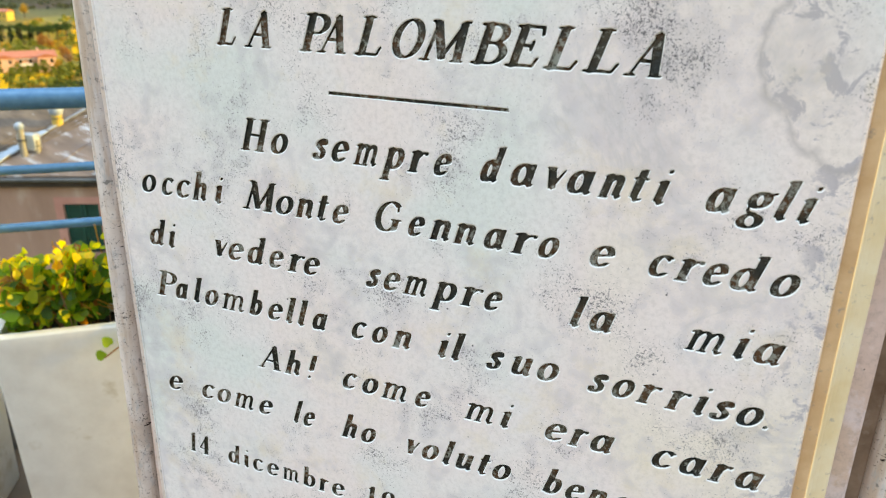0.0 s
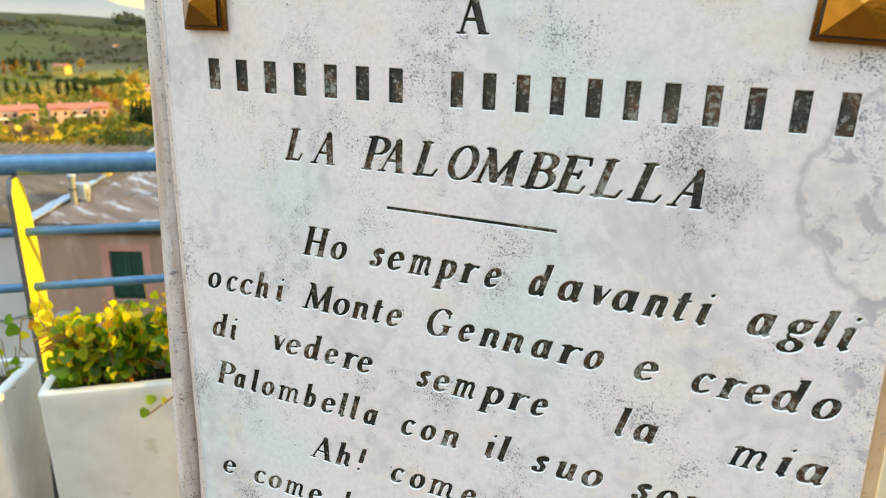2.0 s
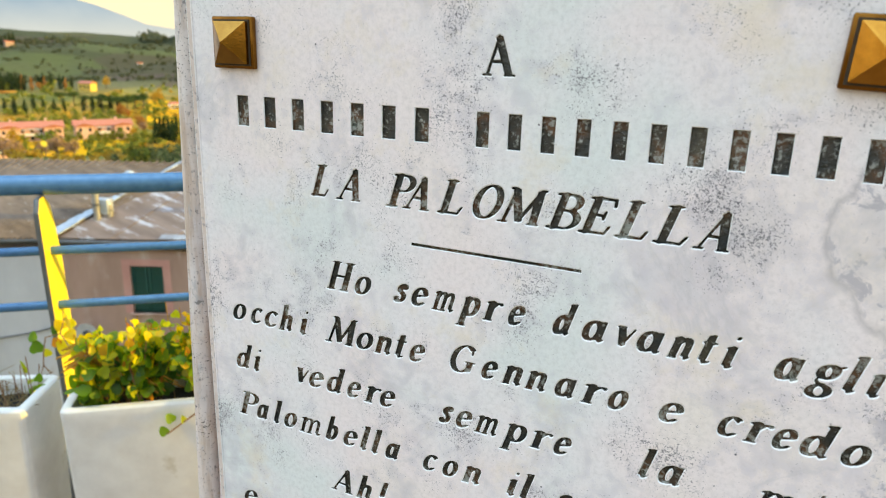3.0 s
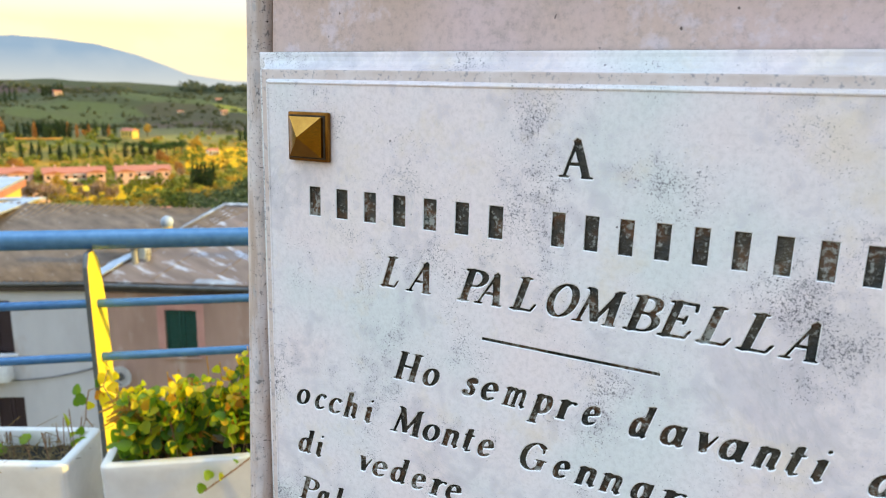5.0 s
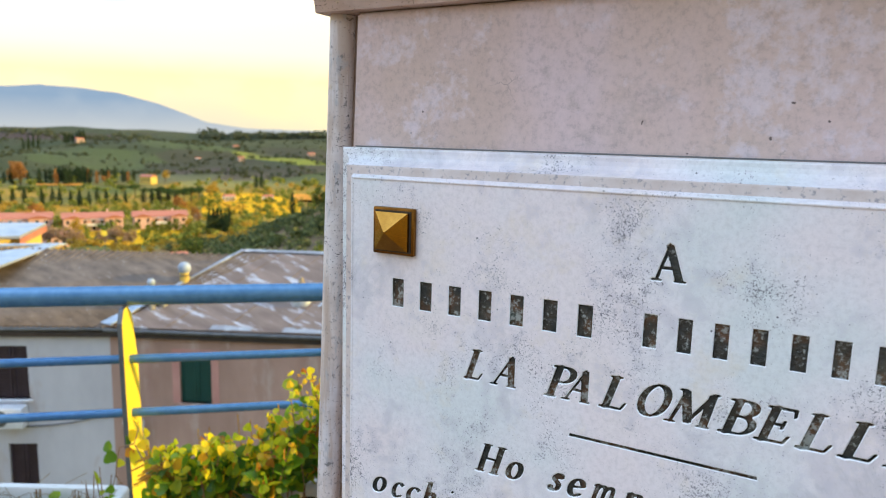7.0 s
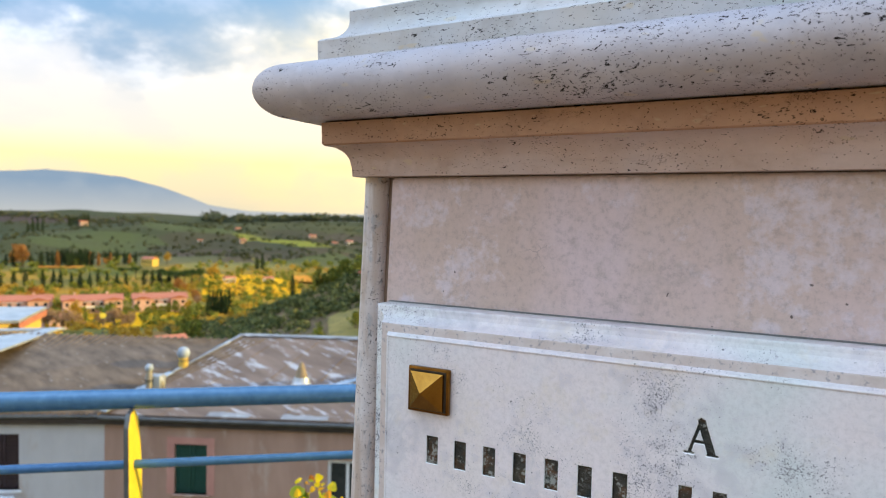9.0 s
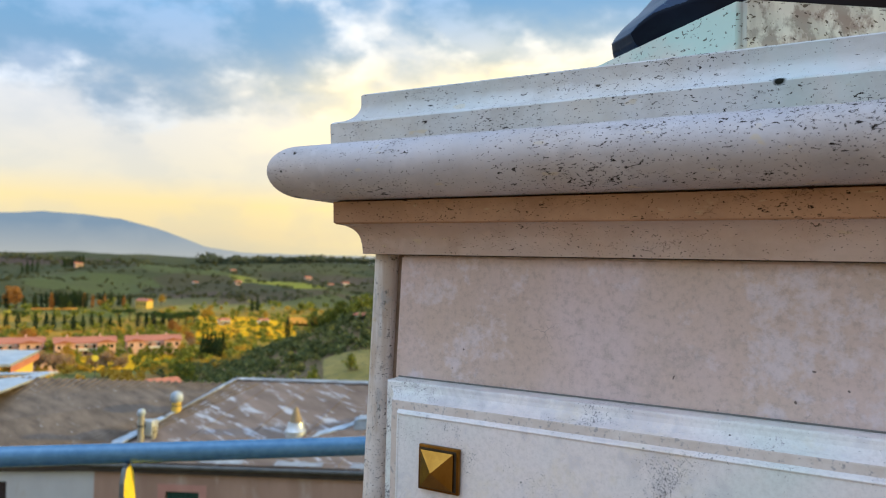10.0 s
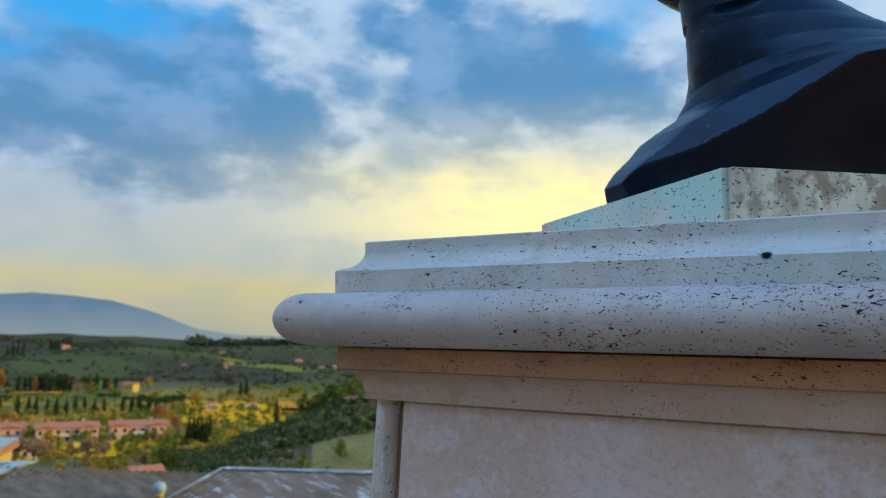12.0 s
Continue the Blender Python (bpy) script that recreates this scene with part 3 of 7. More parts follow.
M_LEAF_SUN_YELLOW = leaf_material("sun_yellow_ivy_leaf", [(0.0, (0.62, 0.58, 0.010)), (0.5, (0.88, 0.74, 0.006)), (0.85, (0.90, 0.66, 0.006)), (1.0, (0.80, 0.42, 0.010))])
M_PAVE = noisy("terrace_paving", (0.17, 0.115, 0.075), (0.235, 0.165, 0.11), 3, 0.8, 0, 0.4, 0.004, ((0.2, 0.18, 0.15), 0.62, 12))
M_PLASTER_PINK = noisy("pink_plaster", (0.33, 0.208, 0.160), (0.46, 0.305, 0.240), 0.9, 0.9, 0, 0.3, 0.01, ((0.48, 0.37, 0.31), 0.54, 1.6), (1, 1, 0.30))
M_PLASTER_WHITE = noisy("pale_plaster", (0.47, 0.46, 0.475), (0.58, 0.57, 0.58), 0.8, 0.9, 0, 0.3, 0.01, ((0.42, 0.33, 0.27), 0.60, 0.6), (1, 1, 0.4))
M_SHEET = noisy("brown_fibre_cement", (0.105, 0.078, 0.057), (0.215, 0.160, 0.117), 1.4, 0.85, 0, 0.4, 0.02, ((0.405, 0.378, 0.365), 0.62, 3.0), (1, 3, 1))
M_OLD_FLASH = noisy("dull_roof_flashing", (0.22, 0.27, 0.32), (0.52, 0.58, 0.65), 2.2, 0.4, 0, 0.4, 0.01, ((0.60, 0.61, 0.63), 0.58, 3.0))
M_WORN_FLASH = noisy("worn_roof_flashing", (0.20, 0.20, 0.21), (0.36, 0.38, 0.41), 1.6, 0.5, 0, 0.4, 0.01, ((0.66, 0.68, 0.71), 0.55, 1.3))
M_TAR = noisy("weathered_roof_felt", (0.138, 0.096, 0.072), (0.255, 0.185, 0.144), 0.9, 0.7, 0, 0.4, 0.02, ((0.52, 0.53, 0.57), 0.545, 1.5), (0.6, 2.6, 1))
M_FLASH = noisy("bare_metal_flashing", (0.42, 0.46, 0.50), (0.60, 0.63, 0.66), 2.5, 0.35, 0.5, 0.2, 0.01)
M_CONE = noisy("ochre_clay_cowl", (0.24, 0.18, 0.11), (0.36, 0.28, 0.18), 6, 0.8, 0, 0.3, 0.01)
M_FLUE = noisy("galvanised_pipe", (0.27, 0.25, 0.21), (0.42, 0.39, 0.33), 4, 0.5, 0.2, 0.2, 0.005)
M_GUTTER = noisy("dark_gutter", (0.07, 0.075, 0.08), (0.13, 0.13, 0.13), 4, 0.5, 0.3)
M_SHUTTER_GREEN = noisy("green_shutter", (0.010, 0.055, 0.045), (0.016, 0.08, 0.062), 6, 0.5)
M_SHUTTER_BROWN = noisy("dark_brown_shutter", (0.030, 0.018, 0.024), (0.05, 0.03, 0.035), 6, 0.5)
M_FRAME_WHITE = noisy("white_frame", (0.62, 0.64, 0.66), (0.75, 0.76, 0.77), 8, 0.5)
M_GLASS_DARK = noisy("dark_pane", (0.02, 0.025, 0.03), (0.04, 0.045, 0.05), 3, 0.1)
M_TERRACOTTA = noisy("terracotta_tiles", (0.42, 0.135, 0.080), (0.54, 0.215, 0.130), 1.2, 0.9, 0, 0.6, 0.05)
M_APART = noisy("rose_render", (0.72, 0.43, 0.32), (0.84, 0.54, 0.42), 0.3, 0.9)
M_FARM = noisy("pale_rose_render", (0.50, 0.33, 0.26), (0.62, 0.44, 0.36), 0.3, 0.9)
M_YELLOW_WALL = noisy("ochre_render", (0.60, 0.42, 0.08), (0.70, 0.50, 0.12), 0.6, 0.9)
M_LAMP = noisy("yellow_disc", (0.75, 0.60, 0.05), (0.85, 0.70, 0.08), 4, 0.6)
M_BALCONY = noisy("pale_balcony", (0.70, 0.66, 0.61), (0.80, 0.76, 0.71), 0.5, 0.9)


def crown_material(name, a, b, c3, leaf=0.25):
    return noisy(name, a, b, 0.25, 0.9, 0, 0.2, 0.05, None, (1, 1, 1), 0.2, leaf, c3)


M_CYPRESS = crown_material("cypress_foliage", (0.017, 0.036, 0.017), (0.034, 0.063, 0.022), (0.070, 0.084, 0.028), 0.1)
M_OLIVE = crown_material("olive_foliage", (0.075, 0.098, 0.045), (0.150, 0.178, 0.070), (0.380, 0.350, 0.105))
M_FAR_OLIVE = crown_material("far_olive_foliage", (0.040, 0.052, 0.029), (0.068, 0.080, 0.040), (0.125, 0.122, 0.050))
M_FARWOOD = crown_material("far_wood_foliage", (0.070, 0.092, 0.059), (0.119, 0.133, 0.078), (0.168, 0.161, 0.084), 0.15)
M_BROAD = crown_material("broadleaf_foliage", (0.102, 0.131, 0.026), (0.203, 0.232, 0.043), (0.493, 0.406, 0.051))
M_AUTUMN = crown_material("autumn_foliage", (0.36, 0.22, 0.035), (0.52, 0.34, 0.05), (0.66, 0.47, 0.06))
M_RUST = crown_material("russet_foliage", (0.28, 0.125, 0.035), (0.43, 0.20, 0.05), (0.56, 0.31, 0.08))
M_PINE = crown_material("pine_foliage", (0.026, 0.052, 0.016), (0.055, 0.092, 0.024), (0.13, 0.15, 0.035), 0.15)
M_BARE = crown_material("bare_twigs", (0.260, 0.169, 0.104), (0.390, 0.247, 0.143), (0.468, 0.338, 0.208), 0.1)
M_BARK = noisy("bark", (0.06, 0.045, 0.03), (0.12, 0.09, 0.06), 3, 0.95)


def land():
    m, N = material("farmland")
    co = N("TexCoord").outputs["Object"]
    bent = N("TexNoise", Vector=co, Scale=0.006, Detail=3.0)
    shift = N("VectorMath", i0=co, i1=N("VectorMath", i0=bent.outputs["Color"], i1=(90.0, 90.0, 0.0)).outputs[0])
    shift.inputs[1].links[0].from_node.operation = "MULTIPLY"
    cells = N("TexVoronoi", Vector=shift.outputs[0], Scale=0.011)
    pick = N("SeparateColor", i0=cells.outputs["Color"]).outputs[0]
    c = ramp_of(N, pick, [(0.0, (0.146, 0.167, 0.060)), (0.18, (0.213, 0.196, 0.085)), (0.34, (0.252, 0.245, 0.076)), (0.48, (0.243, 0.161, 0.091)), (0.6, (0.185, 0.196, 0.060)), (0.74, (0.321, 0.294, 0.091)), (0.86, (0.194, 0.127, 0.081)), (1.0, (0.165, 0.186, 0.081))], "CONSTANT")
    rows = N("TexWave", Vector=shift.outputs[0], Scale=0.045, Distortion=2.0, Detail=1.0).outputs[1]
    c = mix_of(N, math_of(N, "MULTIPLY", rows, 0.35), c, (0.07, 0.075, 0.04))
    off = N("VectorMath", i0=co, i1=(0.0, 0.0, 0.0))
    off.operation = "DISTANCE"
    # low sun's gold painted into the valley floor, masked by distance
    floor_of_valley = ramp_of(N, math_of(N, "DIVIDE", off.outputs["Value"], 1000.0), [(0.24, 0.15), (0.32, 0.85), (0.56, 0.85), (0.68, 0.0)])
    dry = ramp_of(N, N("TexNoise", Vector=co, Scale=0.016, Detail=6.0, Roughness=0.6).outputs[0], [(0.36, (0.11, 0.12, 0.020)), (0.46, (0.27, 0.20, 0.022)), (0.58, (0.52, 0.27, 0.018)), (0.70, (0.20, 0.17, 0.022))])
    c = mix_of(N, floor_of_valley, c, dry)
    c = mix_of(N, ramp_of(N, math_of(N, "DIVIDE", off.outputs["Value"], 2000.0), [(0.30, 0.0), (0.40, 0.82)]), c, (0.036, 0.041, 0.020))   # far hills painted darker with distance
    # fields on the far hillside: direction and distance of the middle, half sizes across and along, colour
    ragged = N("SeparateColor", i0=N("TexNoise", Vector=co, Scale=0.02, Detail=5.0, Roughness=0.6).outputs["Color"])
    here = N("SeparateXYZ", i0=co)
    for az, d, across, deep, tilt, tone in ((-60.0, 1330, 160, 120, 0, (0.080, 0.050, 0.046)), (-56.0, 915, 75, 75, 14, (0.085, 0.100, 0.034)), (-49.5, 1070, 62, 75, -16, (0.090, 0.105, 0.038)),
                                            (-48.4, 795, 38, 34, -14, (0.090, 0.066, 0.050)), (-42.9, 921, 132, 26, 68, (0.25, 0.25, 0.030)), (-36.0, 1100, 60, 80, 12, (0.082, 0.062, 0.046)), (-61.5, 1010, 50, 60, 8, (0.062, 0.085, 0.048))):
        turn = radians(az + tilt)
        ux = math_of(N, "SUBTRACT", here.outputs[0], d * math.sin(radians(az)))
        uy = math_of(N, "SUBTRACT", here.outputs[1], d * math.cos(radians(az)))
        side = math_of(N, "SUBTRACT", math_of(N, "MULTIPLY", ux, math.cos(turn)), math_of(N, "MULTIPLY", uy, math.sin(turn)))
        away = math_of(N, "ADD", math_of(N, "MULTIPLY", ux, math.sin(turn)), math_of(N, "MULTIPLY", uy, math.cos(turn)))
        side = math_of(N, "ADD", math_of(N, "DIVIDE", side, across), math_of(N, "SUBTRACT", ragged.outputs[0], 0.5))
        away = math_of(N, "ADD", math_of(N, "DIVIDE", away, deep), math_of(N, "SUBTRACT", ragged.outputs[1], 0.5))
        far = math_of(N, "ADD", math_of(N, "POWER", math_of(N, "ABSOLUTE", side), 3.0), math_of(N, "POWER", math_of(N, "ABSOLUTE", away), 3.0))
        c = mix_of(N, ramp_of(N, far, [(0.75, 0.92), (1.0, 0.0)]), c, tone)
    n1 = N("TexNoise", Vector=co, Scale=0.02, Detail=8.0, Roughness=0.65).outputs[0]
    c = mix_of(N, ramp_of(N, n1, [(0.48, 0.0), (0.72, 0.6)]), c, (0.085, 0.085, 0.045))
    n2 = N("TexNoise", Vector=co, Scale=0.12, Detail=5.0, Roughness=0.7).outputs[0]
    c = mix_of(N, ramp_of(N, n2, [(0.54, 0.0), (0.70, 0.6)]), c, (0.075, 0.08, 0.035))
    return finish(m, N, c, 0.95, 0, n2, 0.8, 2.0, 0.1)


M_LAND = land()
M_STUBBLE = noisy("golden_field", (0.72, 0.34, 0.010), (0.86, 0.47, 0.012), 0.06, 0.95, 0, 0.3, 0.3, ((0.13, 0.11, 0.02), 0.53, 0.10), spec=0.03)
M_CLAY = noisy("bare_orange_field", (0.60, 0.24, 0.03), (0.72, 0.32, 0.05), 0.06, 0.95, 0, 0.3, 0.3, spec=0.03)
M_PALE_FIELD = noisy("mown_field", (0.165, 0.145, 0.036), (0.300, 0.225, 0.062), 0.12, 0.95, 0, 0.6, 0.4, ((0.097, 0.099, 0.037), 0.54, 0.5))


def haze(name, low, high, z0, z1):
    """A mountain so far off that only the lit air before it shows; the haze is painted as its own glow."""
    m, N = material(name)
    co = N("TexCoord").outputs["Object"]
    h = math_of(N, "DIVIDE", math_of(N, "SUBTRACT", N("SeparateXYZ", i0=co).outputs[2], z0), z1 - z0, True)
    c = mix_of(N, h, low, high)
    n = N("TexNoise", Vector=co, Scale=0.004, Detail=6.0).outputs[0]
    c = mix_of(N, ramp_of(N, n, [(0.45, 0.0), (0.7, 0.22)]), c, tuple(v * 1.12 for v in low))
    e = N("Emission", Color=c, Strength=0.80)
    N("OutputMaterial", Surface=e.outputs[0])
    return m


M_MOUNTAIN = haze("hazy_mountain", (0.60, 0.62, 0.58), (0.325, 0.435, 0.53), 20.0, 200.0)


from mathutils.geometry import delaunay_2d_cdt


# ---- building helpers ----
def smooth_step(a, b, v):
    t = min(max((v - a) / (b - a), 0.0), 1.0)
    return t * t * (3 - 2 * t)


def mesh_of(bm, name, mat, smooth=0.6):
    """A mesh from bm, smooth but for edges sharper than the given angle."""
    bmesh.ops.recalc_face_normals(bm, faces=bm.faces)
    for e in bm.edges:
        e.smooth = len(e.link_faces) == 2 and e.calc_face_angle(0) < smooth
    for f in bm.faces:
        f.smooth = True
    me = bpy.data.meshes.new(name)
    bm.to_mesh(me)
    bm.free()
    for k in (mat if isinstance(mat, (list, tuple)) else [mat]):
        me.materials.append(k)
    return me


def part(name, bm, mat, parent=None, label="", m=None, smooth=0.6):
    ob = new(name, bm if isinstance(bm, bpy.types.Mesh) else mesh_of(bm, name, mat, smooth))
    if parent:
        ob.parent = parent
    if m:
        ob.matrix_basis = m
    return tagged(ob, label)


def thing(name, label, category, m=None, group="", kind=""):
    ob = new(name)
    ob.empty_display_size = 0.1
    if m:
        ob.matrix_basis = m
    return tagged(ob, label, category, group, kind)


def box(bm, lo, hi, bevel=0.0, m=None, seg=2):
    c = [(a + b) / 2 for a, b in zip(lo, hi)]
    made = bmesh.ops.create_cube(bm, size=1.0)["verts"]
    for v in made:
        v.co = Vector((c[i] + v.co[i] * (hi[i] - lo[i]) for i in range(3)))
    if bevel:
        made = bmesh.ops.bevel(bm, geom=list({e for v in made for e in v.link_edges}), offset=bevel, segments=seg, affect="EDGES", profile=0.5)["verts"] + [v for v in made if v.is_valid]
    if m:
        bmesh.ops.transform(bm, matrix=m, verts=list({v for v in made if v.is_valid}))
    return made


def box_bm(lo, hi, bevel=0.0, m=None, seg=2):
    bm = bmesh.new()
    box(bm, lo, hi, bevel, m, seg)
    return bm


def tube(bm, a, b, r, seg=16, r2=None, cap=True):
    a, b = Vector(a), Vector(b)
    m = Matrix.Translation((a + b) / 2) @ (b - a).to_track_quat("Z", "Y").to_matrix().to_4x4()
    bmesh.ops.create_cone(bm, cap_ends=cap, segments=seg, radius1=r, radius2=r if r2 is None else r2, depth=(b - a).length, matrix=m)


def tube_bm(a, b, r, seg=16, r2=None):
    bm = bmesh.new()
    tube(bm, a, b, r, seg, r2)
    return bm


def loft(bm, rings, close=True, cap=True):
    """Faces between closed rings of points."""
    rows = [[bm.verts.new(p) for p in ring] for ring in rings]
    for a, b in zip(rows, rows[1:]):
        for i in range(len(a) if close else len(a) - 1):
            k = (i + 1) % len(a)
            bm.faces.new((a[i], a[k], b[k], b[i]))
    if cap:
        bm.faces.new(rows[0][::-1])
        bm.faces.new(rows[-1])
    return rows


# ---- the pedestal ----
PX, PY, HALF = 0.0, 0.387, 0.344                 # centre and half width of the shaft; its front stands at y = 0.043


def square_ring(out, z, r=0.0025, n=3):
    """A square round the pedestal, out metres proud of the shaft, with corners rounded by r."""
    h, pts = HALF + out, []
    for k in range(4):
        cx, cy = ((h - r) * (1, -1, -1, 1)[k], (h - r) * (1, 1, -1, -1)[k])
        for i in range(n + 1):
            a = math.pi / 2 * (k + i / n)
            pts.append((PX + cx + r * math.cos(a), PY + cy + r * math.sin(a), z))
    return pts


def arc(c, r, a0, a1, n):
    return [(c[0] + r * math.cos(radians(a0 + (a1 - a0) * i / n)), c[1] + r * math.sin(radians(a0 + (a1 - a0) * i / n))) for i in range(n + 1)]


def moulding(profile):
    bm = bmesh.new()
    loft(bm, [square_ring(e, z) for e, z in profile])
    return bm


pedestal = thing("pedestal", "square travertine pedestal with corner beads and moulded cornice", "pedestal")
cavetto = [(0.0125, 1.7205), (0.0135, 1.7320)] + arc((0.0325, 1.7320), 0.0185, 180, 98, 10) + [(0.0335, 1.7508)]
fascia = [(0.0330, 1.7509), (0.0350, 1.7525), (0.0355, 1.7735), (0.030, 1.7750)]
roll = [(0.030, 1.7755)] + [(0.0570 + 0.0270 * math.cos(radians(a)), 1.8030 + 0.0272 * math.sin(radians(a))) for a in range(-90, 91, 9)] + [(0.030, 1.8305)]
upper = [(0.030, 1.8308), (0.0385, 1.8312), (0.0392, 1.8550), (0.0377, 1.8568)] + arc((0.0377, 1.8790), 0.0212, 262, 184, 9) + [(0.0168, 1.8880), (0.0155, 1.8893), (0.0, 1.8895)]
part("cornice_cavetto", moulding(cavetto), M_LEDGE, pedestal, "hollow travertine moulding", smooth=0.45)
part("cornice_fascia", moulding(fascia), M_FASCIA_BOUNCE, pedestal, "travertine band with warm bounce light in its colour", smooth=0.45)
part("cornice_roll", moulding(roll), M_CORNICE, pedestal, "pitted rounded travertine roll", smooth=0.45)
part("cornice_upper_moulding", moulding(upper), M_UPPER, pedestal, smooth=0.45)


def spread(z):
    """The shaft widens towards its foot."""
    return 0.0355 * (1.7205 - z)


def tapered(x, y0, y1, top=1.7195, bottom=0.165):
    bm = bmesh.new()
    loft(bm, [[(-x - spread(z), y0, z), (x + spread(z), y0, z), (x + spread(z), y1, z), (-x - spread(z), y1, z)] for z in (bottom, top)])
    bmesh.ops.bevel(bm, geom=list(bm.edges), offset=0.002, segments=2, affect="EDGES")
    return bm


part("shaft_core", tapered(0.330, 0.058, 0.716, 1.7203), M_BEAD, pedestal)
for sx in (-1, 1):
    for y in (0.056, 0.718):
        bm = bmesh.new()
        tube(bm, (sx * (0.3402 + spread(0.165)), y, 0.165), (sx * 0.3402, y, 1.7203), 0.0135, 28)
        part("corner_bead", bm, M_BEAD, pedestal, "rounded travertine corner bead")
        # dark strip added so the groove reads as deep and shaded
        bm, n = bmesh.new(), 0.0572 if y < 0.4 else 0.7168
        loft(bm, [[(sx * (q + spread(z)), n + o, z) for q, o in ((0.309, 0.0), (0.331, 0.0), (0.331, 0.004), (0.309, 0.004))] for z in (0.165, 1.7199)])
        part("groove_filling", bm, M_GROOVE_SHADE_DIRT, pedestal, "brown grimy filling with the groove's shade painted in")
part("facing_panel", tapered(0.3150, 0.043, 0.064), M_PANEL, pedestal, "smooth honed travertine facing")
part("facing_panel", tapered(0.3150, 0.710, 0.731), M_PANEL, pedestal, "smooth honed travertine facing")
for sx in (-1, 1):
    bm = bmesh.new()
    loft(bm, [[(sx * (0.343 + spread(z)), 0.072, z), (sx * (0.343 + spread(z)), 0.702, z), (sx * (0.322 + spread(z)), 0.702, z), (sx * (0.322 + spread(z)), 0.072, z)] for z in (0.165, 1.7195)])
    part("facing_panel", bm, M_PANEL, pedestal, "smooth honed travertine facing")
foot = [(0.058, 0.168), (0.068, 0.160), (0.072, 0.150), (0.100, 0.120), (0.102, 0.100), (0.120, 0.098), (0.124, -0.208), (0.122, -0.209)]
part("foot_moulding", moulding(foot[::-1]), M_CORNICE, pedestal)

# the block set cornerwise on the cornice
BC, FRONT, SIDE = Vector((0.000, 0.336, 0)), Vector((0.006, 0.081, 0)), 0.3575
LEFT_WAY, RIGHT_WAY = (Vector((math.cos(radians(a)), math.sin(radians(a)), 0)) for a in (139.3, 34.5))


def block_bm():
    """A low stone slightly out of square, its upright edges worn round."""
    four = [Vector((0, 0, 0)), RIGHT_WAY * SIDE, (RIGHT_WAY + LEFT_WAY) * SIDE, LEFT_WAY * SIDE]
    bm = bmesh.new()
    loft(bm, [[(p.x, p.y, z) for p in four] for z in (1.8900, 1.9500)])
    upright = [e for e in bm.edges if abs(e.verts[0].co.z - e.verts[1].co.z) > 0.01]
    bmesh.ops.bevel(bm, geom=upright, offset=0.006, segments=4, affect="EDGES")
    level = [e for e in bm.edges if min(v.co.z for v in e.verts) > 1.9499]
    bmesh.ops.bevel(bm, geom=level, offset=0.0016, segments=2, affect="EDGES")
    return bm


block = part("plinth_block", block_bm(), M_PLINTH, None, m=pose(FRONT.x, FRONT.y, 0), smooth=0.9)
tagged(block, "small stained travertine block with green copper runs on pedestal", "plinth")


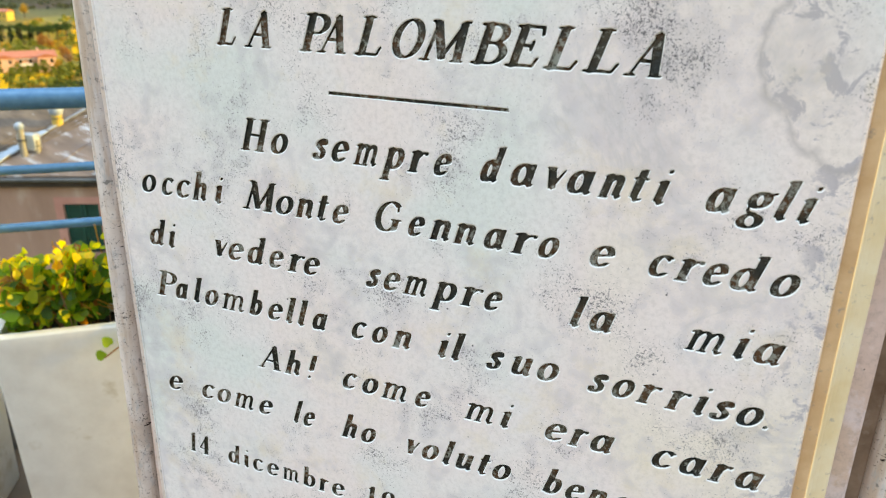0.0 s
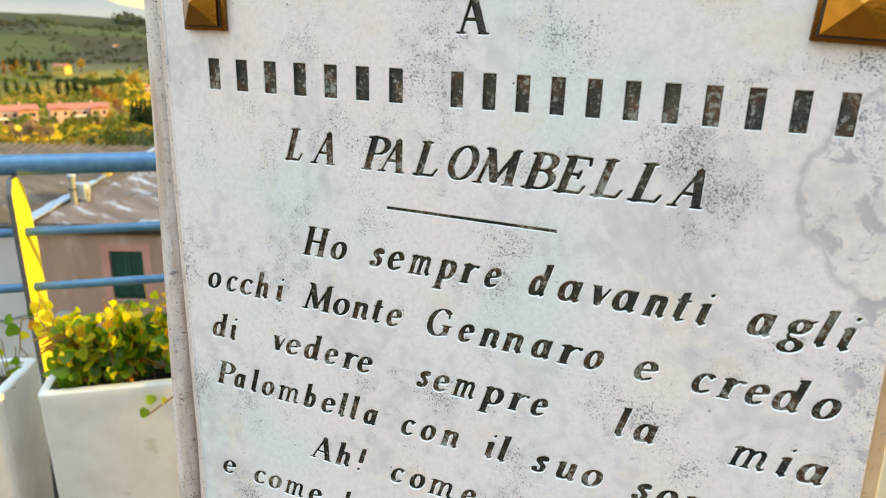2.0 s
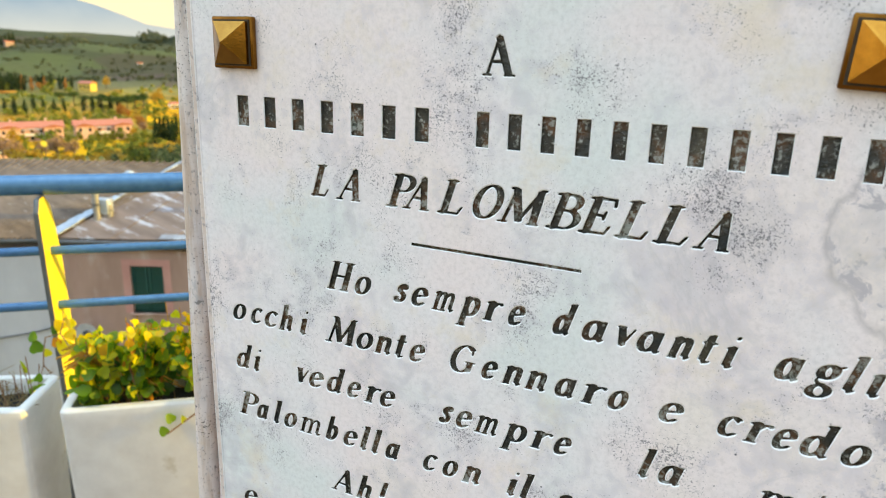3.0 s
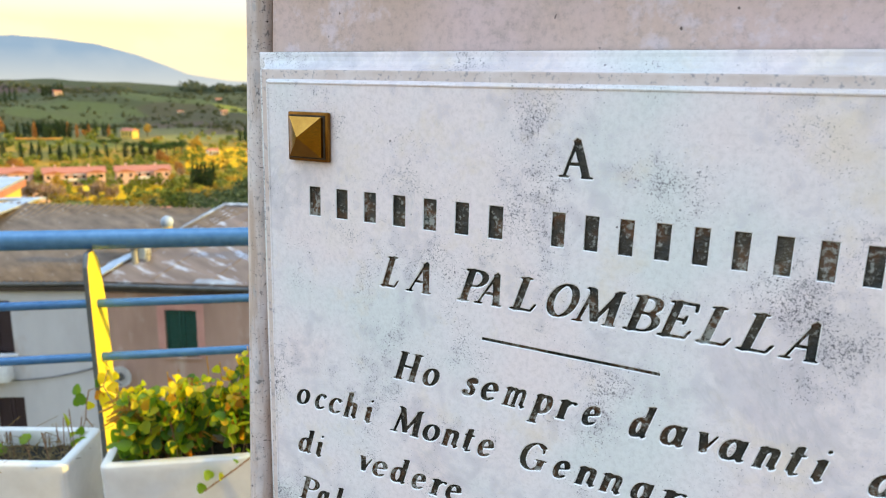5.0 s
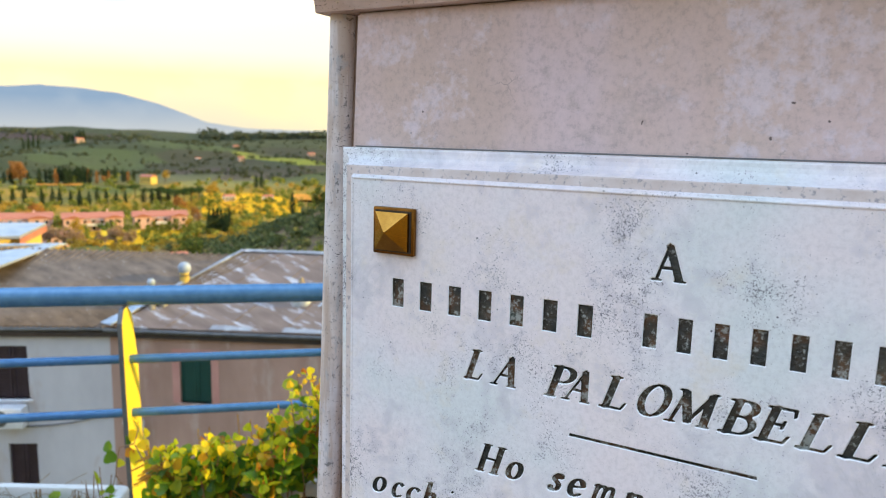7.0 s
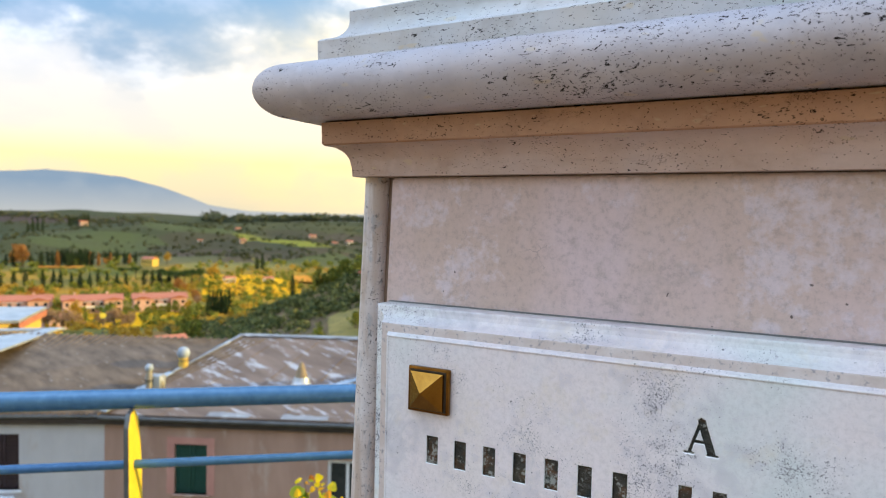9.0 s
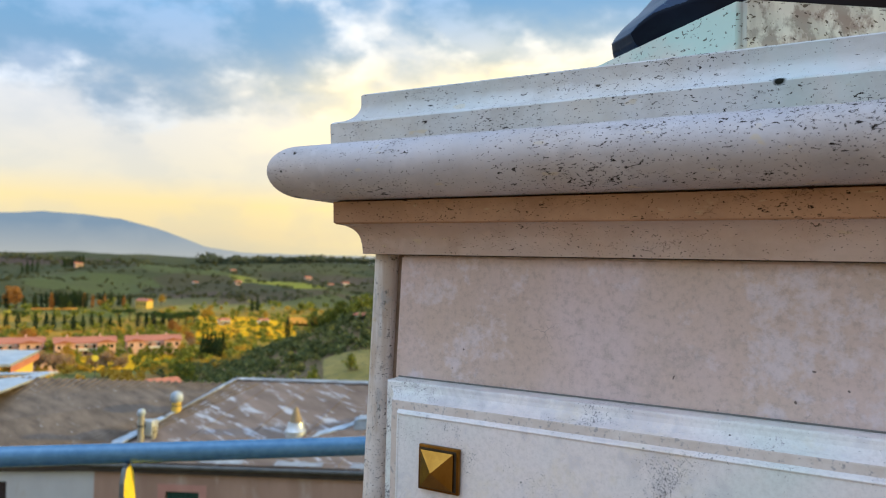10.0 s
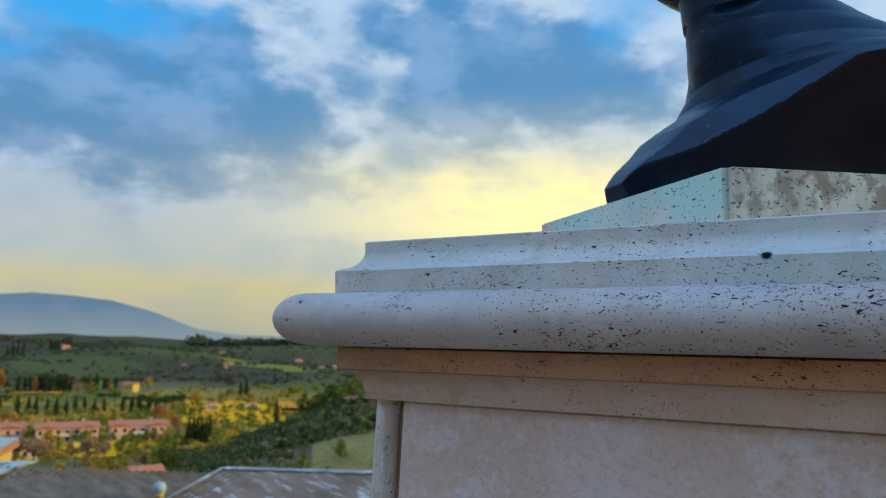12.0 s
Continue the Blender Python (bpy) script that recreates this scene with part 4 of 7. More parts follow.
# ---- the bronze bust: one plain mesh ----
def bust_mesh():
    """Rings of (height, front, back, half width, sharpness), front towards -x of its own axes; the arm ends in a flat cut."""
    rows = [(1.9505, 0.180, -0.190, 0.200, 2.6), (1.9590, 0.185, -0.205, 0.215, 2.6), (1.9690, 0.188, -0.220, 0.225, 2.6), (1.980, 0.180, -0.235, 0.232, 2.5),
            (1.994, 0.167, -0.245, 0.238, 2.4), (2.015, 0.144, -0.255, 0.232, 2.3), (2.040, 0.120, -0.262, 0.240, 2.4), (2.069, 0.081, -0.270, 0.236, 2.4),
            (2.090, 0.048, -0.275, 0.230, 2.4), (2.105, 0.034, -0.277, 0.205, 2.3), (2.125, 0.037, -0.278, 0.168, 2.1), (2.146, 0.050, -0.272, 0.138, 2.0),
            (2.165, 0.057, -0.255, 0.122, 2.0), (2.180, 0.061, -0.225, 0.106, 2.0), (2.200, 0.068, -0.182, 0.091, 2.0), (2.226, 0.076, -0.132, 0.072, 2.0),
            (2.234, 0.080, -0.116, 0.067, 2.0), (2.242, 0.123, -0.112, 0.067, 2.0), (2.252, 0.145, -0.112, 0.069, 2.0), (2.267, 0.150, -0.116, 0.074, 2.0), (2.27, 0.152, -0.118, 0.075, 2.0),
            (2.30, 0.152, -0.135, 0.082, 2.0), (2.34, 0.152, -0.138, 0.083, 2.0), (2.38, 0.146, -0.134, 0.082, 2.0), (2.42, 0.130, -0.122, 0.076, 2.0), (2.445, 0.100, -0.098, 0.060, 2.0), (2.462, 0.045, -0.050, 0.030, 2.0)]
    table = np.array(rows)
    bm, n, rings, cutting = bmesh.new(), 220, [], []
    for z in list(np.linspace(1.9505, 2.19, 190)) + list(np.linspace(2.194, 2.462, 64)):
        fr, bk, hw, p = (float(np.interp(z, table[:, 0], table[:, k])) for k in (1, 2, 3, 4))
        c, ring, row = (fr + bk) / 2, [], []
        for i in range(n):
            a = 2 * math.pi * i / n
            x = c + (fr - bk) / 2 * math.copysign(abs(math.cos(a)) ** (2 / p), math.cos(a))
            y = hw * math.copysign(abs(math.sin(a)) ** (2 / p), math.sin(a))
            if 1.96 < z < 2.2:
                fold = 0.0042 * noise.noise((x * 11, y * 11, z * 7)) + 0.0009 * noise.noise((x * 45 + z * 30, y * 45, z * 14))
                x, y = x + fold * math.cos(a), y + fold * math.sin(a)
            y *= 1 - 0.22 * smooth_step(c, fr, x) * (1 - smooth_step(2.06, 2.12, z))
            edge = float(np.interp(-x, (-0.19, -0.167, -0.12, -0.074, -0.03, 0.02, 0.2), (1.968, 1.986, 2.003, 2.033, 2.063, 2.100, 2.23))) + 0.003 * noise.noise((x * 22, 4.0, 0.0))
            cut = min(0.200, 0.020 + 0.78 * (0.188 - x)) - 0.62 * max(0.0, z - edge) if z < 2.2 else 1.0
            cut = max(cut, 0.004)
            row.append(abs(y) > cut and z < edge + 0.004)
            y = max(min(y, cut), -cut)
            ring.append((x, y, z))
        rings.append(ring)
        cutting.append(row)
    made = loft(bm, rings)
    flat = {v for vs, row in zip(made, cutting) for v, k in zip(vs, row) if k}
    for f in bm.faces:
        if all(v in flat for v in f.verts):
            f.material_index = 1
    return mesh_of(bm, "bust", [M_BRONZE, M_BRONZE_CUT], 0.7)


FACING = Matrix(((-0.7, 0.714, 0, BC.x), (-0.714, -0.7, 0, BC.y), (0, 0, 1, 0), (0, 0, 0, 1)))
bust = new("bust", bust_mesh())
bust.matrix_basis = FACING
tagged(bust, "dark blue-black bronze bust with cut shoulders on a stone block", "bust")


# ---- the marble plaque with its cut inscription ----
plaque = thing("memorial_plaque", "white speckled marble memorial plaque with engraved dark lettering", "plaque")
FX, FTOP, FBOT = 0.286, 1.5655, 0.800            # the flat face; the moulded rim is 28 mm wide
LINES = []


def inscribe(z, h, slant, *words):
    """One line: its baseline, letter height and slant, and its words (word, left, right, sometimes the stretch of each letter at half height). A word of | is a row of plain bars."""
    LINES.append((z, h, slant, list(words)))


inscribe(1.5045, 0.0275, 0.00, ("A", -0.015, 0.012))
inscribe(1.4520, 0.0265, 0.00, ("|||||||", -0.25, -0.047),
         ("|||||||||||", -0.024, 0.251))
inscribe(1.3990, 0.0265, 0.32, ("LA", -0.1685, -0.117),
         ("PALOMBELLA", -0.0934, 0.1706, [(-0.0904, -0.0673), (-0.075, -0.0495), (-0.0444, -0.0227), (-0.0174, 0.0076), (0.0058, 0.04), (0.0435, 0.0684), (0.0676, 0.0906), (0.0938, 0.1164), (0.1195, 0.1425), (0.1459, 0.1706)]))
inscribe(1.3180, 0.0255, 0.30, ("Ho", -0.153, -0.107, [(-0.15, -0.126), (-0.124, -0.107)]),
         ("sempre", -0.088, 0.03, [(-0.085, -0.072), (-0.069, -0.053), (-0.049, -0.028), (-0.024, -0.007), (-0.004, 0.011), (0.016, 0.03)]),
         ("davanti", 0.05, 0.181, [(0.053, 0.068), (0.074, 0.093), (0.097, 0.112), (0.114, 0.133), (0.137, 0.153), (0.158, 0.166), (0.171, 0.181)]),
         ("agli", 0.201, 0.266, [(0.204, 0.221), (0.226, 0.243), (0.246, 0.254), (0.258, 0.266)]))
inscribe(1.2675, 0.0250, 0.30, ("occhi", -0.265, -0.175, [(-0.262, -0.245), (-0.24, -0.226), (-0.224, -0.208), (-0.205, -0.189), (-0.183, -0.175)]),
         ("Monte", -0.156, -0.055, [(-0.153, -0.122), (-0.123, -0.105), (-0.103, -0.086), (-0.083, -0.073), (-0.07, -0.055)]),
         ("Gennaro", -0.035, 0.113, [(-0.032, -0.008), (-0.004, 0.01), (0.015, 0.032), (0.034, 0.052), (0.057, 0.074), (0.078, 0.096), (0.098, 0.113)]),
         ("e", 0.132, 0.152, [(0.135, 0.152)]),
         ("credo", 0.172, 0.268, [(0.175, 0.19), (0.193, 0.209), (0.21, 0.225), (0.228, 0.247), (0.251, 0.268)]))
inscribe(1.2175, 0.0250, 0.30, ("di", -0.263, -0.231, [(-0.26, -0.242), (-0.24, -0.231)]),
         ("vedere", -0.194, -0.083, [(-0.191, -0.176), (-0.175, -0.158), (-0.154, -0.136), (-0.133, -0.118), (-0.114, -0.098), (-0.099, -0.083)]),
         ("sempre", -0.043, 0.074, [(-0.04, -0.028), (-0.025, -0.01), (-0.007, 0.014), (0.019, 0.038), (0.041, 0.058), (0.06, 0.074)]),
         ("la", 0.124, 0.158, [(0.127, 0.136), (0.14, 0.158)]),
         ("mia", 0.204, 0.269, [(0.207, 0.233), (0.237, 0.247), (0.25, 0.269)]))
inscribe(1.1670, 0.0250, 0.30, ("Palombella", -0.262, -0.078, [(-0.259, -0.237), (-0.239, -0.224), (-0.217, -0.209), (-0.206, -0.19), (-0.187, -0.161), (-0.156, -0.142), (-0.138, -0.122), (-0.118, -0.11), (-0.106, -0.098), (-0.093, -0.078)]),
         ("con", -0.058, 0.001, [(-0.055, -0.041), (-0.036, -0.021), (-0.016, 0.001)]),
         ("il", 0.021, 0.044, [(0.024, 0.032), (0.037, 0.044)]),
         ("suo", 0.062, 0.122, [(0.065, 0.078), (0.084, 0.102), (0.105, 0.122)]),
         ("sorriso.", 0.142, 0.271, [(0.145, 0.158), (0.162, 0.178), (0.181, 0.196), (0.201, 0.216), (0.219, 0.229), (0.231, 0.245), (0.248, 0.265), (0.267, 0.271)]))
inscribe(1.1150, 0.0250, 0.30, ("Ah!", -0.153, -0.091, [(-0.15, -0.124), (-0.122, -0.105), (-0.1, -0.091)]),
         ("come", -0.068, 0.018, [(-0.065, -0.051), (-0.046, -0.03), (-0.027, -0.002), (0.004, 0.018)]),
         ("mi", 0.046, 0.088, [(0.049, 0.075), (0.079, 0.088)]),
         ("era", 0.113, 0.167),
         ("cara", 0.195, 0.272))
inscribe(1.0630, 0.0250, 0.30, ("e", -0.265, -0.244, [(-0.262, -0.244)]),
         ("come", -0.225, -0.14, [(-0.222, -0.206), (-0.204, -0.187), (-0.184, -0.16), (-0.156, -0.14)]),
         ("le", -0.12, -0.093),
         ("ho", -0.069, -0.031),
         ("voluto", -0.008, 0.093),
         ("bene", 0.116, 0.19))
inscribe(0.9925, 0.0225, 0.12, ("14", -0.246, -0.22),
         ("dicembre", -0.2, -0.065),
         ("19", -0.044, -0.014))
GLYPHS = sorted({ch for _, _, _, line in LINES for word, *_ in line for ch in word if ch != "|"})


# Each letter as strokes, in units of the capitals' height: s straight with the broad pen, k curved with it, t and q the same with
# the fine pen, c an arc (centre, radii, from and to in degrees), f a serif (middle, half length), d a dot (middle, radius).
STROKES = {
    "A": "t .07 .02 .37 .98;s .37 .95 .66 .02;t .18 .34 .54 .34;f .07 .01 .11;f .68 .01 .13",
    "B": "s .14 0 .14 1;t 0 .97 .32 .97;c .30 .75 .19 .22 90 -90;t .14 .53 .30 .53;c .32 .28 .23 .25 90 -90;t 0 .03 .32 .03",
    "E": "s .14 0 .14 1;t 0 .97 .50 .97;t .50 .97 .53 .79;t .14 .52 .38 .52;t .39 .62 .39 .42;t 0 .03 .52 .03;t .52 .03 .57 .22",
    "G": "c .38 .5 .33 .48 48 318;s .64 .08 .64 .38;f .64 .41 .15;t .60 .86 .63 .70",
    "H": "s .13 0 .13 1;s .61 0 .61 1;t .13 .5 .61 .5;f .13 .01 .14;f .13 .99 .14;f .61 .01 .14;f .61 .99 .14",
    "L": "s .14 0 .14 1;f .14 .98 .15;t 0 .03 .50 .03;t .50 .03 .56 .22",
    "M": "t .09 0 .17 .98;s .17 .96 .43 .06;t .43 .06 .70 .98;s .70 .96 .75 .02;f .08 .01 .11;t .06 .98 .17 .98;t .70 .98 .80 .98;f .75 .01 .13",
    "O": "c .36 .5 .31 .48 0 360",
    "P": "s .14 0 .14 1;f .14 .01 .15;t 0 .97 .32 .97;c .31 .73 .21 .24 90 -90;t .14 .49 .31 .49",
    "a": "c .25 .32 .19 .30 0 360;s .46 .62 .46 .11;q .46 .11 .51 .02 .60 .07",
    "b": "s .13 1 .13 .06;t .01 .97 .13 .99;c .32 .32 .20 .30 0 360",
    "c": "c .28 .32 .22 .30 48 318;d .42 .51 .075",
    "d": "c .25 .32 .19 .30 0 360;s .46 1 .46 .11;t .33 .97 .46 .99;q .46 .11 .51 .02 .60 .07",
    "e": "c .28 .32 .22 .30 12 318;t .08 .31 .49 .38",
    "g": "c .25 .44 .17 .19 0 360;t .38 .58 .54 .64;q .13 .29 .08 .18 .16 .10 .30 .08;c .26 -.12 .21 .17 0 360",
    "h": "s .13 1 .13 .02;t .01 .97 .13 .99;f .13 .01 .11;k .14 .42 .25 .58 .37 .61 .46 .48 .46 .11;q .46 .11 .51 .02 .60 .07",
    "i": "s .13 .62 .13 .09;t .01 .58 .13 .63;q .13 .09 .18 .01 .27 .06;d .15 .89 .085",
    "l": "s .13 1 .13 .09;t .01 .97 .13 .99;q .13 .09 .18 .01 .27 .06",
    "m": "s .13 .62 .13 .02;t .01 .58 .13 .63;f .13 .01 .09;k .14 .42 .23 .58 .33 .61 .41 .48 .41 .02;f .41 .01 .09;k .42 .42 .51 .58 .61 .61 .69 .48 .69 .11;q .69 .11 .74 .02 .82 .07",
    "n": "s .13 .62 .13 .02;t .01 .58 .13 .63;f .13 .01 .10;k .14 .42 .25 .58 .37 .61 .46 .48 .46 .11;q .46 .11 .51 .02 .60 .07",
    "o": "c .28 .32 .22 .30 0 360",
    "p": "s .13 .62 .13 -.34;t .01 .58 .13 .63;f .13 -.34 .14;c .33 .32 .20 .30 0 360",
    "r": "s .13 .62 .13 .02;t .01 .58 .13 .63;f .13 .01 .12;k .14 .40 .22 .54 .32 .60;d .38 .57 .085",
    "s": "k .41 .48 .36 .60 .24 .62 .13 .53 .16 .41 .28 .33 .39 .23 .36 .07 .22 .02 .10 .06 .06 .17",
    "t": "s .17 .84 .17 .12;q .17 .12 .22 .02 .35 .07;t .03 .62 .34 .62",
    "u": "s .13 .62 .13 .22;k .13 .22 .17 .06 .28 .03 .40 .12 .46 .30;s .46 .62 .46 .11;t .01 .58 .13 .63;t .36 .60 .46 .63;q .46 .11 .51 .02 .60 .07",
    "v": "s .11 .60 .27 .06;t .27 .05 .45 .56;f .10 .61 .10;d .45 .57 .065",
    "1": "s .2 1 .2 0;t .06 .86 .2 .97;f .2 .01 .14",
    "4": "s .42 1 .42 .02;t .40 .97 .05 .31;t .05 .30 .58 .30;f .42 .01 .12",
    "9": "c .28 .68 .20 .28 0 360;k .48 .68 .46 .36 .34 .12 .12 .03",
    "!": "s .12 .98 .12 .36;d .12 .07 .09",
    ".": "d .09 .08 .09",
}
PEN_WIDE, PEN_THIN, PEN_LEAN = 0.130, 0.063, 8.0


def smooth_line(pts, n=5):
    """A curve through the points."""
    out = []
    for i in range(len(pts) - 1):
        p0, p1, p2, p3 = pts[max(i - 1, 0)], pts[i], pts[i + 1], pts[min(i + 2, len(pts) - 1)]
        for j in range(n):
            u = j / n
            out.append(tuple(0.5 * (2 * b + (c - a) * u + (2 * a - 5 * b + 4 * c - d) * u * u + (3 * b - a - 3 * c + d) * u ** 3) for a, b, c, d in zip(p0, p1, p2, p3)))
    return out + [pts[-1]]


def pen_stroke(vs, ts, line, wide, thin, closed=False):
    """The trace of an oval pen along a line, with rounded ends."""
    lean = Matrix.Rotation(radians(PEN_LEAN), 2)
    reach = lean @ Matrix(((wide * wide, 0), (0, thin * thin))) @ lean.transposed()

    def rim(way):
        q = reach @ way
        return q / math.sqrt(way.dot(q))
    pts, rows = [Vector(p) for p in line], []
    for i, p in enumerate(pts):
        a = pts[i - 1] if i else (pts[-2] if closed else p)
        b = pts[i + 1] if i + 1 < len(pts) else (pts[1] if closed else p)
        d = (b - a).normalized()
        o = rim(Vector((-d.y, d.x)))
        rows.append((len(vs), len(vs) + 1, d))
        vs += [tuple(p + o), tuple(p - o)]
    for (a, b, _), (c, e, _) in zip(rows, rows[1:]):
        ts += [(a, b, e), (a, e, c)]
    if not closed:
        for (a, b, d), p, sign in ((rows[0], pts[0], -1), (rows[-1], pts[-1], 1)):
            cap = [a]
            for k in range(1, 4):
                t = math.pi * k / 4
                cap.append(len(vs))
                vs.append(tuple(p + rim(Vector((-d.y, d.x)) * math.cos(t) + d * (sign * math.sin(t)))))
            cap.append(b)
            ts += [(cap[0], u, w) for u, w in zip(cap[1:], cap[2:])]


def fitted(ch, squeeze):
    """A letter's flat triangles, to be drawn out sideways by squeeze with its strokes kept at their weight."""
    vs, ts = [], []
    wide, fine = PEN_WIDE / squeeze * (0.74 if ch == "m" else 1.0), PEN_THIN / squeeze ** 0.5
    for stroke in STROKES[ch].split(";"):
        code, *rest = stroke.split()
        v = [float(q) for q in rest]
        pairs = list(zip(v[::2], v[1::2]))
        if code == "s":
            pen_stroke(vs, ts, pairs, wide, PEN_THIN)
        elif code == "k":
            pen_stroke(vs, ts, smooth_line(pairs), wide, PEN_THIN)
        elif code in "tq":
            pen_stroke(vs, ts, pairs if code == "t" else smooth_line(pairs, 4), fine, PEN_THIN)
        elif code == "f":
            pen_stroke(vs, ts, [(v[0] - v[2] / squeeze, v[1]), (v[0] + v[2] / squeeze, v[1])], fine, PEN_THIN * 0.9)
        elif code == "d":
            k, n = len(vs), 12
            vs += [(v[0] + v[2] / squeeze * math.cos(2 * math.pi * i / n), v[1] + v[2] * math.sin(2 * math.pi * i / n)) for i in range(n)]
            ts += [(k, k + i, k + i + 1) for i in range(1, n - 1)]
        else:
            n = 9 if abs(v[5] - v[4]) < 200 else 22
            arc_line = [(v[0] + v[2] * math.cos(radians(v[4] + (v[5] - v[4]) * i / n)), v[1] + v[3] * math.sin(radians(v[4] + (v[5] - v[4]) * i / n))) for i in range(n + 1)]
            pen_stroke(vs, ts, arc_line, wide, PEN_THIN, abs(v[5] - v[4]) == 360)
    lo = min(x for x, _ in vs)
    return [(x - lo, y) for x, y in vs], ts


def glyph_shapes():
    return {ch: fitted(ch, 1.0) for ch in GLYPHS}


def word_shape(word, x0, x1, z, h, slant, shapes, spans_at=None):
    """The word's flat triangles on the plaque, spread to run from x0 to x1, and the letter of each."""
    vs, ts, ls = [], [], []
    if word[0] == "|":
        step = (x1 - x0) / len(word)
        for i in range(len(word)):
            a, k = x0 + step * (i + 0.26), len(vs)
            b = a + step * 0.44
            vs += [(a, z), (b, z), (b, z + h), (a, z + h)]
            ts += [(k, k + 1, k + 2), (k, k + 2, k + 3)]
            ls += [i, i]
        return vs, ts, ls
    widths = [max(x for x, _ in shapes[c][0]) for c in word]
    lean = 0.0 if word[-1] in "AaL" else slant * h * 0.6
    room = (x1 - x0 - lean) / h
    gap = (room - sum(widths)) / max(1, len(word) - 1) if len(word) > 1 else 0.0
    squeeze = 1.0
    if len(word) == 1:
        squeeze = room / widths[0]
    elif gap < 0.12 or gap > 0.30:
        gap = min(max(gap, 0.12), 0.30)
        squeeze = (room - gap * (len(word) - 1)) / sum(widths)
    at = 0.0
    for i, (c, w) in enumerate(zip(word, widths)):
        k = len(vs)
        if spans_at:
            mid = slant * (0.5 if c in "AbdhlHGMPOLBE!t" else 0.34)
            at, squeeze = (spans_at[i][0] - x0) / h - mid, (spans_at[i][1] - spans_at[i][0]) / h / w
            if c in "il!.t":
                at, squeeze = at + w * (squeeze - 1.0) / 2, 1.0
        shape = fitted(c, max(0.75, min(1.6, squeeze)))
        fit_w = w / max(x for x, _ in shape[0])
        for x, y in [(x * fit_w, y) for x, y in shape[0]]:
            vs.append((x0 + h * (at + x * squeeze) + slant * h * y, z + h * y))
        ts += [(a + k, b + k, d + k) for a, b, d in shape[1]]
        ls += [i] * len(shape[1])
        at += w * squeeze + gap
    return vs, ts, ls


def cut_cell(x0, x1, z0, z1, vs, ts, ls, depth=0.0027, shrink=0.0016):
    """Cuts the letters out of a cell of the face. Returns the face's triangles and the mesh of each letter's cut."""
    area = lambda t: (vs[t[1]][0] - vs[t[0]][0]) * (vs[t[2]][1] - vs[t[0]][1]) - (vs[t[1]][1] - vs[t[0]][1]) * (vs[t[2]][0] - vs[t[0]][0])
    good = [(t if area(t) > 0 else (t[0], t[2], t[1]), l) for t, l in zip(ts, ls) if abs(area(t)) > 1e-11]
    pts = [Vector(p) for p in vs] + [Vector(p) for p in ((x0, z0), (x1, z0), (x1, z1), (x0, z1))]
    n = len(vs)
    co, _, tris, _, _, _ = delaunay_2d_cdt(pts, [], [t for t, _ in good] + [(n, n + 1, n + 2, n + 3)], 0, 1e-7)
    A, B, C = (np.array([vs[t[k]] for t, _ in good]) for k in range(3))
    side = lambda p, q, r: (q[:, 0] - p[:, 0]) * (r[1] - p[:, 1]) - (q[:, 1] - p[:, 1]) * (r[0] - p[:, 0])
    letter = []
    for t in tris:
        m = np.array([sum(co[k].x for k in t) / 3, sum(co[k].y for k in t) / 3])
        hit = np.nonzero((side(A, B, m) >= -1e-13) & (side(B, C, m) >= -1e-13) & (side(C, A, m) >= -1e-13))[0]
        letter.append(good[hit[0]][1] if len(hit) else -1)
    sheet = ([(c.x, 0.0, c.y) for c in co], [tuple(t) for t, l in zip(tris, letter) if l < 0])
    made = []
    for which in sorted(set(letter) - {-1}):
        mine = [tuple(t) for t, l in zip(tris, letter) if l == which]
        edges = {(a, b) for t in mine for a, b in zip(t, t[1:] + t[:1])}
        border = [(a, b) for a, b in edges if (b, a) not in edges]
        border.sort()
        push = {}
        for a, b in border:
            d = co[b] - co[a]
            if d.length > 1e-9:
                nrm = Vector((-d.y, d.x)).normalized()
                for k in (a, b):
                    push[k] = push.get(k, Vector((0, 0))) + nrm
        low, high, verts = {}, {}, []
        for t in mine:
            for a in t:
                if a not in low:
                    off = push[a].normalized() * shrink if a in push and push[a].length > 1e-6 else Vector((0, 0))
                    low[a] = len(verts)
                    verts.append((co[a].x + off.x, depth, co[a].y + off.y))
        cut = [tuple(low[a] for a in t) for t in mine]
        for a, b in border:
            for q in (a, b):
                if q not in high:
                    high[q] = len(verts)
                    verts.append((co[q].x, 0.0, co[q].y))
        mid = {}
        for q in high:
            off = push[q].normalized() * 0.0008 if q in push and push[q].length > 1e-6 else Vector((0, 0))
            mid[q] = len(verts)
            verts.append((co[q].x + off.x, 0.0008, co[q].y + off.y))
        paint = len(cut) + len(border)
        cut += [(mid[a], mid[b], low[b], low[a]) for a, b in border]
        cut += [(high[a], high[b], mid[b], mid[a]) for a, b in border]
        made.append((verts, cut, paint))
    return sheet, made


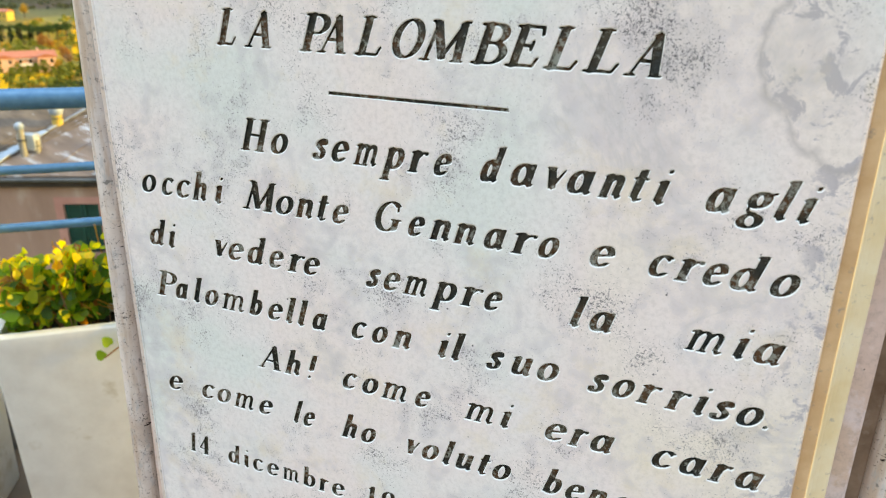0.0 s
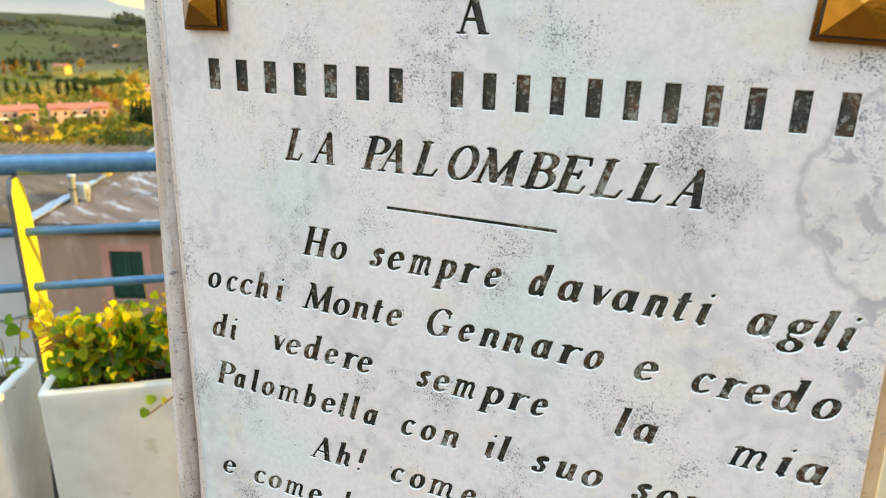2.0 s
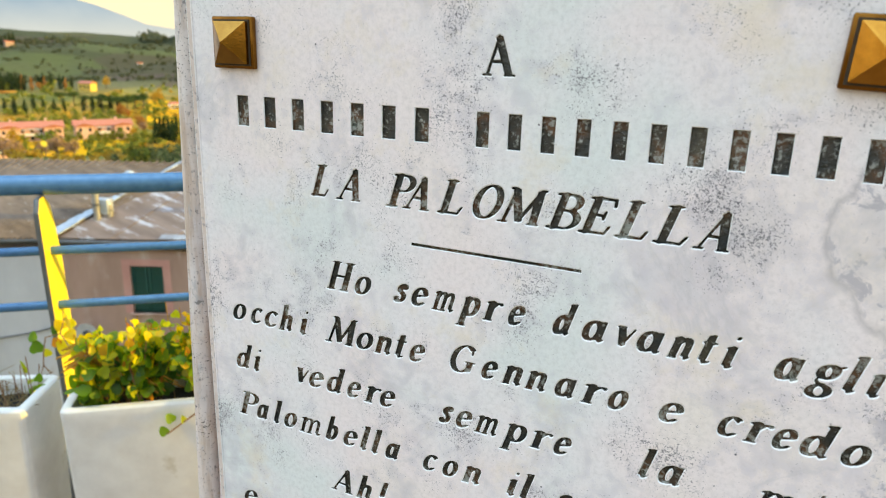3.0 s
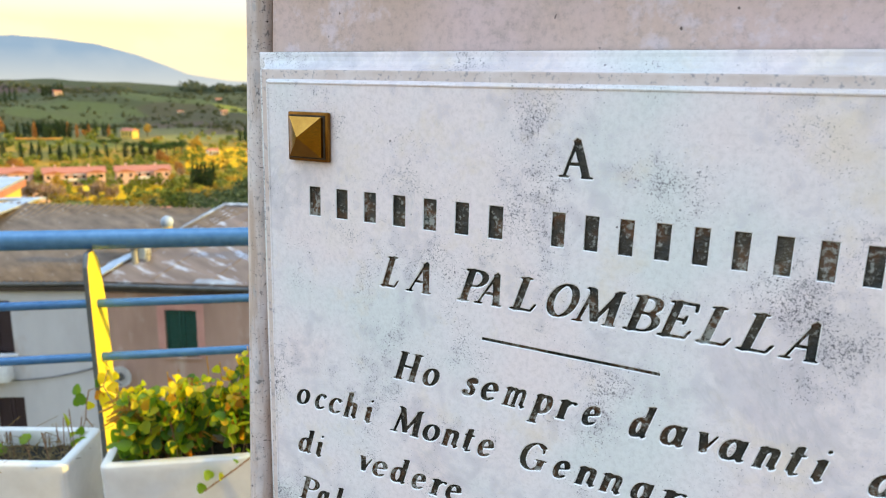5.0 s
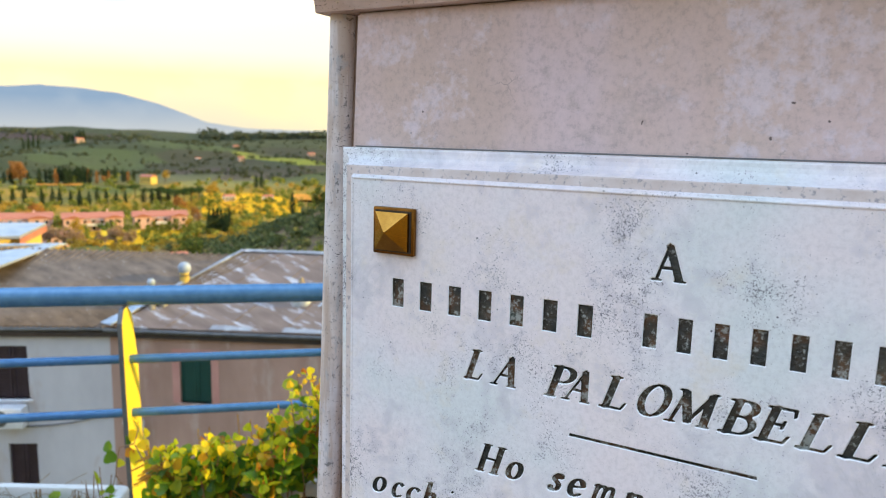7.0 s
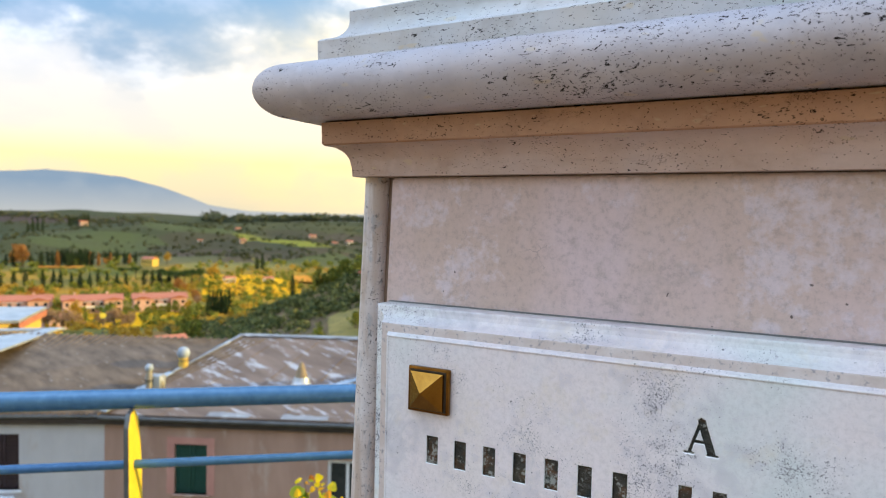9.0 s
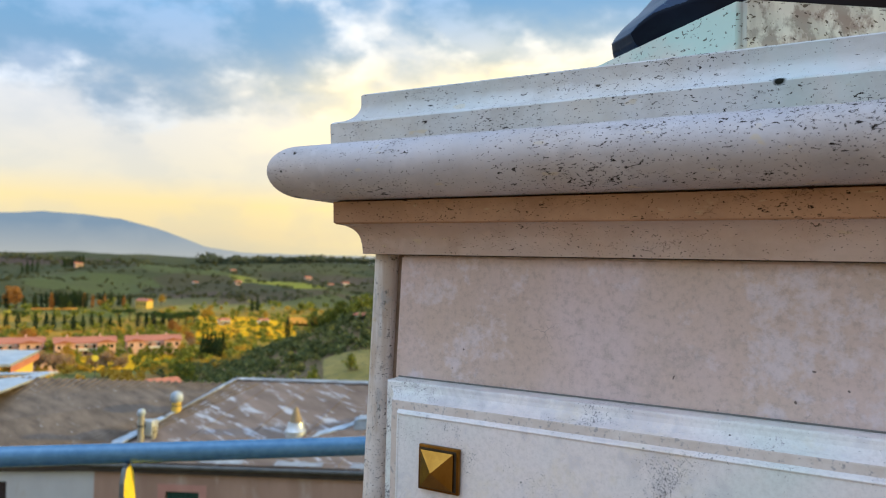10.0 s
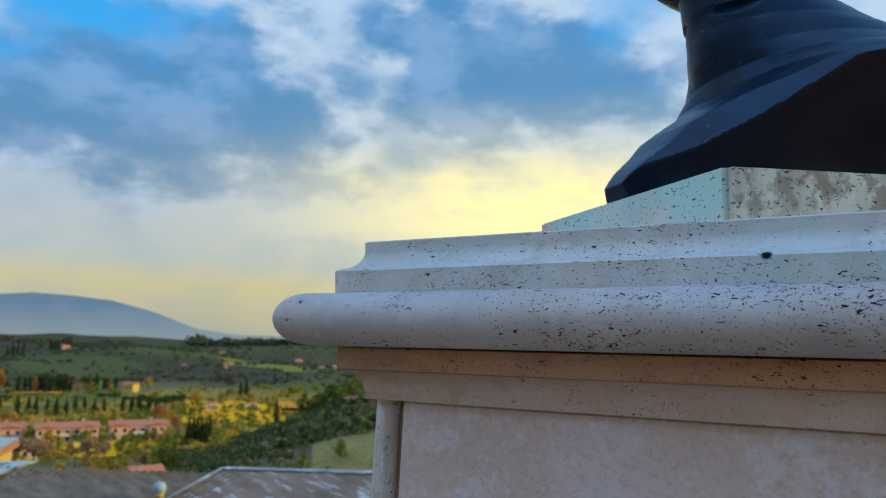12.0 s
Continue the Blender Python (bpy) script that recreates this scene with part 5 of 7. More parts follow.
def build_plaque():
    shapes = glyph_shapes()
    verts, faces, cuts = [], [], []

    def add(v, f):
        k = len(verts)
        verts.extend(v)
        faces.extend(tuple(i + k for i in t) for t in f)

    def plain(x0, x1, z0, z1):
        add([(x0, 0, z0), (x1, 0, z0), (x1, 0, z1), (x0, 0, z1)], [(0, 1, 2, 3)])

    strips = sorted([(z, h, s, line) for z, h, s, line in LINES] + [(1.3700, 0.0, 0.0, None)], key=lambda r: -r[0])
    top = FTOP
    for i, (z, h, s, line) in enumerate(strips):
        nxt = strips[i + 1] if i + 1 < len(strips) else None
        bottom = (z - 0.0125) if nxt is None or line and z - (nxt[0] + nxt[1]) > 0.018 else (z + nxt[0] + nxt[1]) / 2
        if line is None:
            vs = [(-0.0705, 1.3682), (0.0705, 1.3682), (0.0700, 1.3716), (-0.0700, 1.3716)]
            sheet, cut = cut_cell(-FX, FX, bottom, top, vs, [(0, 1, 2), (0, 2, 3)], [0, 0], 0.0026, 0.0011)
            add(*sheet)
            cuts.append(("engraved_rule", cut[0]))
        else:
            ends = [-FX] + [(a[2] + b[1]) / 2 for a, b in zip(line, line[1:])] + [FX]
            for (word, a, b, *at), x0, x1 in zip(line, ends, ends[1:]):
                vs, ts, ls = word_shape(word, a, b, z, h, s, shapes, *at)
                sheet, made = cut_cell(x0, x1, bottom, top, vs, ts, ls)
                add(*sheet)
                cuts.extend(("engraved_bar" if word[0] == "|" else "engraved_letter", c) for c in made)
        top = bottom
    plain(-FX, FX, FBOT, top)
    # the rim: a small step, a hollow, a fillet and a rounded outer edge, mitred at the corners
    prof = [(0.0, 0.0), (0.0004, -0.0006), (0.0014, -0.0008), (0.0023, -0.0002), (0.0030, 0.0016), (0.0036, 0.0040), (0.0042, 0.0048), (0.0112, 0.0052), (0.0122, 0.0056), (0.0129, 0.0070),
            (0.0136, 0.0100), (0.0150, 0.0132), (0.0172, 0.0160), (0.0200, 0.0180), (0.0235, 0.0192), (0.0262, 0.0196), (0.0274, 0.0202), (0.0280, 0.0216), (0.0281, 0.0428)]
    rings = [[(-FX - e, y, FTOP + e), (FX + e, y, FTOP + e), (FX + e, y, FBOT - e), (-FX - e, y, FBOT - e)] for e, y in prof]
    for a, b in zip(rings, rings[1:]):
        for k in range(4):
            j = (k + 1) % 4
            add([a[k], a[j], b[j], b[k]], [(0, 1, 2, 3)])
    # the right edge runs slightly outwards towards the foot
    verts[:] = [(x + 0.0375 * (1.45 - z) - 0.008, y, z) if x > FX - 0.0002 else (x, y, z) for x, y, z in verts]
    me = bpy.data.meshes.new("slab")
    me.from_pydata(verts, [], faces)
    for m in (M_MARBLE, M_RIM_BOUNCE, M_ROSE, M_RIM_SUN):
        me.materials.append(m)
    bm = bmesh.new()
    bm.from_mesh(me)
    bmesh.ops.recalc_face_normals(bm, faces=[f for f in bm.faces if f.calc_center_median().y > 0.00001])
    for f in bm.faces:
        if f.normal.y > 0.001 or (f.calc_center_median().y < 1e-6 and f.normal.y > 0):
            f.normal_flip()
        q = f.calc_center_median()
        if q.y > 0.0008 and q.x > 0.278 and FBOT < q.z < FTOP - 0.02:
            f.material_index = 1 if q.y < 0.0058 else 3      # warm bounce and low sun painted on the right rim
        elif 0.0045 < q.y < 0.0057:
            f.material_index = 2                      # rosy band inside the hollow
    bm.to_mesh(me)
    bm.free()
    part("slab", me, None, plaque)
    for name, (v, f, paint) in cuts:
        me = bpy.data.meshes.new(name)
        me.from_pydata(v, [], f)
        me.materials.append(M_LETTER)
        me.materials.append(M_LIP)
        for p in me.polygons[paint:]:
            p.material_index = 1
        part(name, me, None, plaque, "thin cut rule with dark paint" if name == "engraved_rule" else "")


build_plaque()
part("mortar_joint", box_bm((-0.314, 0.0405, FTOP + 0.0284), (0.306, 0.0440, FTOP + 0.0294)), M_CONCRETE, plaque, "dark open joint above the slab")


def stud(parent, x, z, lean=0.0):
    """A brass cover with a pyramid head on a stepped square plate."""
    st = part("corner_stud", box_bm((-0.0215, -0.0050, -0.0210), (0.0215, 0.0, 0.0210), 0.0012), M_BRASS_OLD, parent, "aged brass pyramid stud", pose(x, -0.0004, z, 0, lean, 0))
    # dark sheet that paints the shade in the gap round the head
    part("shadow_gap", box_bm((-0.0188, -0.0058, -0.0185), (0.0188, -0.0049, 0.0185)), M_BRASS_DARK, st)
    bm = bmesh.new()
    w = 0.0170
    loft(bm, [[(s * w, y, t * w) for s, t in ((-1, -1), (1, -1), (1, 1), (-1, 1))] for y, w in ((-0.0058, 0.0170), (-0.0085, 0.0170), (-0.0195, 0.0006))])
    part("pyramid_head", bm, M_BRASS, st, smooth=0.2)


for sx in (-1, 1):
    stud(plaque, -0.2385 if sx < 0 else 0.2325, 1.5215 if sx < 0 else 1.5260, 0.0 if sx < 0 else 3.0)
    stud(plaque, sx * 0.2385, 0.850)


# ---- the land ----
EYE0 = Vector((0.08, -0.55, 1.68))


def along(az, d):
    """The plan point d metres off in the direction az (degrees from +y towards +x)."""
    return EYE0.x + d * math.sin(radians(az)), EYE0.y + d * math.cos(radians(az))


FALL_D = (0, 35, 70, 130, 300, 420, 560, 700, 1000, 1400, 1650, 2300, 5000)
FALL_Z = (-9.5, -10, -17, -29, -43, -45, -43, -39, -28, -8, 0, -22, -30)


def ground_z(x, y):
    dx, dy = x - EYE0.x, y - EYE0.y
    d, az = math.hypot(dx, dy), math.degrees(math.atan2(dx, dy))
    z = float(np.interp(d, FALL_D, FALL_Z))
    # a spur of the near hill runs down across the valley
    el = float(np.interp(az, (-53, -50.5, -44.5, -36, -28, 0), (-9.9, -9.4, -7.2, -3.7, -1.2, 1.0)))
    crest = EYE0.z + 235 * math.tan(radians(el)) - 3.0
    z += max(0.0, crest + 37.0) * math.exp(-((d - 235) / 70) ** 2) * smooth_step(-54, -49, az) * (1 - smooth_step(30, 90, az))
    far = smooth_step(450, 1100, d)
    z += far * (9 * noise.noise((x / 300, y / 300, 3.1)) + 4 * noise.noise((x / 110, y / 110, 7.7)))
    swell = smooth_step(620, 760, d) * (1 - smooth_step(1180, 1360, d))
    z += swell * (13 * noise.noise((x / 190, y / 190, 5.0)) + 5 * noise.noise((x / 75, y / 75, 8.0)))
    z += far * 8 * (1 - smooth_step(-58, -47, az)) * math.exp(-((d - 1500) / 350) ** 2)
    z += smooth_step(40, 160, d) * 1.2 * noise.noise((x / 35, y / 35, 1.3))
    return z


def build_ground():
    azs = list(np.linspace(-80, -18, 150)) + list(np.linspace(-18, 280, 74))[1:-1]
    ds = [1.0, 8.0] + list(np.geomspace(18, 4900, 110))
    bm = bmesh.new()
    mid = bm.verts.new((EYE0.x, EYE0.y, -9.5))
    rings = []
    for d in ds:
        rings.append([bm.verts.new((*along(a, d), ground_z(*along(a, d)))) for a in azs])
    n = len(azs)
    for i in range(n):
        bm.faces.new((mid, rings[0][i], rings[0][(i + 1) % n]))
    for a, b in zip(rings, rings[1:]):
        for i in range(n):
            k = (i + 1) % n
            bm.faces.new((a[i], a[k], b[k], b[i]))
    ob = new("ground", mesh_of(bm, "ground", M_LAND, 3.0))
    tagged(ob, "wide green valley with fields, groves and rolling hills", "ground", kind="structure")


build_ground()


def field(az0, az1, d0, d1, mat, label, lift=0.5):
    """A field that lies on the land, with an uneven outline."""
    bm, na, nd, rows = bmesh.new(), 22, 12, []
    for j in range(nd + 1):
        row = []
        for i in range(na + 1):
            u, v = i / na, j / nd
            a = az0 + (az1 - az0) * u
            shift = 0.12 * (d1 - d0) * noise.noise((u * 3, az0, v))
            d = d0 + (d1 - d0) * v + shift
            a += 0.05 * (az1 - az0) * noise.noise((v * 3, d0, u * 2))
            x, y = along(a, d)
            row.append(bm.verts.new((x, y, ground_z(x, y) + lift)))
        rows.append(row)
    for a, b in zip(rows, rows[1:]):
        for i in range(na):
            bm.faces.new((a[i], a[i + 1], b[i + 1], b[i]))
    tagged(new("field", mesh_of(bm, "field", mat, 3.0)), label, "field", kind="structure")


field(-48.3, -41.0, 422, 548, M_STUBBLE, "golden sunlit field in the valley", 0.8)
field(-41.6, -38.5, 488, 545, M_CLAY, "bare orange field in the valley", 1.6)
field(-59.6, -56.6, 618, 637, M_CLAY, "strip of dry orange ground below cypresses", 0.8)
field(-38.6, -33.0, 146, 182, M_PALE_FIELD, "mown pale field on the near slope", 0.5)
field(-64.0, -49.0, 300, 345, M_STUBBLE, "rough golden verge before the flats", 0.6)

# far mountain
bm, top, bot = bmesh.new(), [], []
for i in range(121):
    a = -75 + 60 * i / 120
    el = float(np.interp(a, (-75, -68, -63, -60.5, -59, -57, -54, -51.5, -49.5, -47.8, -45, -40, -15), (1.6, 2.3, 2.75, 2.95, 3.12, 3.05, 2.8, 2.2, 1.5, 0.85, 0.50, 0.45, 0.4)))
    el += 0.05 * noise.noise((a * 0.9, 2.0, 0.0)) + 0.02 * noise.noise((a * 3.0, 5.0, 0.0))
    x, y = along(a, 4700)
    top.append(bm.verts.new((x, y, EYE0.z + 4700 * math.tan(radians(el)))))
    x, y = along(a, 4400)
    bot.append(bm.verts.new((x, y, -60)))
for i in range(120):
    bm.faces.new((bot[i], bot[i + 1], top[i + 1], top[i]))
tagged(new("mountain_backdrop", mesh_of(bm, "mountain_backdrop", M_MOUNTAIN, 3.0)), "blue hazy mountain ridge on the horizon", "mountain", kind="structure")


# ---- trees ----
def tuft(verts, faces, rng, c, r, n, size, flat=1.0):
    """n small leaf clumps in a ball of radii r round c."""
    for _ in range(n):
        while True:
            p = Vector((rng.uniform(-1, 1), rng.uniform(-1, 1), rng.uniform(-1, 1)))
            if 0.25 < p.length < 1:
                break
        q = Vector((c[0] + p.x * r[0], c[1] + p.y * r[1], c[2] + p.z * r[2]))
        e = Euler((rng.uniform(0, 6.3), rng.uniform(0, 6.3), rng.uniform(0, 6.3)))
        s, k = size * rng.uniform(0.6, 1.3), len(verts)
        for o in ((-1, -0.6, 0), (1, -0.6, 0.3), (0.2, 1, -0.2), (-0.3, 0.1, 0.8)):
            w = Vector(o)
            w.rotate(e)
            verts.append((q.x + w.x * s, q.y + w.y * s, q.z + w.z * s * flat))
        faces.extend(((k, k + 1, k + 2), (k, k + 2, k + 3)))


def raw_mesh(name, verts, faces, mat):
    me = bpy.data.meshes.new(name)
    me.from_pydata(verts, [], faces)
    me.materials.append(mat)
    return me


def crown_mesh(name, seed, h, w, mat, kind):
    """Crown of unit trees: cypress columns, round broadleaf heads, umbrella pines."""
    rng, verts, faces = random.Random(seed), [], []
    if kind == "cypress":
        for i in range(26):
            u = i / 25
            r = w * (0.35 + 0.65 * math.sin(math.pi * min(1, 0.25 + 0.75 * u)) ** 0.8) * (1 - 0.75 * max(0, u - 0.55) / 0.45)
            tuft(verts, faces, rng, (rng.uniform(-0.1, 0.1) * w, rng.uniform(-0.1, 0.1) * w, h * (0.08 + 0.92 * u)), (r, r, h * 0.04), 9, h * 0.035, 1.6)
    elif kind == "pine":
        for i in range(12):
            a, q = rng.uniform(0, 6.28), w * rng.uniform(0, 0.8)
            tuft(verts, faces, rng, (q * math.cos(a), q * math.sin(a), h * rng.uniform(0.72, 0.92)), (w * 0.35, w * 0.35, h * 0.09), 18, h * 0.045)
    else:
        for i in range(14):
            a, q = rng.uniform(0, 6.28), w * rng.uniform(0.1, 0.7)
            tuft(verts, faces, rng, (q * math.cos(a), q * math.sin(a), h * rng.uniform(0.35, 0.88)), (w * rng.uniform(0.3, 0.5),) * 2 + (h * 0.16,), 20, h * 0.05)
    return raw_mesh(name, verts, faces, mat)


def trunk_mesh(seed, h, kind):
    rng, bm = random.Random(seed), bmesh.new()
    t = {"cypress": 0.3, "pine": 0.72}.get(kind, 0.5)
    tube(bm, (0, 0, -0.06 * h), (0.02 * h, 0, t * h), 0.035 * h * (0.6 if kind == "cypress" else 1), 7, 0.018 * h)
    for k in range(5 if kind != "cypress" else 2):
        a = rng.uniform(0, 6.28)
        tube(bm, (0.015 * h, 0, t * h * rng.uniform(0.6, 0.98)), (0.22 * h * math.cos(a) * (0.4 if kind == "cypress" else 1), 0.22 * h * math.sin(a) * (0.4 if kind == "cypress" else 1), h * rng.uniform(t, 0.85)), 0.014 * h, 5, 0.005 * h)
    return mesh_of(bm, "trunk", M_BARK)


def tree_kind(name, label, seed, h, w, mat, kind):
    ob = thing(name, label, "tree", group=label)
    part("trunk", trunk_mesh(seed, h, kind), None, ob)
    part("crown", crown_mesh("crown", seed, h, w, mat, kind), None, ob)
    return ob


def plant_trees(first, spots, seed):
    rng, used = random.Random(seed), False
    for az, d, s in spots:
        x, y = along(az, d)
        m = pose(x, y, ground_z(x, y), 0, 0, rng.uniform(0, 360)) @ Matrix.Diagonal((s * rng.uniform(0.85, 1.15), s * rng.uniform(0.85, 1.15), s, 1))
        if not used:
            first.matrix_basis, used = m, True
        else:
            ob = copy_thing(first, m)
            ob.matrix_basis = m


rng = random.Random(5)
cyp = tree_kind("cypress_tree", "tall dark cypress in a row across the valley", 11, 15.0, 2.5, M_CYPRESS, "cypress")
spots = [(-59.3 + 0.60 * i + rng.uniform(-0.08, 0.08), 484 + rng.uniform(-6, 6), rng.uniform(0.58, 0.72)) for i in range(16) if i not in (10,)]
spots += [(-62.4 + 0.7 * i + rng.uniform(-0.16, 0.16), 500 + rng.uniform(-10, 10), rng.uniform(0.5, 0.7)) for i in range(4)]
spots += [(-62 + 0.42 * i + rng.uniform(-0.12, 0.12), 640 + rng.uniform(-10, 10), rng.uniform(0.62, 0.92)) for i in range(22) if i not in (3, 4, 15)]
spots += [(-58.1 + 0.22 * i, 652 + rng.uniform(-5, 5), rng.uniform(0.68, 0.9)) for i in range(10)]
spots += [(-60.2 + 0.3 * i, 1080 + 8 * i, rng.uniform(0.7, 1.1)) for i in range(4)] + [(-57.6 + 0.24 * i, 1100, rng.uniform(0.8, 1.2)) for i in range(6)]
spots += [(-47.9 + 0.30 * i, 330 + rng.uniform(-6, 6), rng.uniform(0.55, 0.8)) for i in range(6)] + [(-41.5, 420, 0.9), (-43.9, 600, 0.8), (-44.3, 600, 0.7)]
plant_trees(cyp, spots, 2)
pine = tree_kind("umbrella_pine", "broad dark green umbrella pine in the valley", 12, 12.0, 7.5, M_PINE, "pine")
plant_trees(pine, [(-51.4 + 0.55 * i, 486 + rng.uniform(-8, 8), rng.uniform(0.72, 0.98)) for i in range(6)] + [(-54.0, 525, 0.7), (-53.2, 520, 0.75), (-52.4, 505, 0.7), (-60.3, 520, 0.8)], 3)
ochre = tree_kind("autumn_tree", "bushy tree with golden autumn leaves", 13, 12.0, 5.0, M_AUTUMN, "round")
plant_trees(ochre, [(-47.5, 525, 0.95), (-47.9, 530, 0.6), (-51.0, 645, 0.9), (-60.3, 365, 0.8), (-57.2, 330, 0.7), (-49.5, 350, 0.5), (-54.4, 318, 0.5)], 4)
russet = tree_kind("russet_tree", "bushy tree with orange-brown autumn leaves", 16, 12.0, 5.2, M_RUST, "round")
plant_trees(russet, [(-60.5, 632, 1.55), (-61.0, 640, 1.2), (-50.25, 452, 0.7), (-49.7, 446, 0.5), (-55.2, 626, 0.6), (-48.9, 395, 0.6), (-59.6, 395, 0.9)], 7)
poplar = tree_kind("poplar_tree", "slender poplar with orange-brown autumn leaves", 17, 13.0, 2.0, M_RUST, "cypress")
plant_trees(poplar, [(-58.35, 636, 0.95), (-56.25, 638, 0.9), (-55.7, 634, 0.8), (-54.9, 640, 0.75), (-53.6, 636, 0.7)], 8)
bare = tree_kind("bare_tree", "bare pinkish-brown winter tree", 14, 12.0, 5.5, M_BARE, "round")
plant_trees(bare, [(-58.9, 285, 0.75), (-58.0, 280, 0.7), (-57.3, 290, 0.6), (-54.6, 275, 0.75), (-53.6, 282, 0.6), (-59.8, 300, 0.8), (-48.8, 375, 0.5), (-55.6, 300, 0.5)], 5)
green = tree_kind("round_tree", "dense dark green rounded tree", 15, 10.0, 4.6, M_BROAD, "round")
spots = [(-52.4 + 0.5 * i, 330 + rng.uniform(-12, 12), rng.uniform(0.4, 0.7)) for i in range(8)] + [(-49.4, 215, 0.95), (-48.9, 222, 0.8), (-49.9, 225, 0.6), (-39.6, 150, 0.62), (-36.4, 165, 0.45), (-37.5, 152, 0.3)]
spots += [(-39.5 + 0.5 * i, 245 + rng.uniform(-5, 8), rng.uniform(0.6, 1.0)) for i in range(11)] + [(-56 + 0.7 * i, 420 + rng.uniform(-20, 20), rng.uniform(0.5, 0.8)) for i in range(9)]
plant_trees(green, spots, 6)


def grove(name, label, spots, mat, seed, n, size):
    """Trees past counting, joined in one mesh."""
    rng, verts, faces = random.Random(seed), [], []
    for az, d, s in spots:
        x, y = along(az, d)
        z = ground_z(x, y)
        for k in range(3):
            o = (rng.uniform(-0.4, 0.4) * s, rng.uniform(-0.4, 0.4) * s)
            tuft(verts, faces, rng, (x + o[0], y + o[1], z + s * rng.uniform(0.26, 0.68)), (s * 0.45, s * 0.45, s * 0.32), n, s * size)
    tagged(new(name, raw_mesh(name, verts, faces, mat)), label, "trees", kind="stuff")


rng = random.Random(9)
grove("olive_grove", "grey-green olive trees over the near slope", [(rng.uniform(-51, -33), 190 + 11 * rng.randrange(11) + rng.uniform(-2, 2), rng.uniform(1.7, 3.6)) for _ in range(560)] + [(rng.uniform(-51, -39.2), rng.uniform(120, 196), rng.uniform(1.6, 3.2)) for _ in range(170)] + [(rng.uniform(-39, -33), 185 + rng.uniform(-4, 8), rng.uniform(1.6, 3.2)) for _ in range(40)], M_OLIVE, 21, 12, 0.16)
grove("hedge_scrub", "dark scrub and hedges across the valley floor", [(rng.uniform(-65, -36), rng.uniform(300, 520), rng.uniform(2.5, 5.5)) for _ in range(380)], M_BROAD, 22, 10, 0.18)
grove("valley_scrub", "golden brown bushes between the houses", [(rng.uniform(-65, -44), rng.uniform(230, 480), rng.uniform(2.0, 4.5)) for _ in range(220)], M_AUTUMN, 23, 9, 0.18)
grove("field_bushes", "golden bushes along the field edges", [(rng.uniform(-51, -38), rng.uniform(430, 620), rng.uniform(2.0, 4.5)) for _ in range(80)], M_AUTUMN, 26, 9, 0.18)
grove("field_trees", "dark green trees between the fields", [(rng.uniform(-64, -38), rng.uniform(520, 680), rng.uniform(3, 7)) for _ in range(110)], M_BROAD, 27, 9, 0.18)
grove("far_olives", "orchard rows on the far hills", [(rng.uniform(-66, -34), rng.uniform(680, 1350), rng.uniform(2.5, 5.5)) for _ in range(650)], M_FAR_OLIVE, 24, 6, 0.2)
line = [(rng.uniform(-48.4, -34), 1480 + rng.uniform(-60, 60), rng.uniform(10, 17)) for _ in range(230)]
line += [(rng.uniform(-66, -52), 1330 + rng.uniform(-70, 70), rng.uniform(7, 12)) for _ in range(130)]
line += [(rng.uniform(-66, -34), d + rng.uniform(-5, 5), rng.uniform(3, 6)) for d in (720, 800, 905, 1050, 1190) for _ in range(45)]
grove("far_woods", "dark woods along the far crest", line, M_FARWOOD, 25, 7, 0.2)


# ---- houses across the valley ----
def gable(w, dpt, h, rise, over):
    bm = bmesh.new()
    x, y = w / 2 + over, dpt / 2 + over
    a = [bm.verts.new(p) for p in ((-x, -y, h), (x, -y, h), (x, y, h), (-x, y, h), (-x, 0, h + rise), (x, 0, h + rise))]
    low = [bm.verts.new((p.co.x, p.co.y, p.co.z - 0.25)) for p in a[:4]]
    for f in ((a[0], a[1], a[5], a[4]), (a[2], a[3], a[4], a[5]), (a[0], a[4], a[3]), (a[1], a[2], a[5]), (low[3], low[2], low[1], low[0])):
        bm.faces.new(f)
    for i in range(4):
        bm.faces.new((a[i], low[i], low[(i + 1) % 4], a[(i + 1) % 4]))
    return bm


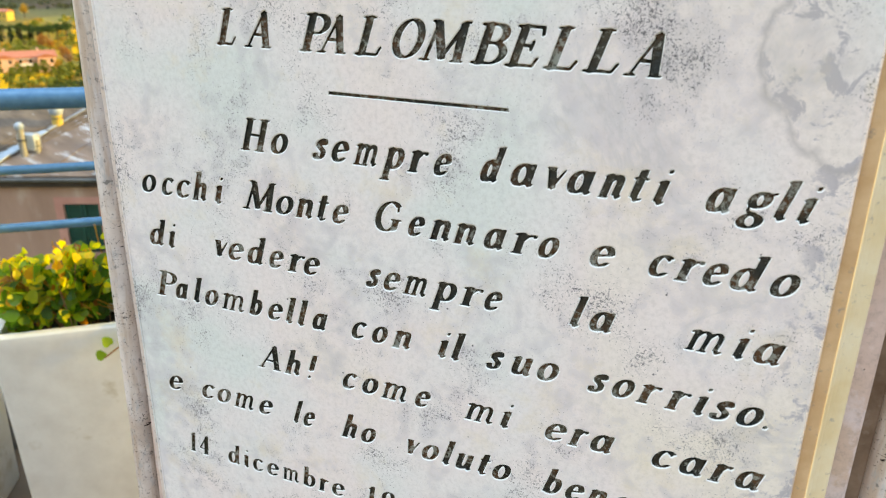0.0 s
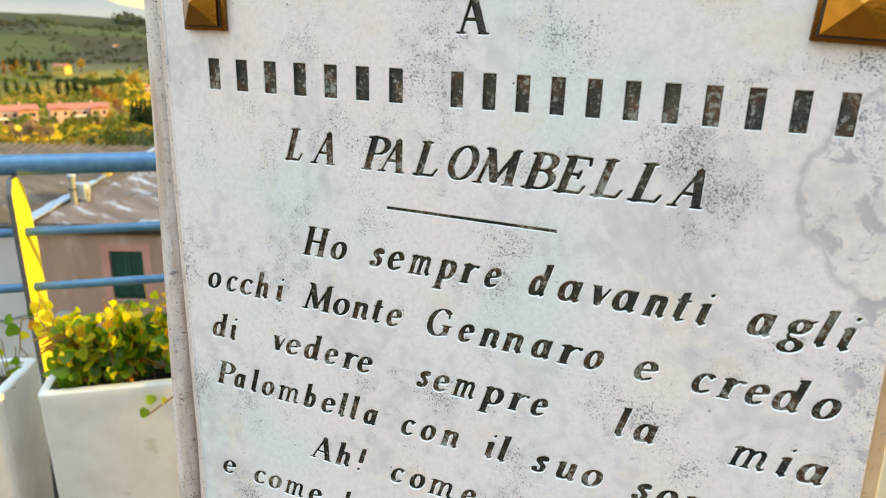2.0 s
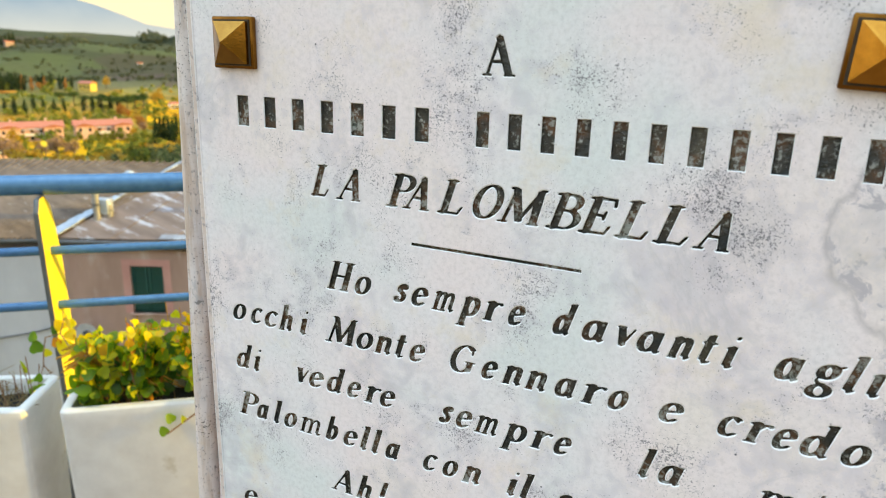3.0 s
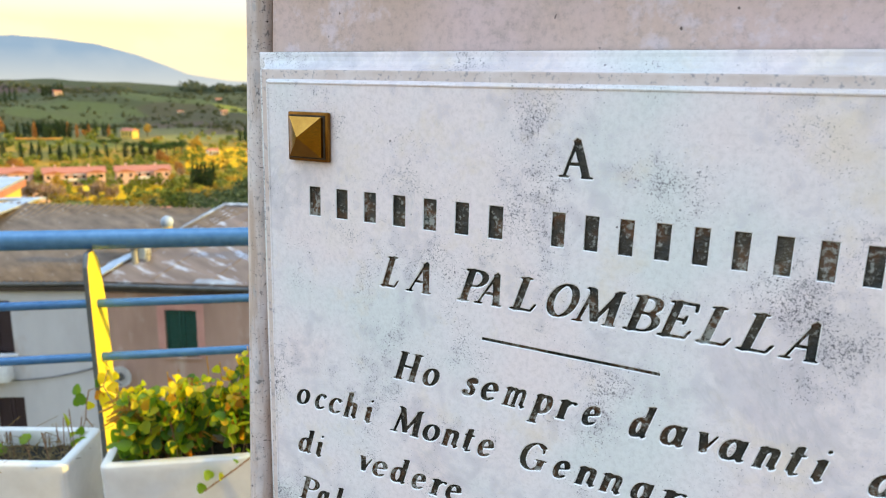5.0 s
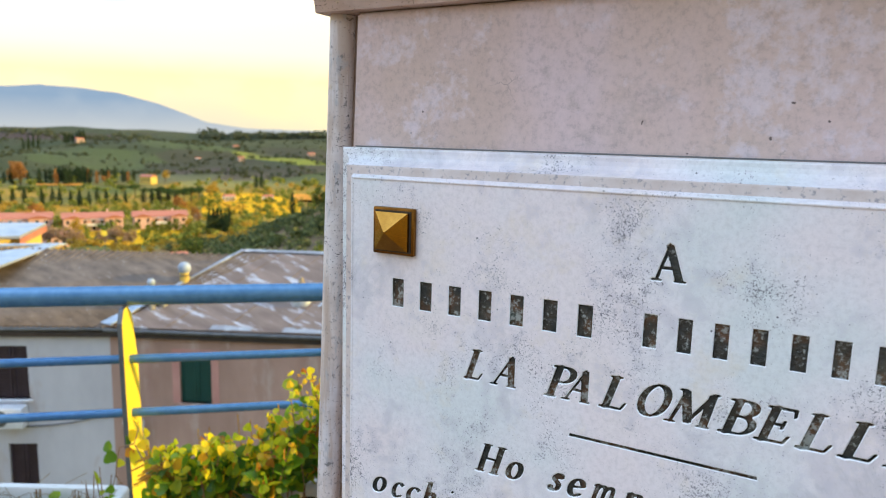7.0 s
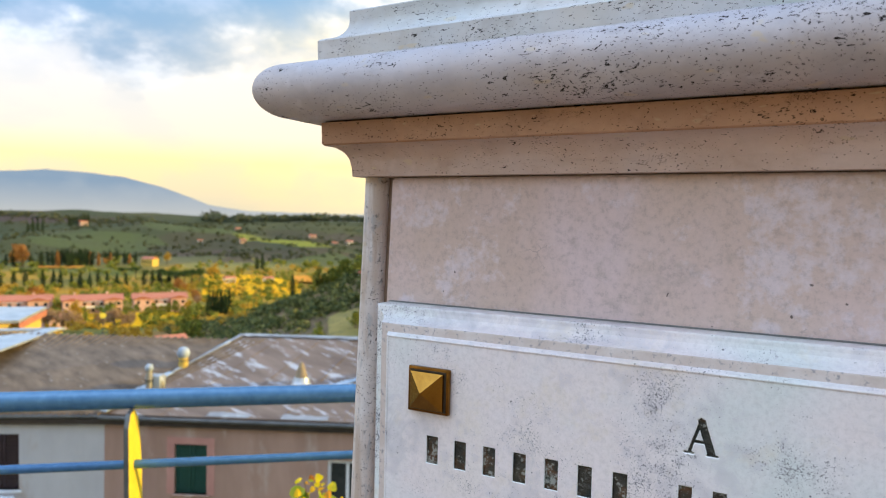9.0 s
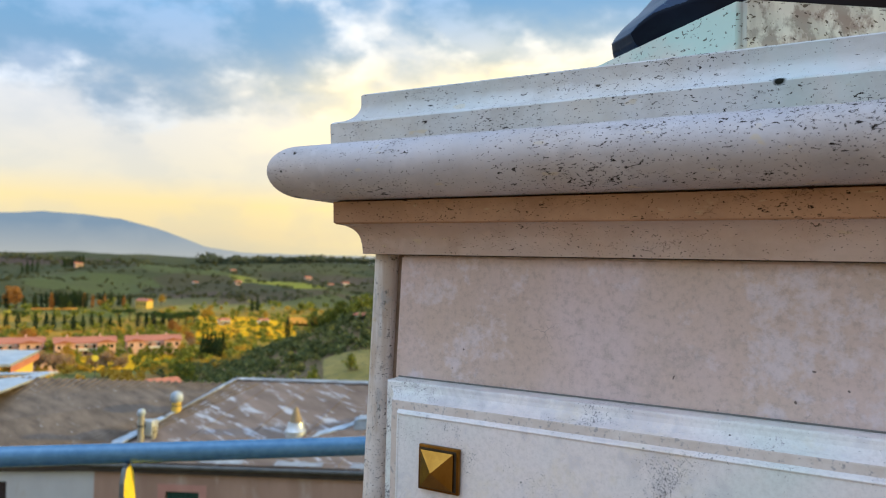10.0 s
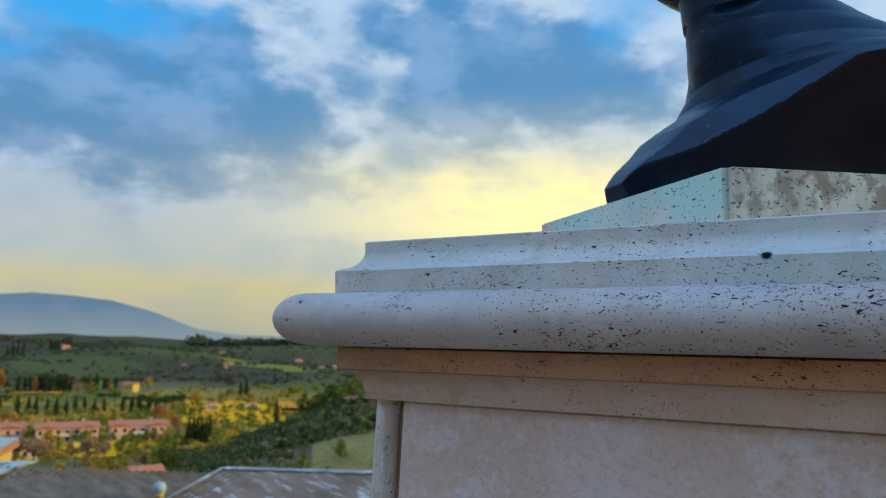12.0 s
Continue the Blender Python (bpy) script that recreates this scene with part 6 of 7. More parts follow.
def flats(az0, az1, d, turn, label):
    """A two-storey block of flats with balconies."""
    (xa, ya), (xb, yb) = along(az0, d), along(az1, d)
    w, h, dpt = math.hypot(xb - xa, yb - ya) * 0.98, 6.4, 11.0
    yaw = math.degrees(math.atan2(yb - ya, xb - xa)) + turn
    x, y = (xa + xb) / 2, (ya + yb) / 2
    ob = thing("apartment_block", label, "building", pose(x, y, ground_z(x, y) - 0.2, 0, 0, yaw), group="row of flats across the valley")
    part("wall", box_bm((-w / 2, -dpt / 2, -3), (w / 2, dpt / 2, h)), M_APART, ob)
    for s in (-1, 1):
        part("wing", box_bm((s * w * 0.34 - w * 0.15, -dpt / 2 - 2.2, -3), (s * w * 0.34 + w * 0.15, -dpt / 2 + 0.2, h - 0.1)), M_APART, ob)
        bm = gable(5.6, w * 0.32, h, 1.3, 0.5)
        part("wing_roof", bm, M_TERRACOTTA, ob, "terracotta tiled roof", pose(s * w * 0.34, -dpt / 2 + 0.7, 0.1, 0, 0, 90))
    part("roof", gable(w, dpt, h, 2.1, 0.7), M_TERRACOTTA, ob, "terracotta tiled roof")
    win = mesh_of(box_bm((-0.6, -0.12, -0.75), (0.6, 0.1, 0.75)), "window", M_GLASS_DARK)
    n = max(4, int(w / 3.4))
    for i in range(n):
        u = -w / 2 + w * (i + 0.5) / n
        out = -dpt / 2 - (2.2 if abs(abs(u) - w * 0.34) < w * 0.15 else 0.0)
        for z in (1.7, 4.7):
            part("window", win, None, ob, m=pose(u, out, z))
    for z in (2.9, 5.6):
        part("balcony", box_bm((-w * 0.18, -dpt / 2 - 1.5, z - 0.15), (w * 0.18, -dpt / 2, z + 0.85 if z < 4 else z + 0.05), 0.03), M_BALCONY, ob, "pale balcony front")
    for s in (-0.3, 0.25):
        part("chimney", box_bm((s * w - 0.4, 0.6, h + 0.5), (s * w + 0.4, 1.4, h + 3.0)), M_APART, ob)


flats(-63.2, -58.7, 366, -6, "rose-coloured block of flats with terracotta roof")
flats(-58.1, -54.1, 360, 3, "rose-coloured block of flats with pale balconies")
flats(-53.4, -49.6, 362, 5, "rose-coloured block of flats beside dark bushes")


def farmhouse(az, d, w, wall, label, turn=20.0):
    x, y = along(az, d)
    h = w * 0.55
    ob = thing("farmhouse", label, "house", pose(x, y, ground_z(x, y), 0, 0, -az + turn), group="scattered farmhouses")
    part("wall", box_bm((-w / 2, -w * 0.35, -2), (w / 2, w * 0.35, h)), wall, ob)
    part("roof", gable(w, w * 0.7, h, w * 0.16, 0.4), M_TERRACOTTA, ob)
    win = mesh_of(box_bm((-0.6, -0.15, -0.8), (0.6, 0.1, 0.8)), "window", M_GLASS_DARK)
    for u in (-0.3, 0.0, 0.3):
        part("window", win, None, ob, m=pose(u * w, -w * 0.35, h * 0.55))


farmhouse(-45.8, 1120, 7.4, M_FARM, "small pink farmhouse on the far hill")
farmhouse(-45.4, 880, 7.0, M_FARM, "pink farmhouse with red roof below the meadow")
farmhouse(-56.7, 1100, 10.5, M_FARM, "long pink farmhouse before dark woods")
farmhouse(-52.2, 634, 11.0, M_YELLOW_WALL, "ochre house among cypresses", -40)
farmhouse(-46.4, 500, 7.2, M_BALCONY, "low pale shed in the golden field")
farmhouse(-43.4, 500, 6.4, M_BALCONY, "small pale barn by the field")
farmhouse(-38.2, 960, 7.5, M_FARM, "pink farmhouse on the wooded slope")
farmhouse(-37.0, 940, 9.0, M_BALCONY, "pale farmhouse on the wooded slope")
farmhouse(-40.0, 1080, 10.0, M_FARM, "long farmhouse on the wooded slope")
farmhouse(-48.6, 930, 5.58, M_FRAME_WHITE, "small white shed on the slope")
farmhouse(-58.6, 300, 8.8, M_APART, "low pink house below the flats", 5)
farmhouse(-50.8, 185, 7.2, M_PLASTER_PINK, "low house with red tiled roof")
farmhouse(-35.6, 215, 3.6, M_FRAME_WHITE, "white and blue shed on the near slope")

# round yellow sign in the valley
x, y = along(-55.4, 250)
z = EYE0.z - 250 * math.tan(radians(7.5))
sign = thing("round_sign", "round bright yellow disc on a thin pole", "sign", pose(x, y, z, 0, 0, 56))
part("disc", tube_bm((0, -0.15, 0), (0, 0.15, 0), 0.95, 24), M_LAMP, sign)
part("pole", tube_bm((0, 0.2, ground_z(x, y) - z - 0.5), (0, 0.2, 0), 0.12, 8), M_GUTTER, sign)


# ---- the neighbouring house below the terrace ----
def ray_at(az, el, z):
    """The point at height z seen from the terrace in a direction."""
    d = (EYE0.z - z) / math.tan(radians(-el))
    return Vector((*along(az, d), z))


def slab_between(bm, quad, thick):
    """A plate whose upper face is the quad."""
    a = [bm.verts.new(p) for p in quad]
    n = (Vector(quad[1]) - Vector(quad[0])).cross(Vector(quad[3]) - Vector(quad[0])).normalized()
    n = n if n.z > 0 else -n
    b = [bm.verts.new(Vector(p) - n * thick) for p in quad]
    bm.faces.new(a)
    bm.faces.new(b[::-1])
    for i in range(4):
        k = (i + 1) % 4
        bm.faces.new((a[k], a[i], b[i], b[k]))


EAVE = -3.5
c0 = ray_at(-55.27, -14.67, EAVE)                 # where the pink and the pale wall meet
c1 = ray_at(-36.67, -16.35, EAVE)
dirp = (c1 - c0).normalized()
c1 = c0 + dirp * 14
cl = ray_at(-61.88, -13.94, EAVE)
dirw = (cl - c0).normalized()
cl = c0 + dirw * 9
top_l, top_r = ray_at(-45.30, -9.34, -1.9), ray_at(-35.88, -9.70, -1.9)
rdir = (top_r - top_l).normalized()
top_r = top_l + rdir * 11
rb_l, rb_r = ray_at(-61.87, -8.38, -2.0), ray_at(-48.92, -9.45, -2.0)
bdir = (rb_r - rb_l).normalized()
rb_l, rb_r = rb_l - bdir * 6, rb_r + bdir * 2.2

house = thing("neighbour_house", "old pink and pale plastered house with low brown roofs", "house")


def wall_between(name, a, b, mat, holes):
    """A plastered wall 0.4 m thick from a to b, with openings (from, to, low, high) cut through it."""
    a, b = Vector((a.x, a.y, 0)), Vector((b.x, b.y, 0))
    L, z0, z1 = (b - a).length, -13.0, EAVE
    xs = sorted({0.0, L, *[v for h in holes for v in h[:2]]})
    zs = sorted({z0, z1, *[v for h in holes for v in h[2:]]})
    bm = bmesh.new()
    for u0, u1 in zip(xs, xs[1:]):
        for w0, w1 in zip(zs, zs[1:]):
            if not any(h[0] <= u0 and u1 <= h[1] and h[2] <= w0 and w1 <= h[3] for h in holes):
                box(bm, (u0, 0.0, w0), (u1, 0.4, w1))
    bmesh.ops.remove_doubles(bm, verts=bm.verts, dist=0.0005)
    seen = {}
    for f in bm.faces:
        seen.setdefault(tuple(round(v, 3) for v in f.calc_center_median()), []).append(f)
    bmesh.ops.delete(bm, geom=[f for fs in seen.values() if len(fs) > 1 for f in fs], context="FACES")
    m = Matrix.Translation(a) @ Matrix.Rotation(math.atan2((b - a).y, (b - a).x), 4, "Z")
    part(name, bm, mat, house, m=m)
    return m, L


def on_wall(a, b, az):
    """How far along the wall from a to b the direction az meets it."""
    s, c = math.sin(radians(az)), math.cos(radians(az))
    d = (b - a).normalized()
    k = (s * (a.y - EYE0.y) - c * (a.x - EYE0.x)) / (c * d.x - s * d.y)
    p = a + d * k
    return k, math.hypot(p.x - EYE0.x, p.y - EYE0.y)


def opening(a, b, az0, az1, el0, el1):
    k0, d0 = on_wall(a, b, az0)
    k1, d1 = on_wall(a, b, az1)
    d = (d0 + d1) / 2
    return min(k0, k1), max(k0, k1), EYE0.z + d * math.tan(radians(el1)), EYE0.z + d * math.tan(radians(el0))


def shutters(m, hole, mat, label, surround=None, sill=M_FRAME_WHITE):
    """A pair of closed louvred shutters in an opening."""
    u0, u1, z0, z1 = hole
    sh = part("shutter", box_bm((u0, 0.10, z0), (u1, 0.16, z1)), mat, house, label, m)
    w = (u1 - u0) / 2
    for k in range(2):
        lo = u0 + k * w
        part("leaf_frame", box_bm((lo + 0.015, 0.06, z0 + 0.02), (lo + 0.075, 0.10, z1 - 0.02), 0.004), mat, sh)
        part("leaf_frame", box_bm((lo + w - 0.075, 0.06, z0 + 0.02), (lo + w - 0.015, 0.10, z1 - 0.02), 0.004), mat, sh)
        slat = mesh_of(box_bm((lo + 0.08, 0.075, -0.02), (lo + w - 0.08, 0.10, 0.02)), "slat", mat)
        n = 14
        for i in range(n):
            part("slat", slat, None, sh, m=pose(0, 0, z0 + 0.06 + (z1 - z0 - 0.12) * (i + 0.5) / n))
    part("window_sill", box_bm((u0 - 0.08, -0.06, z0 - 0.06), (u1 + 0.08, 0.12, z0), 0.008), sill, house, "plain sill", m)
    if surround:
        for lo, hi in (((u0 - 0.2, z0), (u0, z1)), ((u1, z0), (u1 + 0.2, z1)), ((u0 - 0.2, z1), (u1 + 0.2, z1 + 0.18))):
            part("painted_surround", box_bm((lo[0], -0.012, lo[1]), (hi[0], 0.0, hi[1])), surround, house, "faded rose window surround", m)


M_ROSE_PAINT = noisy("faded_rose_paint", (0.45, 0.22, 0.185), (0.53, 0.29, 0.24), 1.5, 0.9)
green_hole = opening(c0, c1, -50.35, -47.95, -17.35, -20.9)
right_hole = opening(c0, c1, -38.5, -35.2, -19.2, -22.8)
m_pink, _ = wall_between("wall", c0, c1, M_PLASTER_PINK, [green_hole, right_hole])
shutters(m_pink, green_hole, M_SHUTTER_GREEN, "closed dark green louvred shutters", M_ROSE_PAINT, M_PLASTER_PINK)
u0, u1, z0, z1 = right_hole
part("window_frame", box_bm((u0, 0.05, z0), (u0 + 0.08, 0.13, z1)), M_FRAME_WHITE, house, "white window frame", m_pink)
for lo, hi in (((u1 - 0.08, z0), (u1, z1)), ((u0, z1 - 0.08), (u1, z1)), ((u0, z0), (u1, z0 + 0.08)), (((u0 + u1) / 2 - 0.04, z0), ((u0 + u1) / 2 + 0.04, z1))):
    part("window_frame", box_bm((lo[0], 0.052, lo[1]), (hi[0], 0.128, hi[1])), M_FRAME_WHITE, house, m=m_pink)
part("pane", box_bm((u0, 0.09, z0), (u1, 0.10, z1)), M_GLASS_DARK, house, "dark window glass", m_pink)
flip = c0 + dirw * 9
hole_a = opening(flip, c0, -62.9, -60.75, -15.25, -18.9)
hole_b = opening(flip, c0, -62.3, -60.5, -22.0, -25.5)
m_pale, _ = wall_between("wall", flip, c0, M_PLASTER_WHITE, [hole_a, hole_b])
shutters(m_pale, hole_a, M_SHUTTER_BROWN, "closed dark brown shutters")
shutters(m_pale, hole_b, M_SHUTTER_BROWN, "closed dark brown shutters")
# far and side walls close the house
for a, b in ((c1, c1 + Vector((-2.5, 8, 0))), (flip, flip + Vector((-5, 8, 0)))):
    bm = bmesh.new()
    p, q = Vector((a.x, a.y, -13)), Vector((b.x, b.y, -13))
    t = (q - p).normalized().cross(Vector((0, 0, 1))) * 0.2
    loft(bm, [[p - t, p + t, p + t + Vector((0, 0, 9.4)), p - t + Vector((0, 0, 9.4))], [q - t, q + t, q + t + Vector((0, 0, 9.4)), q - t + Vector((0, 0, 9.4))]])
    part("wall", bm, M_PLASTER_PINK, house)


def overhang(p, q, by):
    """p moved outwards from q by metres, in plan."""
    d = Vector((p.x - q.x, p.y - q.y, 0)).normalized()
    return p + d * by


roof_a = bmesh.new()
slab_between(roof_a, [overhang(c0, top_l, 0.12) + Vector((0, 0, 0.05)), overhang(c1, top_r, 0.12) + Vector((0, 0, 0.05)), top_r, top_l], 0.12)
ra = part("roof", roof_a, M_TAR, house, "weathered felt roof with pale patches")
roof_b = bmesh.new()
slab_between(roof_b, [overhang(flip, rb_l, 0.12) + Vector((0, 0, 0.02)), overhang(c0, rb_r, 0.12) + Vector((0, 0, 0.02)), rb_r, rb_l], 0.10)
rb = part("roof", roof_b, M_SHEET, house, "brown corrugated sheet roof")
# corrugations of the sheet roof
e0, e1 = overhang(flip, rb_l, 0.12) + Vector((0, 0, 0.02)), overhang(c0, rb_r, 0.12) + Vector((0, 0, 0.02))
n = 64
for i in range(n):
    u = (i + 0.5) / n
    bm = bmesh.new()
    lo, hi = e0.lerp(e1, u), rb_l.lerp(rb_r, u)
    tube(bm, lo + Vector((0, 0, 0.0)), hi + Vector((0, 0, 0.0)), 0.055, 6)
    part("corrugation", bm, M_SHEET, rb)
# seams of the felt roof
for i in range(1, 9):
    u = i / 9
    bm = bmesh.new()
    lo, hi = (overhang(c0, top_l, 0.12) + Vector((0, 0, 0.05))).lerp(overhang(c1, top_r, 0.12) + Vector((0, 0, 0.05)), u), top_l.lerp(top_r, u)
    tube(bm, lo, hi, 0.012, 6)
    part("roof_seam", bm, M_TAR, ra)
# metal flashing in the valley and along the far edge
def torn_strip(a, b, side, near, far, seed, n, thick=0.03):
    """A strip of worn sheet from a to b whose edges wander; near and far give its reach to both sides from end to end."""
    bm = bmesh.new()
    edge = []
    for i in range(n + 1):
        u = i / n
        w = 0.55 + 0.9 * abs(noise.noise((u * n * 0.37, seed, 0.0))) + 0.35 * noise.noise((u * n * 0.9, seed, 4.0))
        lo, hi = near[0] + (near[1] - near[0]) * u, far[0] + (far[1] - far[0]) * u
        edge.append((a.lerp(b, u) + side * lo * w, a.lerp(b, u) + side * hi * (1.5 - 0.5 * w)))
    for p, q in zip(edge, edge[1:]):
        slab_between(bm, [p[0], q[0], q[1], p[1]], thick)
    return bm


va, vb = overhang(c0, top_l, 0.1) + Vector((0, 0, 0.13)), top_l + Vector((0, 0, 0.06))
part("valley_flashing", torn_strip(va, va.lerp(vb, 0.46), Vector((1, 0, 0)), (-0.30, -0.16), (0.20, 0.06), 1.7, 16), M_OLD_FLASH, house, "dull blue-grey metal flashing")
part("valley_flashing", torn_strip(va.lerp(vb, 0.47), vb, Vector((1, 0, 0)), (-0.07, -0.10), (0.03, 0.05), 6.3, 18), M_WORN_FLASH, house, "weathered brown-grey metal flashing")
part("edge_flashing", torn_strip(top_l + Vector((0, 0, 0.05)), top_r + Vector((0, 0, 0.05)), Vector((0, 0.95, 0.30)), (-0.15, -0.20), (0.04, 0.04), 3.1, 40), M_WORN_FLASH, house, "weathered brown-grey metal flashing")
for a, b, q in ((c0, c1, top_l), (flip, c0, rb_l)):
    bm = bmesh.new()
    tube(bm, overhang(a, q, 0.15) + Vector((0, 0, -0.05)), overhang(b, q if q is rb_l else top_r, 0.15) + Vector((0, 0, -0.03)), 0.06, 10)
    part("gutter", bm, M_GUTTER, house, "dark eaves gutter")
# a dark strip along each wall top in place of the eaves' shadow
for a, b in ((c0, c1), (flip, c0)):
    bm = bmesh.new()
    d = (b - a).normalized()
    out = Vector((d.y, -d.x, 0))
    out = out if out.dot(Vector((EYE0.x, EYE0.y, 0)) - Vector((a.x, a.y, 0))) > 0 else -out
    slab_between(bm, [a + out * 0.11 + Vector((0, 0, -0.10)), b + out * 0.11 + Vector((0, 0, -0.10)), b - out * 0.02 + Vector((0, 0, -0.10)), a - out * 0.02 + Vector((0, 0, -0.10))], 0.13)
    part("eaves_board", bm, M_EAVES_SHADE, house, "dark strip standing in for the shade under the eaves")
for u, w in ((0.235, 1.1), (0.375, 1.2), (0.49, 0.6), (0.66, 0.8)):
    p = overhang(c0, top_l, 0.10).lerp(overhang(c1, top_r, 0.10), u) + Vector((0, 0, 0.075))
    bm = torn_strip(p - dirp * w / 2, p + dirp * w / 2, Vector((-0.05, 0.22, 0.09)), (0.0, 0.0), (0.75, 0.55), u * 20, 10, 0.02)
    part("edge_flashing", bm, M_WORN_FLASH, house)


# ---- pipes and cowls on the roof ----
def on_roof(az, el):
    """The point of the felt roof that lies in a direction."""
    a, b, c = c0 + Vector((0, 0, 0.05)), c1 + Vector((0, 0, 0.05)), top_l
    nrm = (b - a).cross(c - a)
    w = Vector((math.sin(radians(az)), math.cos(radians(az)), math.tan(radians(el))))
    return EYE0 + w * (nrm.dot(a - EYE0) / nrm.dot(w))


def flue(az, el, h, r, cap, top, body=M_FLUE):
    p = on_roof(az, el)
    ob = thing("flue_pipe", "short pale flue pipe with domed cowl on the roof", "chimney", pose(p.x, p.y, p.z), group="flues on the roof")
    part("pipe", tube_bm((0, 0, -0.1), (0, 0, h), r, 14), body, ob)
    bm = bmesh.new()
    bmesh.ops.create_uvsphere(bm, u_segments=14, v_segments=8, radius=cap, matrix=pose(0, 0, h + cap * 0.35))
    part("cowl", bm, top, ob, "domed metal cowl")
    part("collar", tube_bm((0, 0, h * 0.55), (0, 0, h * 0.62), r * 1.2, 14), M_GUTTER, ob)


flue(-52.2, -13.6, 0.72, 0.085, 0.11, M_OLD_FLASH)
# the second pipe's ochre paints the low sun on it
flue(-49.75, -11.6, 0.34, 0.13, 0.18, M_OLD_FLASH, M_YELLOW_WALL)
flue(-51.35, -13.4, 0.32, 0.09, 0.07, M_FLASH)
p = on_roof(-51.75, -13.3)
bx = thing("roof_vent_box", "small white box vent on the roof", "vent", pose(p.x, p.y, p.z, 0, 0, 20))
part("box", box_bm((-0.18, -0.12, 0.05), (0.18, 0.12, 0.10), 0.02), M_FRAME_WHITE, bx)
part("lid", box_bm((-0.21, -0.15, 0.10), (0.21, 0.15, 0.46), 0.01), M_FLASH, bx)
p = on_roof(-40.71, -13.42)
ch = thing("chimney_stack", "small tapered chimney with pale hood on the roof", "chimney", pose(p.x, p.y, p.z, 0, 0, 25))
bm = bmesh.new()
loft(bm, [[(w * math.cos(k * 0.3927), w * math.sin(k * 0.3927), z) for k in range(16)] for z, w in ((0.20, 0.185), (0.30, 0.17), (0.62, 0.06), (0.66, 0.045))])
part("stack", bm, M_CONE, ch, "ochre tapered clay stack", smooth=0.8)
bm = bmesh.new()
loft(bm, [[(w * math.cos(k * 0.3927), w * math.sin(k * 0.3927), z) for k in range(16)] for z, w in ((-0.1, 0.30), (0.04, 0.29), (0.07, 0.25), (0.26, 0.20), (0.27, 0.17))])
part("sleeve", bm, M_FLASH, ch, "pale metal sleeve at the foot", smooth=0.8)

# low skylight with a patched sheet beside it
p = on_roof(-34.95, -12.95)
sk = thing("roof_skylight", "low grey skylight box with pale metal lid on the roof", "skylight", pose(p.x, p.y, p.z, 0, 0, 30))
part("curb", box_bm((-0.34, -0.22, -0.10), (0.30, 0.22, 0.17), 0.01), M_OLD_FLASH, sk)
part("lid", box_bm((-0.24, -0.25, 0.172), (0.34, 0.25, 0.215), 0.012), M_FLASH, sk, "pale metal lid")
a, b = on_roof(-39.2, -13.75) + Vector((0, 0, 0.02)), on_roof(-36.1, -12.95) + Vector((0, 0, 0.02))
part("patch", torn_strip(a, b, Vector((-0.10, 0.93, 0.33)), (-0.22, -0.10), (0.12, 0.16), 9.4, 14, 0.02), M_OLD_FLASH, house, "blue-grey patch of roof sheet")

# small yellow house beyond the sheet roof
def far_point(az, el, d):
    return Vector((*along(az, d), EYE0.z + d * math.tan(radians(el))))


yh = thing("ochre_house", "ochre house gable with pale sheet roof", "house")
q1, q2, q3, q4 = far_point(-64.5, -7.45, 29), far_point(-60.75, -7.6, 29), far_point(-59.05, -6.72, 31.5), far_point(-64.5, -6.45, 33)
bm = bmesh.new()
slab_between(bm, [q1, q2, q3, q4], 0.10)
part("roof", bm, M_FLASH, yh, "pale metal sheet roof")
down = Vector((0, 0, 0.10))
bm = bmesh.new()
loft(bm, [[q - down, q - down + Vector((0.12, -0.05, 0)), q - down * 3.2 + Vector((0.12, -0.05, 0)), q - down * 3.2] for q in (q2, q3)])
part("fascia", bm, M_TERRACOTTA, yh, "orange fascia board")
bm = bmesh.new()
for a, b in ((q2.lerp(q3, 0.12), q2.lerp(q3, 0.80)), (q2.lerp(q3, 0.12), q1)):
    lo = [bm.verts.new((p.x - 0.10, p.y + 0.05, -13.0)) for p in (a, b)]
    hi = [bm.verts.new((p.x - 0.10, p.y + 0.05, p.z - 0.14)) for p in (a, b)]
    bm.faces.new((lo[0], lo[1], hi[1], hi[0]))
bmesh.ops.remove_doubles(bm, verts=bm.verts, dist=0.001)
bmesh.ops.solidify(bm, geom=list(bm.faces), thickness=0.25)
part("wall", bm, M_YELLOW_WALL, yh)

# pale barge board across the corner of the sheet roof
a, b = ray_at(-62.5, -8.2, -1.95), ray_at(-58.4, -8.35, -1.95)
bm = bmesh.new()
d = (b - a).normalized()
slab_between(bm, [a - d * 3, b, b + Vector((0, 0.3, 0.02)), a - d * 3 + Vector((0, 0.3, 0.02))], 0.06)
part("barge_board", bm, M_FLASH, house, "pale metal edge strip")
a2 = ray_at(-62.2, -9.7, -2.15)
bm = bmesh.new()
slab_between(bm, [a2 - d * 3, a2, b, b + Vector((-0.25, 0.05, 0.0))], 0.06)
part("barge_board", bm, M_FLASH, house)

# satellite dish and air conditioner on the walls
k, dd = on_wall(c0, c1, -53.4)
dish = thing("satellite_dish", "small white satellite dish on the pink wall", "dish", m_pink @ pose(k, -0.18, EYE0.z - dd * math.tan(radians(21.5))))
bm = bmesh.new()
rows = [[(r * math.cos(2 * math.pi * i / 20), -0.16 + r * r * -0.25 + 0.0, r * math.sin(2 * math.pi * i / 20)) for i in range(20)] for r in (0.02, 0.12, 0.22, 0.30)]
loft(bm, rows, True, False)
bmesh.ops.solidify(bm, geom=list(bm.faces), thickness=0.012)
part("reflector", bm, M_FRAME_WHITE, dish)
